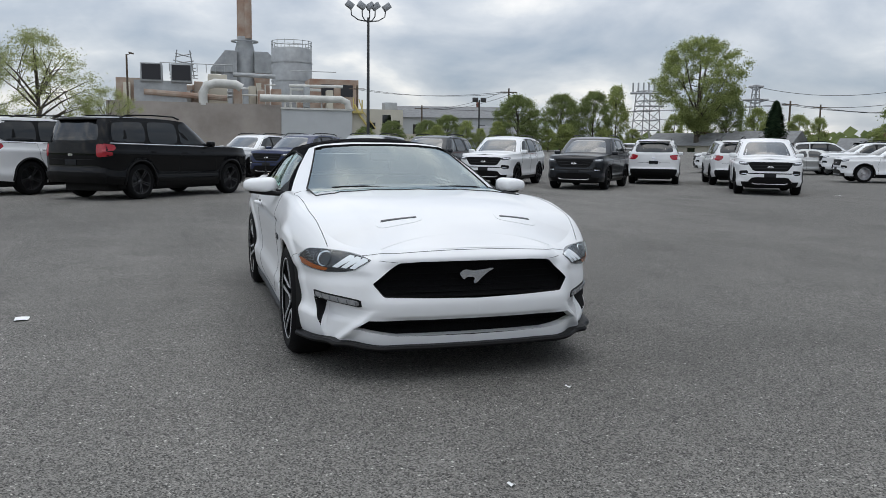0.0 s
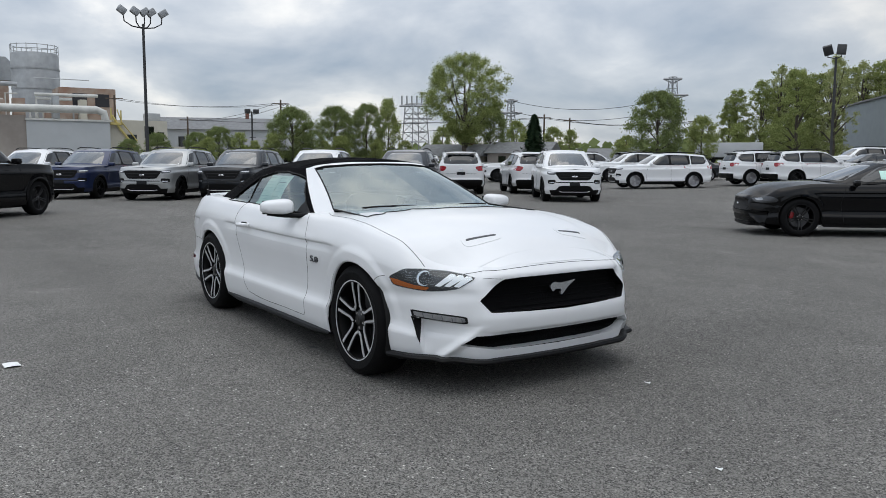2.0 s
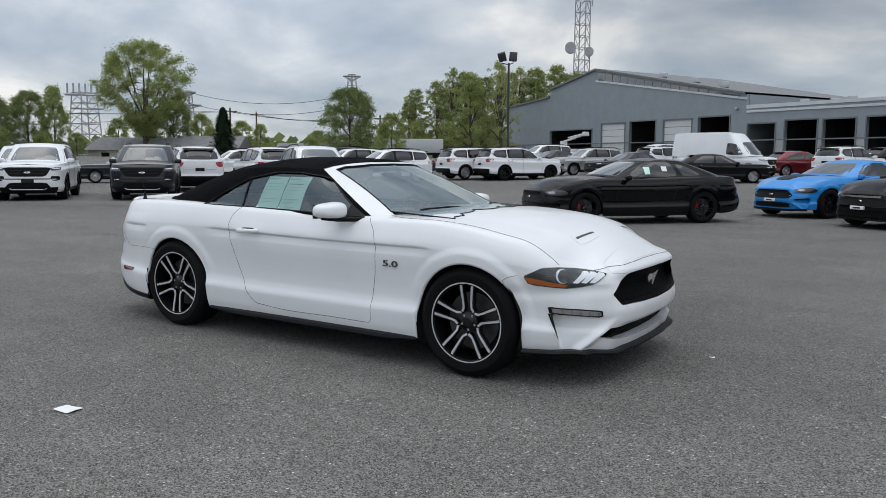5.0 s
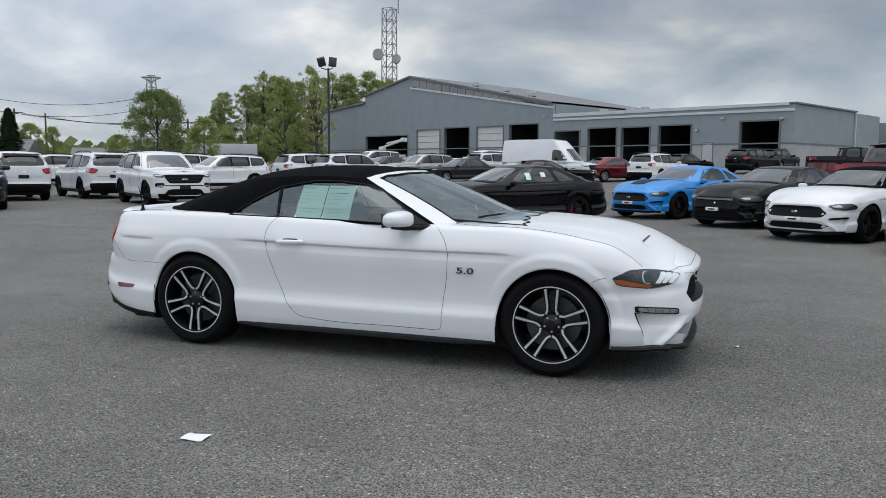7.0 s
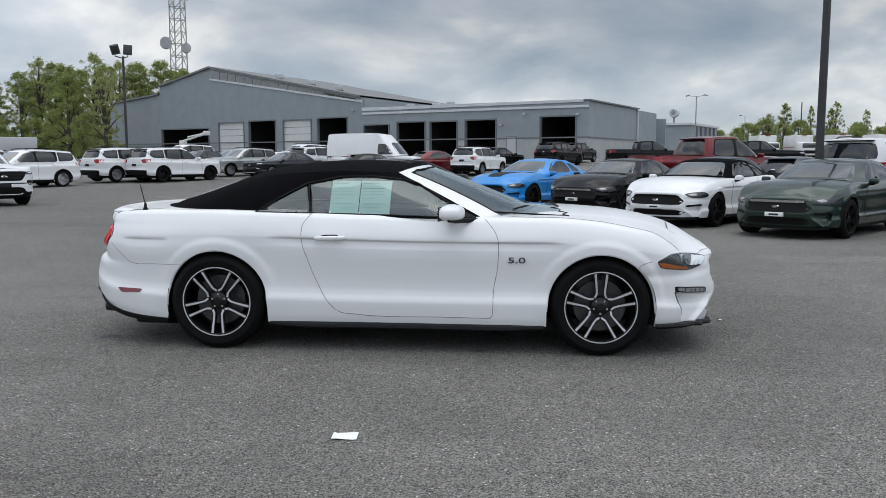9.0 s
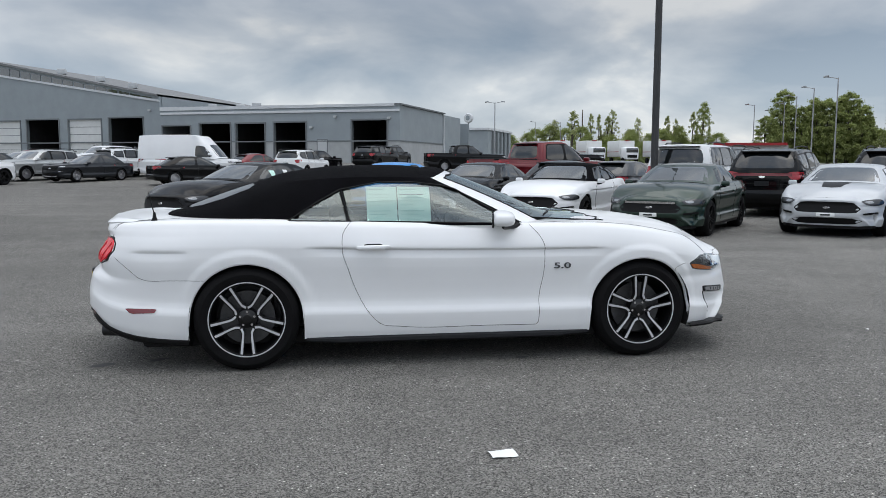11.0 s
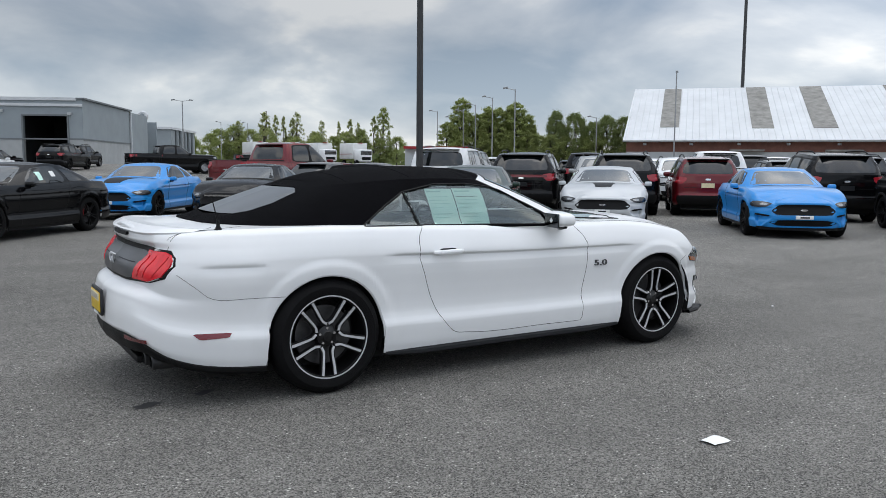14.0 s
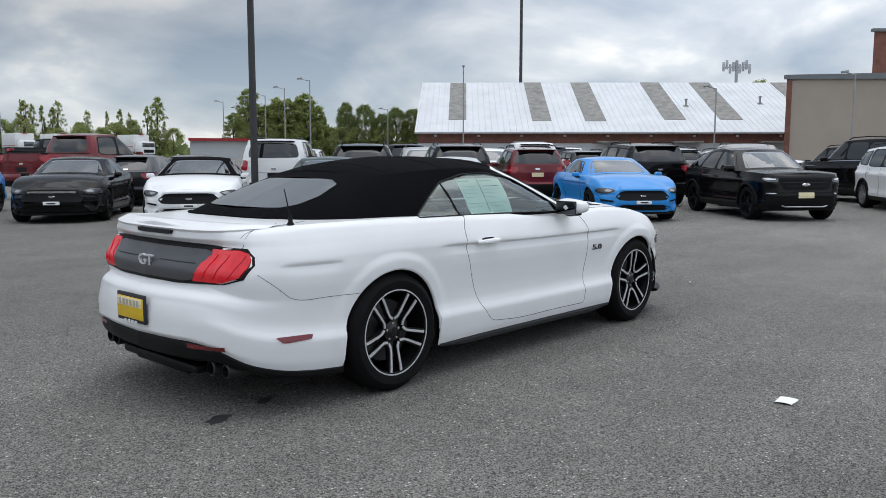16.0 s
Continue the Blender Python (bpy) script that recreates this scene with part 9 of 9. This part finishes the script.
def make_tree(name, label, h, wide, seed, leaf, count, size, crown="round", limbs=12, clumps=90, clump=0.115, gaps=0.35):
    """A tapered trunk that parts into limbs, each running to clumps of leaves inside the crown's outline."""
    gen = np.random.default_rng(seed)
    t = thing(name, label, "tree")
    fs, ws = CROWNS[crown]
    f = gen.uniform(fs[0], 0.97, clumps)
    ang = gen.uniform(0, 2 * math.pi, clumps)
    reach = wide * 0.5 * np.interp(f, fs, ws) * np.sqrt(gen.uniform(gaps, 1.0, clumps)) * gen.uniform(0.72, 1.04, clumps)
    centres = np.stack([np.cos(ang) * reach, np.sin(ang) * reach, f * h], 1)
    radii = wide * clump * gen.uniform(0.6, 1.35, clumps)
    centres[:, 2] = np.minimum(centres[:, 2], h - radii * 0.7)
    r0 = h * 0.020
    trunk = [(0, 0, -0.1), (0.006 * h, 0, h * 0.2), (-0.004 * h, 0.008 * h, h * 0.5), (0.01 * h, 0, h * 0.8)]
    part("trunk", tube(trunk, [r0 * 1.25, r0, r0 * 0.6, r0 * 0.15], 9), BARK, t)
    order = np.argsort(-radii)
    wood = []
    for k in range(limbs):
        e = Vector(centres[order[k]])
        z0 = max(0.12 * h, e.z * (0.42 if crown == "vase" else 0.6) - 0.02 * h)
        q = Vector((0, 0, z0))
        mid = q + (e - q) * 0.5 + Vector((0, 0, -0.03 * h if crown == "vase" else 0.02 * h))
        bars = [tube([q, mid, e], [r0 * 0.5, r0 * 0.3, r0 * 0.07], 6)]
        for j in range(3):
            c = Vector(centres[order[(limbs + 3 * k + j) % clumps]])
            if (c - mid).length < wide * 0.42:
                bars.append(tube([mid, (mid + c) / 2 + Vector((0, 0, 0.02 * h)), c], [r0 * 0.2, r0 * 0.12, r0 * 0.04], 4))
        if crown == "vase":
            part("limb", join(*bars), BARK, t)
        wood += bars
    if crown != "vase":
        part("crown_wood", join(*wood), BARK, t)
    part("crown", leaf_cloud(gen, centres, radii, count, size), leaf, t, smooth=False)
    return t


def make_conifer(name, label, h, spread, seed, count):
    rnd = random.Random(seed)
    t = thing(name, label, "tree")
    part("trunk", tube([(0, 0, 0), (0, 0, h * 0.97)], [h * 0.02, 0.03], 7), BARK, t)
    verts, faces = [], []
    for _ in range(count):
        f = rnd.random() ** 0.8
        a = rnd.uniform(0, 2 * math.pi)
        r = spread * (1 - f) ** 0.7 * (0.30 + 0.55 * rnd.random()) * (0.95 + 0.5 * noise.noise(Vector((2.2 * math.cos(a), 2.2 * math.sin(a), 7.0 * f))))
        z = h * (0.08 + 0.92 * f)
        p = Vector((math.cos(a) * r, math.sin(a) * r, z))
        out = Vector((math.cos(a), math.sin(a), -0.35)) * h * 0.05 * rnd.uniform(0.6, 1.3)
        side = Vector((-math.sin(a), math.cos(a), 0)) * h * 0.022
        i = len(verts)
        verts += [p - out * 0.4, p + side + out * 0.3, p + out, p - side + out * 0.3]
        faces.append((i, i + 1, i + 2, i + 3))
    part("crown", (verts, faces), LEAF_DARK, t, smooth=False)
    return t


def plant(t, x, y, turn=0.0, scale=1.0, tall=1.0):
    ob = copy_thing(t, Matrix.Translation((x, y, ground_z(x, y) - 0.05)) @ Matrix.Rotation(turn, 4, "Z"))
    ob.scale = (scale, scale, scale * tall)
    tagged(ob, group="trees round the lot")
    return ob


def first(t, x, y):
    t.matrix_world = Matrix.Translation((x, y, ground_z(x, y) - 0.05))
    return tagged(t, group="trees round the lot")


big = first(make_tree("tree", "tall spreading tree in fresh spring leaf", 22.0, 19.5, 11, LEAF_SPRING, 54000, 0.15, "vase", 18, 260, 0.070), -129.3, 91.6)
pale_a = first(make_tree("tree", "broad tree in thin pale spring leaf", 15.0, 16.5, 21, LEAF_YOUNG, 22000, 0.10, "round", 20, 130, 0.08, 0.15), -102.2, -19.5)
green_a = first(make_tree("tree", "round tree in full green leaf", 10.8, 10.4, 31, LEAF_GREEN, 32000, 0.11, "round", 12, 240, 0.085), -77.1, 90.2)
wood_a = first(make_tree("tree", "tall slender tree in yellow-green spring leaf", 16.0, 8.4, 41, LEAF_SPRING, 19000, 0.12, "slender", 11, 240, 0.075, 0.1), -75.5, 122.6)
wood_b = first(make_tree("tree", "tall tree in thin spring leaf, branches showing", 16.5, 7.6, 43, LEAF_YOUNG, 9000, 0.12, "slender", 16, 160, 0.075, 0.1), -71.1, 126.3)
bush = first(make_tree("tree", "low bushy tree in light green leaf", 7.5, 5.4, 47, LEAF_SPRING, 8000, 0.12, "round", 6, 70, 0.14), -121.8, 109.1)
fir = first(make_conifer("conifer", "dark green conifer by the houses", 8.9, 3.0, 51, 6500), -109.1, 93.2)
thin = first(make_tree("tree", "slim young tree with pale thin leaves", 9.0, 3.4, 61, LEAF_YOUNG, 2800, 0.14, "thin", 8, 40, 0.11, 0.1), 42, 128)

R = random.Random(77)
for x, y, s in ((-104, -28, 0.95), (-112, -12.5, 0.6), (-100, -33, 1.0)):
    plant(pale_a, x, y, R.random() * 6, s)
for x, y, s, t in ((-132.4, 55.6, 1.0, 0.98), (-138.2, 66.9, 0.92, 1.12), (-139.8, 74.8, 0.85, 1.3), (-141.9, 45.0, 0.68, 1.0), (-138.2, 39.8, 0.58, 1.0), (-131.7, 100.1, 0.85, 1.32), (-150, 36, 0.6, 1.0), (-128, 26, 0.45, 1.0)):
    plant(green_a, x, y, R.random() * 6, s, t)
for x, y, s, t in ((-142, 81.1, 1.15, 1.55), (-142.3, 115.8, 1.1, 1.2), (-115.7, 108.4, 0.75, 1.2), (-69.1, 90.3, 0.9, 1.0), (-96, 102, 0.7, 0.8), (-104, 112, 0.8, 0.9), (-92, 118, 0.9, 0.9), (-150, 100, 1.0, 1.1), (-135, 112, 0.9, 1.0)):
    plant(bush, x, y, R.random() * 6, s, t)
# undergrowth that closes the gaps below the round trees
for k in range(12):
    f = k / 11
    plant(bush, -127 - 10 * f + R.uniform(-2, 2), 36 + 44 * f + R.uniform(-1.5, 1.5), R.random() * 6, R.uniform(0.55, 0.85), R.uniform(0.8, 1.1))
# the wood beside the service building: low at its edge, tall towards the hall
for x, y, h in ((-85.6, 115.4, 11.6), (-84.2, 117.5, 13.2), (-81.0, 119.2, 14.6), (-79.0, 121.5, 16.2), (-76.4, 121.6, 16.6), (-73.8, 124.2, 16.9), (-71.1, 124.8, 17.2), (-68.6, 127.0, 16.4), (-65.7, 128.3, 17.0), (-62.5, 130.4, 16.5), (-59.5, 132.0, 15.8), (-82.5, 126, 14.0), (-77.5, 128.5, 16.0), (-72.5, 131.5, 16.8), (-67.5, 134.0, 16.5), (-62, 137, 16.5), (-56.5, 134.5, 15.5), (-53, 138, 15.0)):
    k = R.random()
    x, y = 1.32 * (x + R.uniform(-0.8, 0.8)) - 0.8, 1.32 * (y + R.uniform(-1, 1)) + 1.9
    plant(wood_b if k < 0.25 else wood_a, x, y, R.random() * 6, 1.32 * h / 16 * R.uniform(0.94, 1.03), R.uniform(0.96, 1.05))
for k in range(9):
    plant(bush, -114 + 5.4 * k + R.uniform(-1, 1), 149 + 3.0 * k + R.uniform(-1, 1), R.random() * 6, R.uniform(0.9, 1.25))
# the far belt beyond the lot: slim trees over a low hedge, well beyond the far hall
for x, y, z, w, kind in ((46.6, 157.3, 10.3, 4.6, wood_b), (53.7, 155.0, 11.5, 2.4, thin), (55.2, 154.4, 11.3, 2.2, thin), (57.7, 153.5, 12.3, 3.9, wood_b), (56.9, 153.9, 11.0, 2.6, thin), (62.4, 151.6, 10.6, 2.9, wood_b), (65.6, 150.2, 10.4, 1.8, thin), (67.8, 149.2, 10.9, 2.6, thin), (69.2, 148.4, 10.3, 2.4, wood_b), (74.0, 146.2, 13.6, 4.4, wood_a), (72.2, 147.0, 11.6, 2.6, thin)):
    k, wide = 1.53, {wood_a: 8.4 / 16, wood_b: 7.6 / 16.5, thin: 3.4 / 9}[kind]
    h0 = {wood_a: 16.0, wood_b: 16.5, thin: 9.0}[kind]
    x, y, h = -3.2 + (x + 3.2) * k, -5.2 + (y + 5.2) * k, 1.36 + (z - 1.36) * k
    h -= ground_z(x, y)
    sc = w * k / (wide * h0)
    plant(kind, x, y, R.random() * 6, sc, h / (h0 * sc))
for k in range(20):
    f = k / 19
    x, y = 58 + 60 * f + R.uniform(-1.5, 1.5), 248 - 24 * f + R.uniform(-6, 6)
    plant(bush, x, y, R.random() * 6, R.uniform(1.2, 1.55), R.uniform(0.75, 1.1))
# the nearer wood before the brick hall: a close yellow-green stand, then a darker round-topped one
stand_tree = make_tree("tree", "broad tree in dense yellow-green leaf", 10.5, 5.4, 71, LEAF_SPRING, 22000, 0.105, "slender", 10, 240, 0.08, 0.1)
first(stand_tree, 64.1, 100.2)
for x, y, h in ((62.6, 102.2, 8.6), (66.2, 98.9, 9.9), (67.7, 97.9, 10.6), (69.1, 96.9, 11.1), (70.9, 95.4, 11.6), (72.4, 94.4, 9.4), (65.4, 101.5, 9.2), (68.6, 99.6, 10.0), (71.5, 97.0, 10.4), (73.6, 95.4, 8.2)):
    plant(stand_tree, x, y, R.random() * 6, 0.95 * h / 10.5 * R.uniform(0.95, 1.05), 0.88)
for x, y, h, w in ((75.9, 91.9, 9.2, 3.4), (78.2, 90.0, 8.8, 4.4), (76.9, 92.4, 7.4, 3.6), (80.2, 88.4, 7.4, 3.6), (81.8, 86.8, 8.4, 4.6), (83.9, 85.2, 8.2, 4.4), (85.6, 84.0, 7.8, 4.2)):
    plant(green_a, x, y, R.random() * 6, w * 1.12 / 10.4, 0.94 * h / (w * 1.12 * 10.8 / 10.4))
for x, y in ((73.2, 92.6), (74.6, 91.4), (76.6, 90.2), (79.0, 88.6), (80.6, 87.0), (82.8, 85.2), (84.6, 83.8), (63.5, 99.6), (66.4, 97.6), (69.4, 95.4), (71.6, 93.6)):
    plant(bush, x, y, R.random() * 6, R.uniform(0.62, 0.78), R.uniform(0.85, 1.0))
ax, ay = cp(170, 66)
plant(wood_a, ax, ay, 1.0, 1.05)
plant(wood_a, ax + 5, ay - 7, 2.0, 1.0)


# far low woods close the horizon all round
def far_woods():
    rnd = random.Random(9)
    verts, faces = [], []
    for k in range(9000):
        a = rnd.uniform(0, 2 * math.pi)
        d = rnd.uniform(230, 330)
        h = 5 + 5 * noise.noise(Vector((math.cos(a) * 6, math.sin(a) * 6, 0.3))) + rnd.uniform(-1, 1)
        p = Vector((math.cos(a) * d, math.sin(a) * d + 20, rnd.uniform(0.5, max(2.0, h))))
        s = rnd.uniform(0.9, 2.0)
        u = Vector((-math.sin(a), math.cos(a), rnd.uniform(-0.4, 0.4))) * s
        w = Vector((rnd.uniform(-0.5, 0.5), rnd.uniform(-0.5, 0.5), 1)) * s * 0.8
        i = len(verts)
        verts += [p - u, p - w, p + u, p + w]
        faces.append((i, i + 1, i + 2, i + 3))
    return verts, faces


tagged(part("far_woods", far_woods(), LEAF_GREEN, smooth=False), "low green woods far off round the lot", "woods", kind="stuff")


def farther(obs, eye, k):
    """Sets a far group k times as far off and as large, seen from one spot."""
    c = Vector(eye)
    m = Matrix.Translation(c) @ Matrix.Diagonal((k, k, k, 1)) @ Matrix.Translation(-c)
    for ob in obs:
        ob.matrix_basis = m @ ob.matrix_basis


roots = [o for o in scene.collection.objects if o.parent is None and o.type in ("EMPTY", "MESH")]


def spot(o):
    if o.type == "MESH" or o.matrix_basis.translation.length > 1:
        return o.matrix_basis.translation if o.matrix_basis.translation.length > 1 else Vector(o.data.vertices[0].co)
    for c in o.children:
        if c.type == "MESH":
            return Vector(c.data.vertices[0].co)
    return Vector((0, 0, 0))


skip = ("tree", "conifer", "ground", "far_woods", "suv", "sedan", "coupe", "convertible", "paper", "oil", "service", "brick", "tan", "camera", "sun", "pickup", "van", "boom", "crossover")
town = [o for o in roots if not o.name.startswith(skip) and spot(o).x < -50 and spot(o).y < 85 and o is not floodlit_post]
wood = [o for o in roots if not o.name.startswith(skip) and spot(o).x < -30 and spot(o).y >= 85]
farther(town, (6.0, -1.8, 1.25), 1.55)
farther(wood, (2.5, -5.8, 1.3), 1.4)
farther([tower], (0.845, -6.395, 1.36), 1.45)
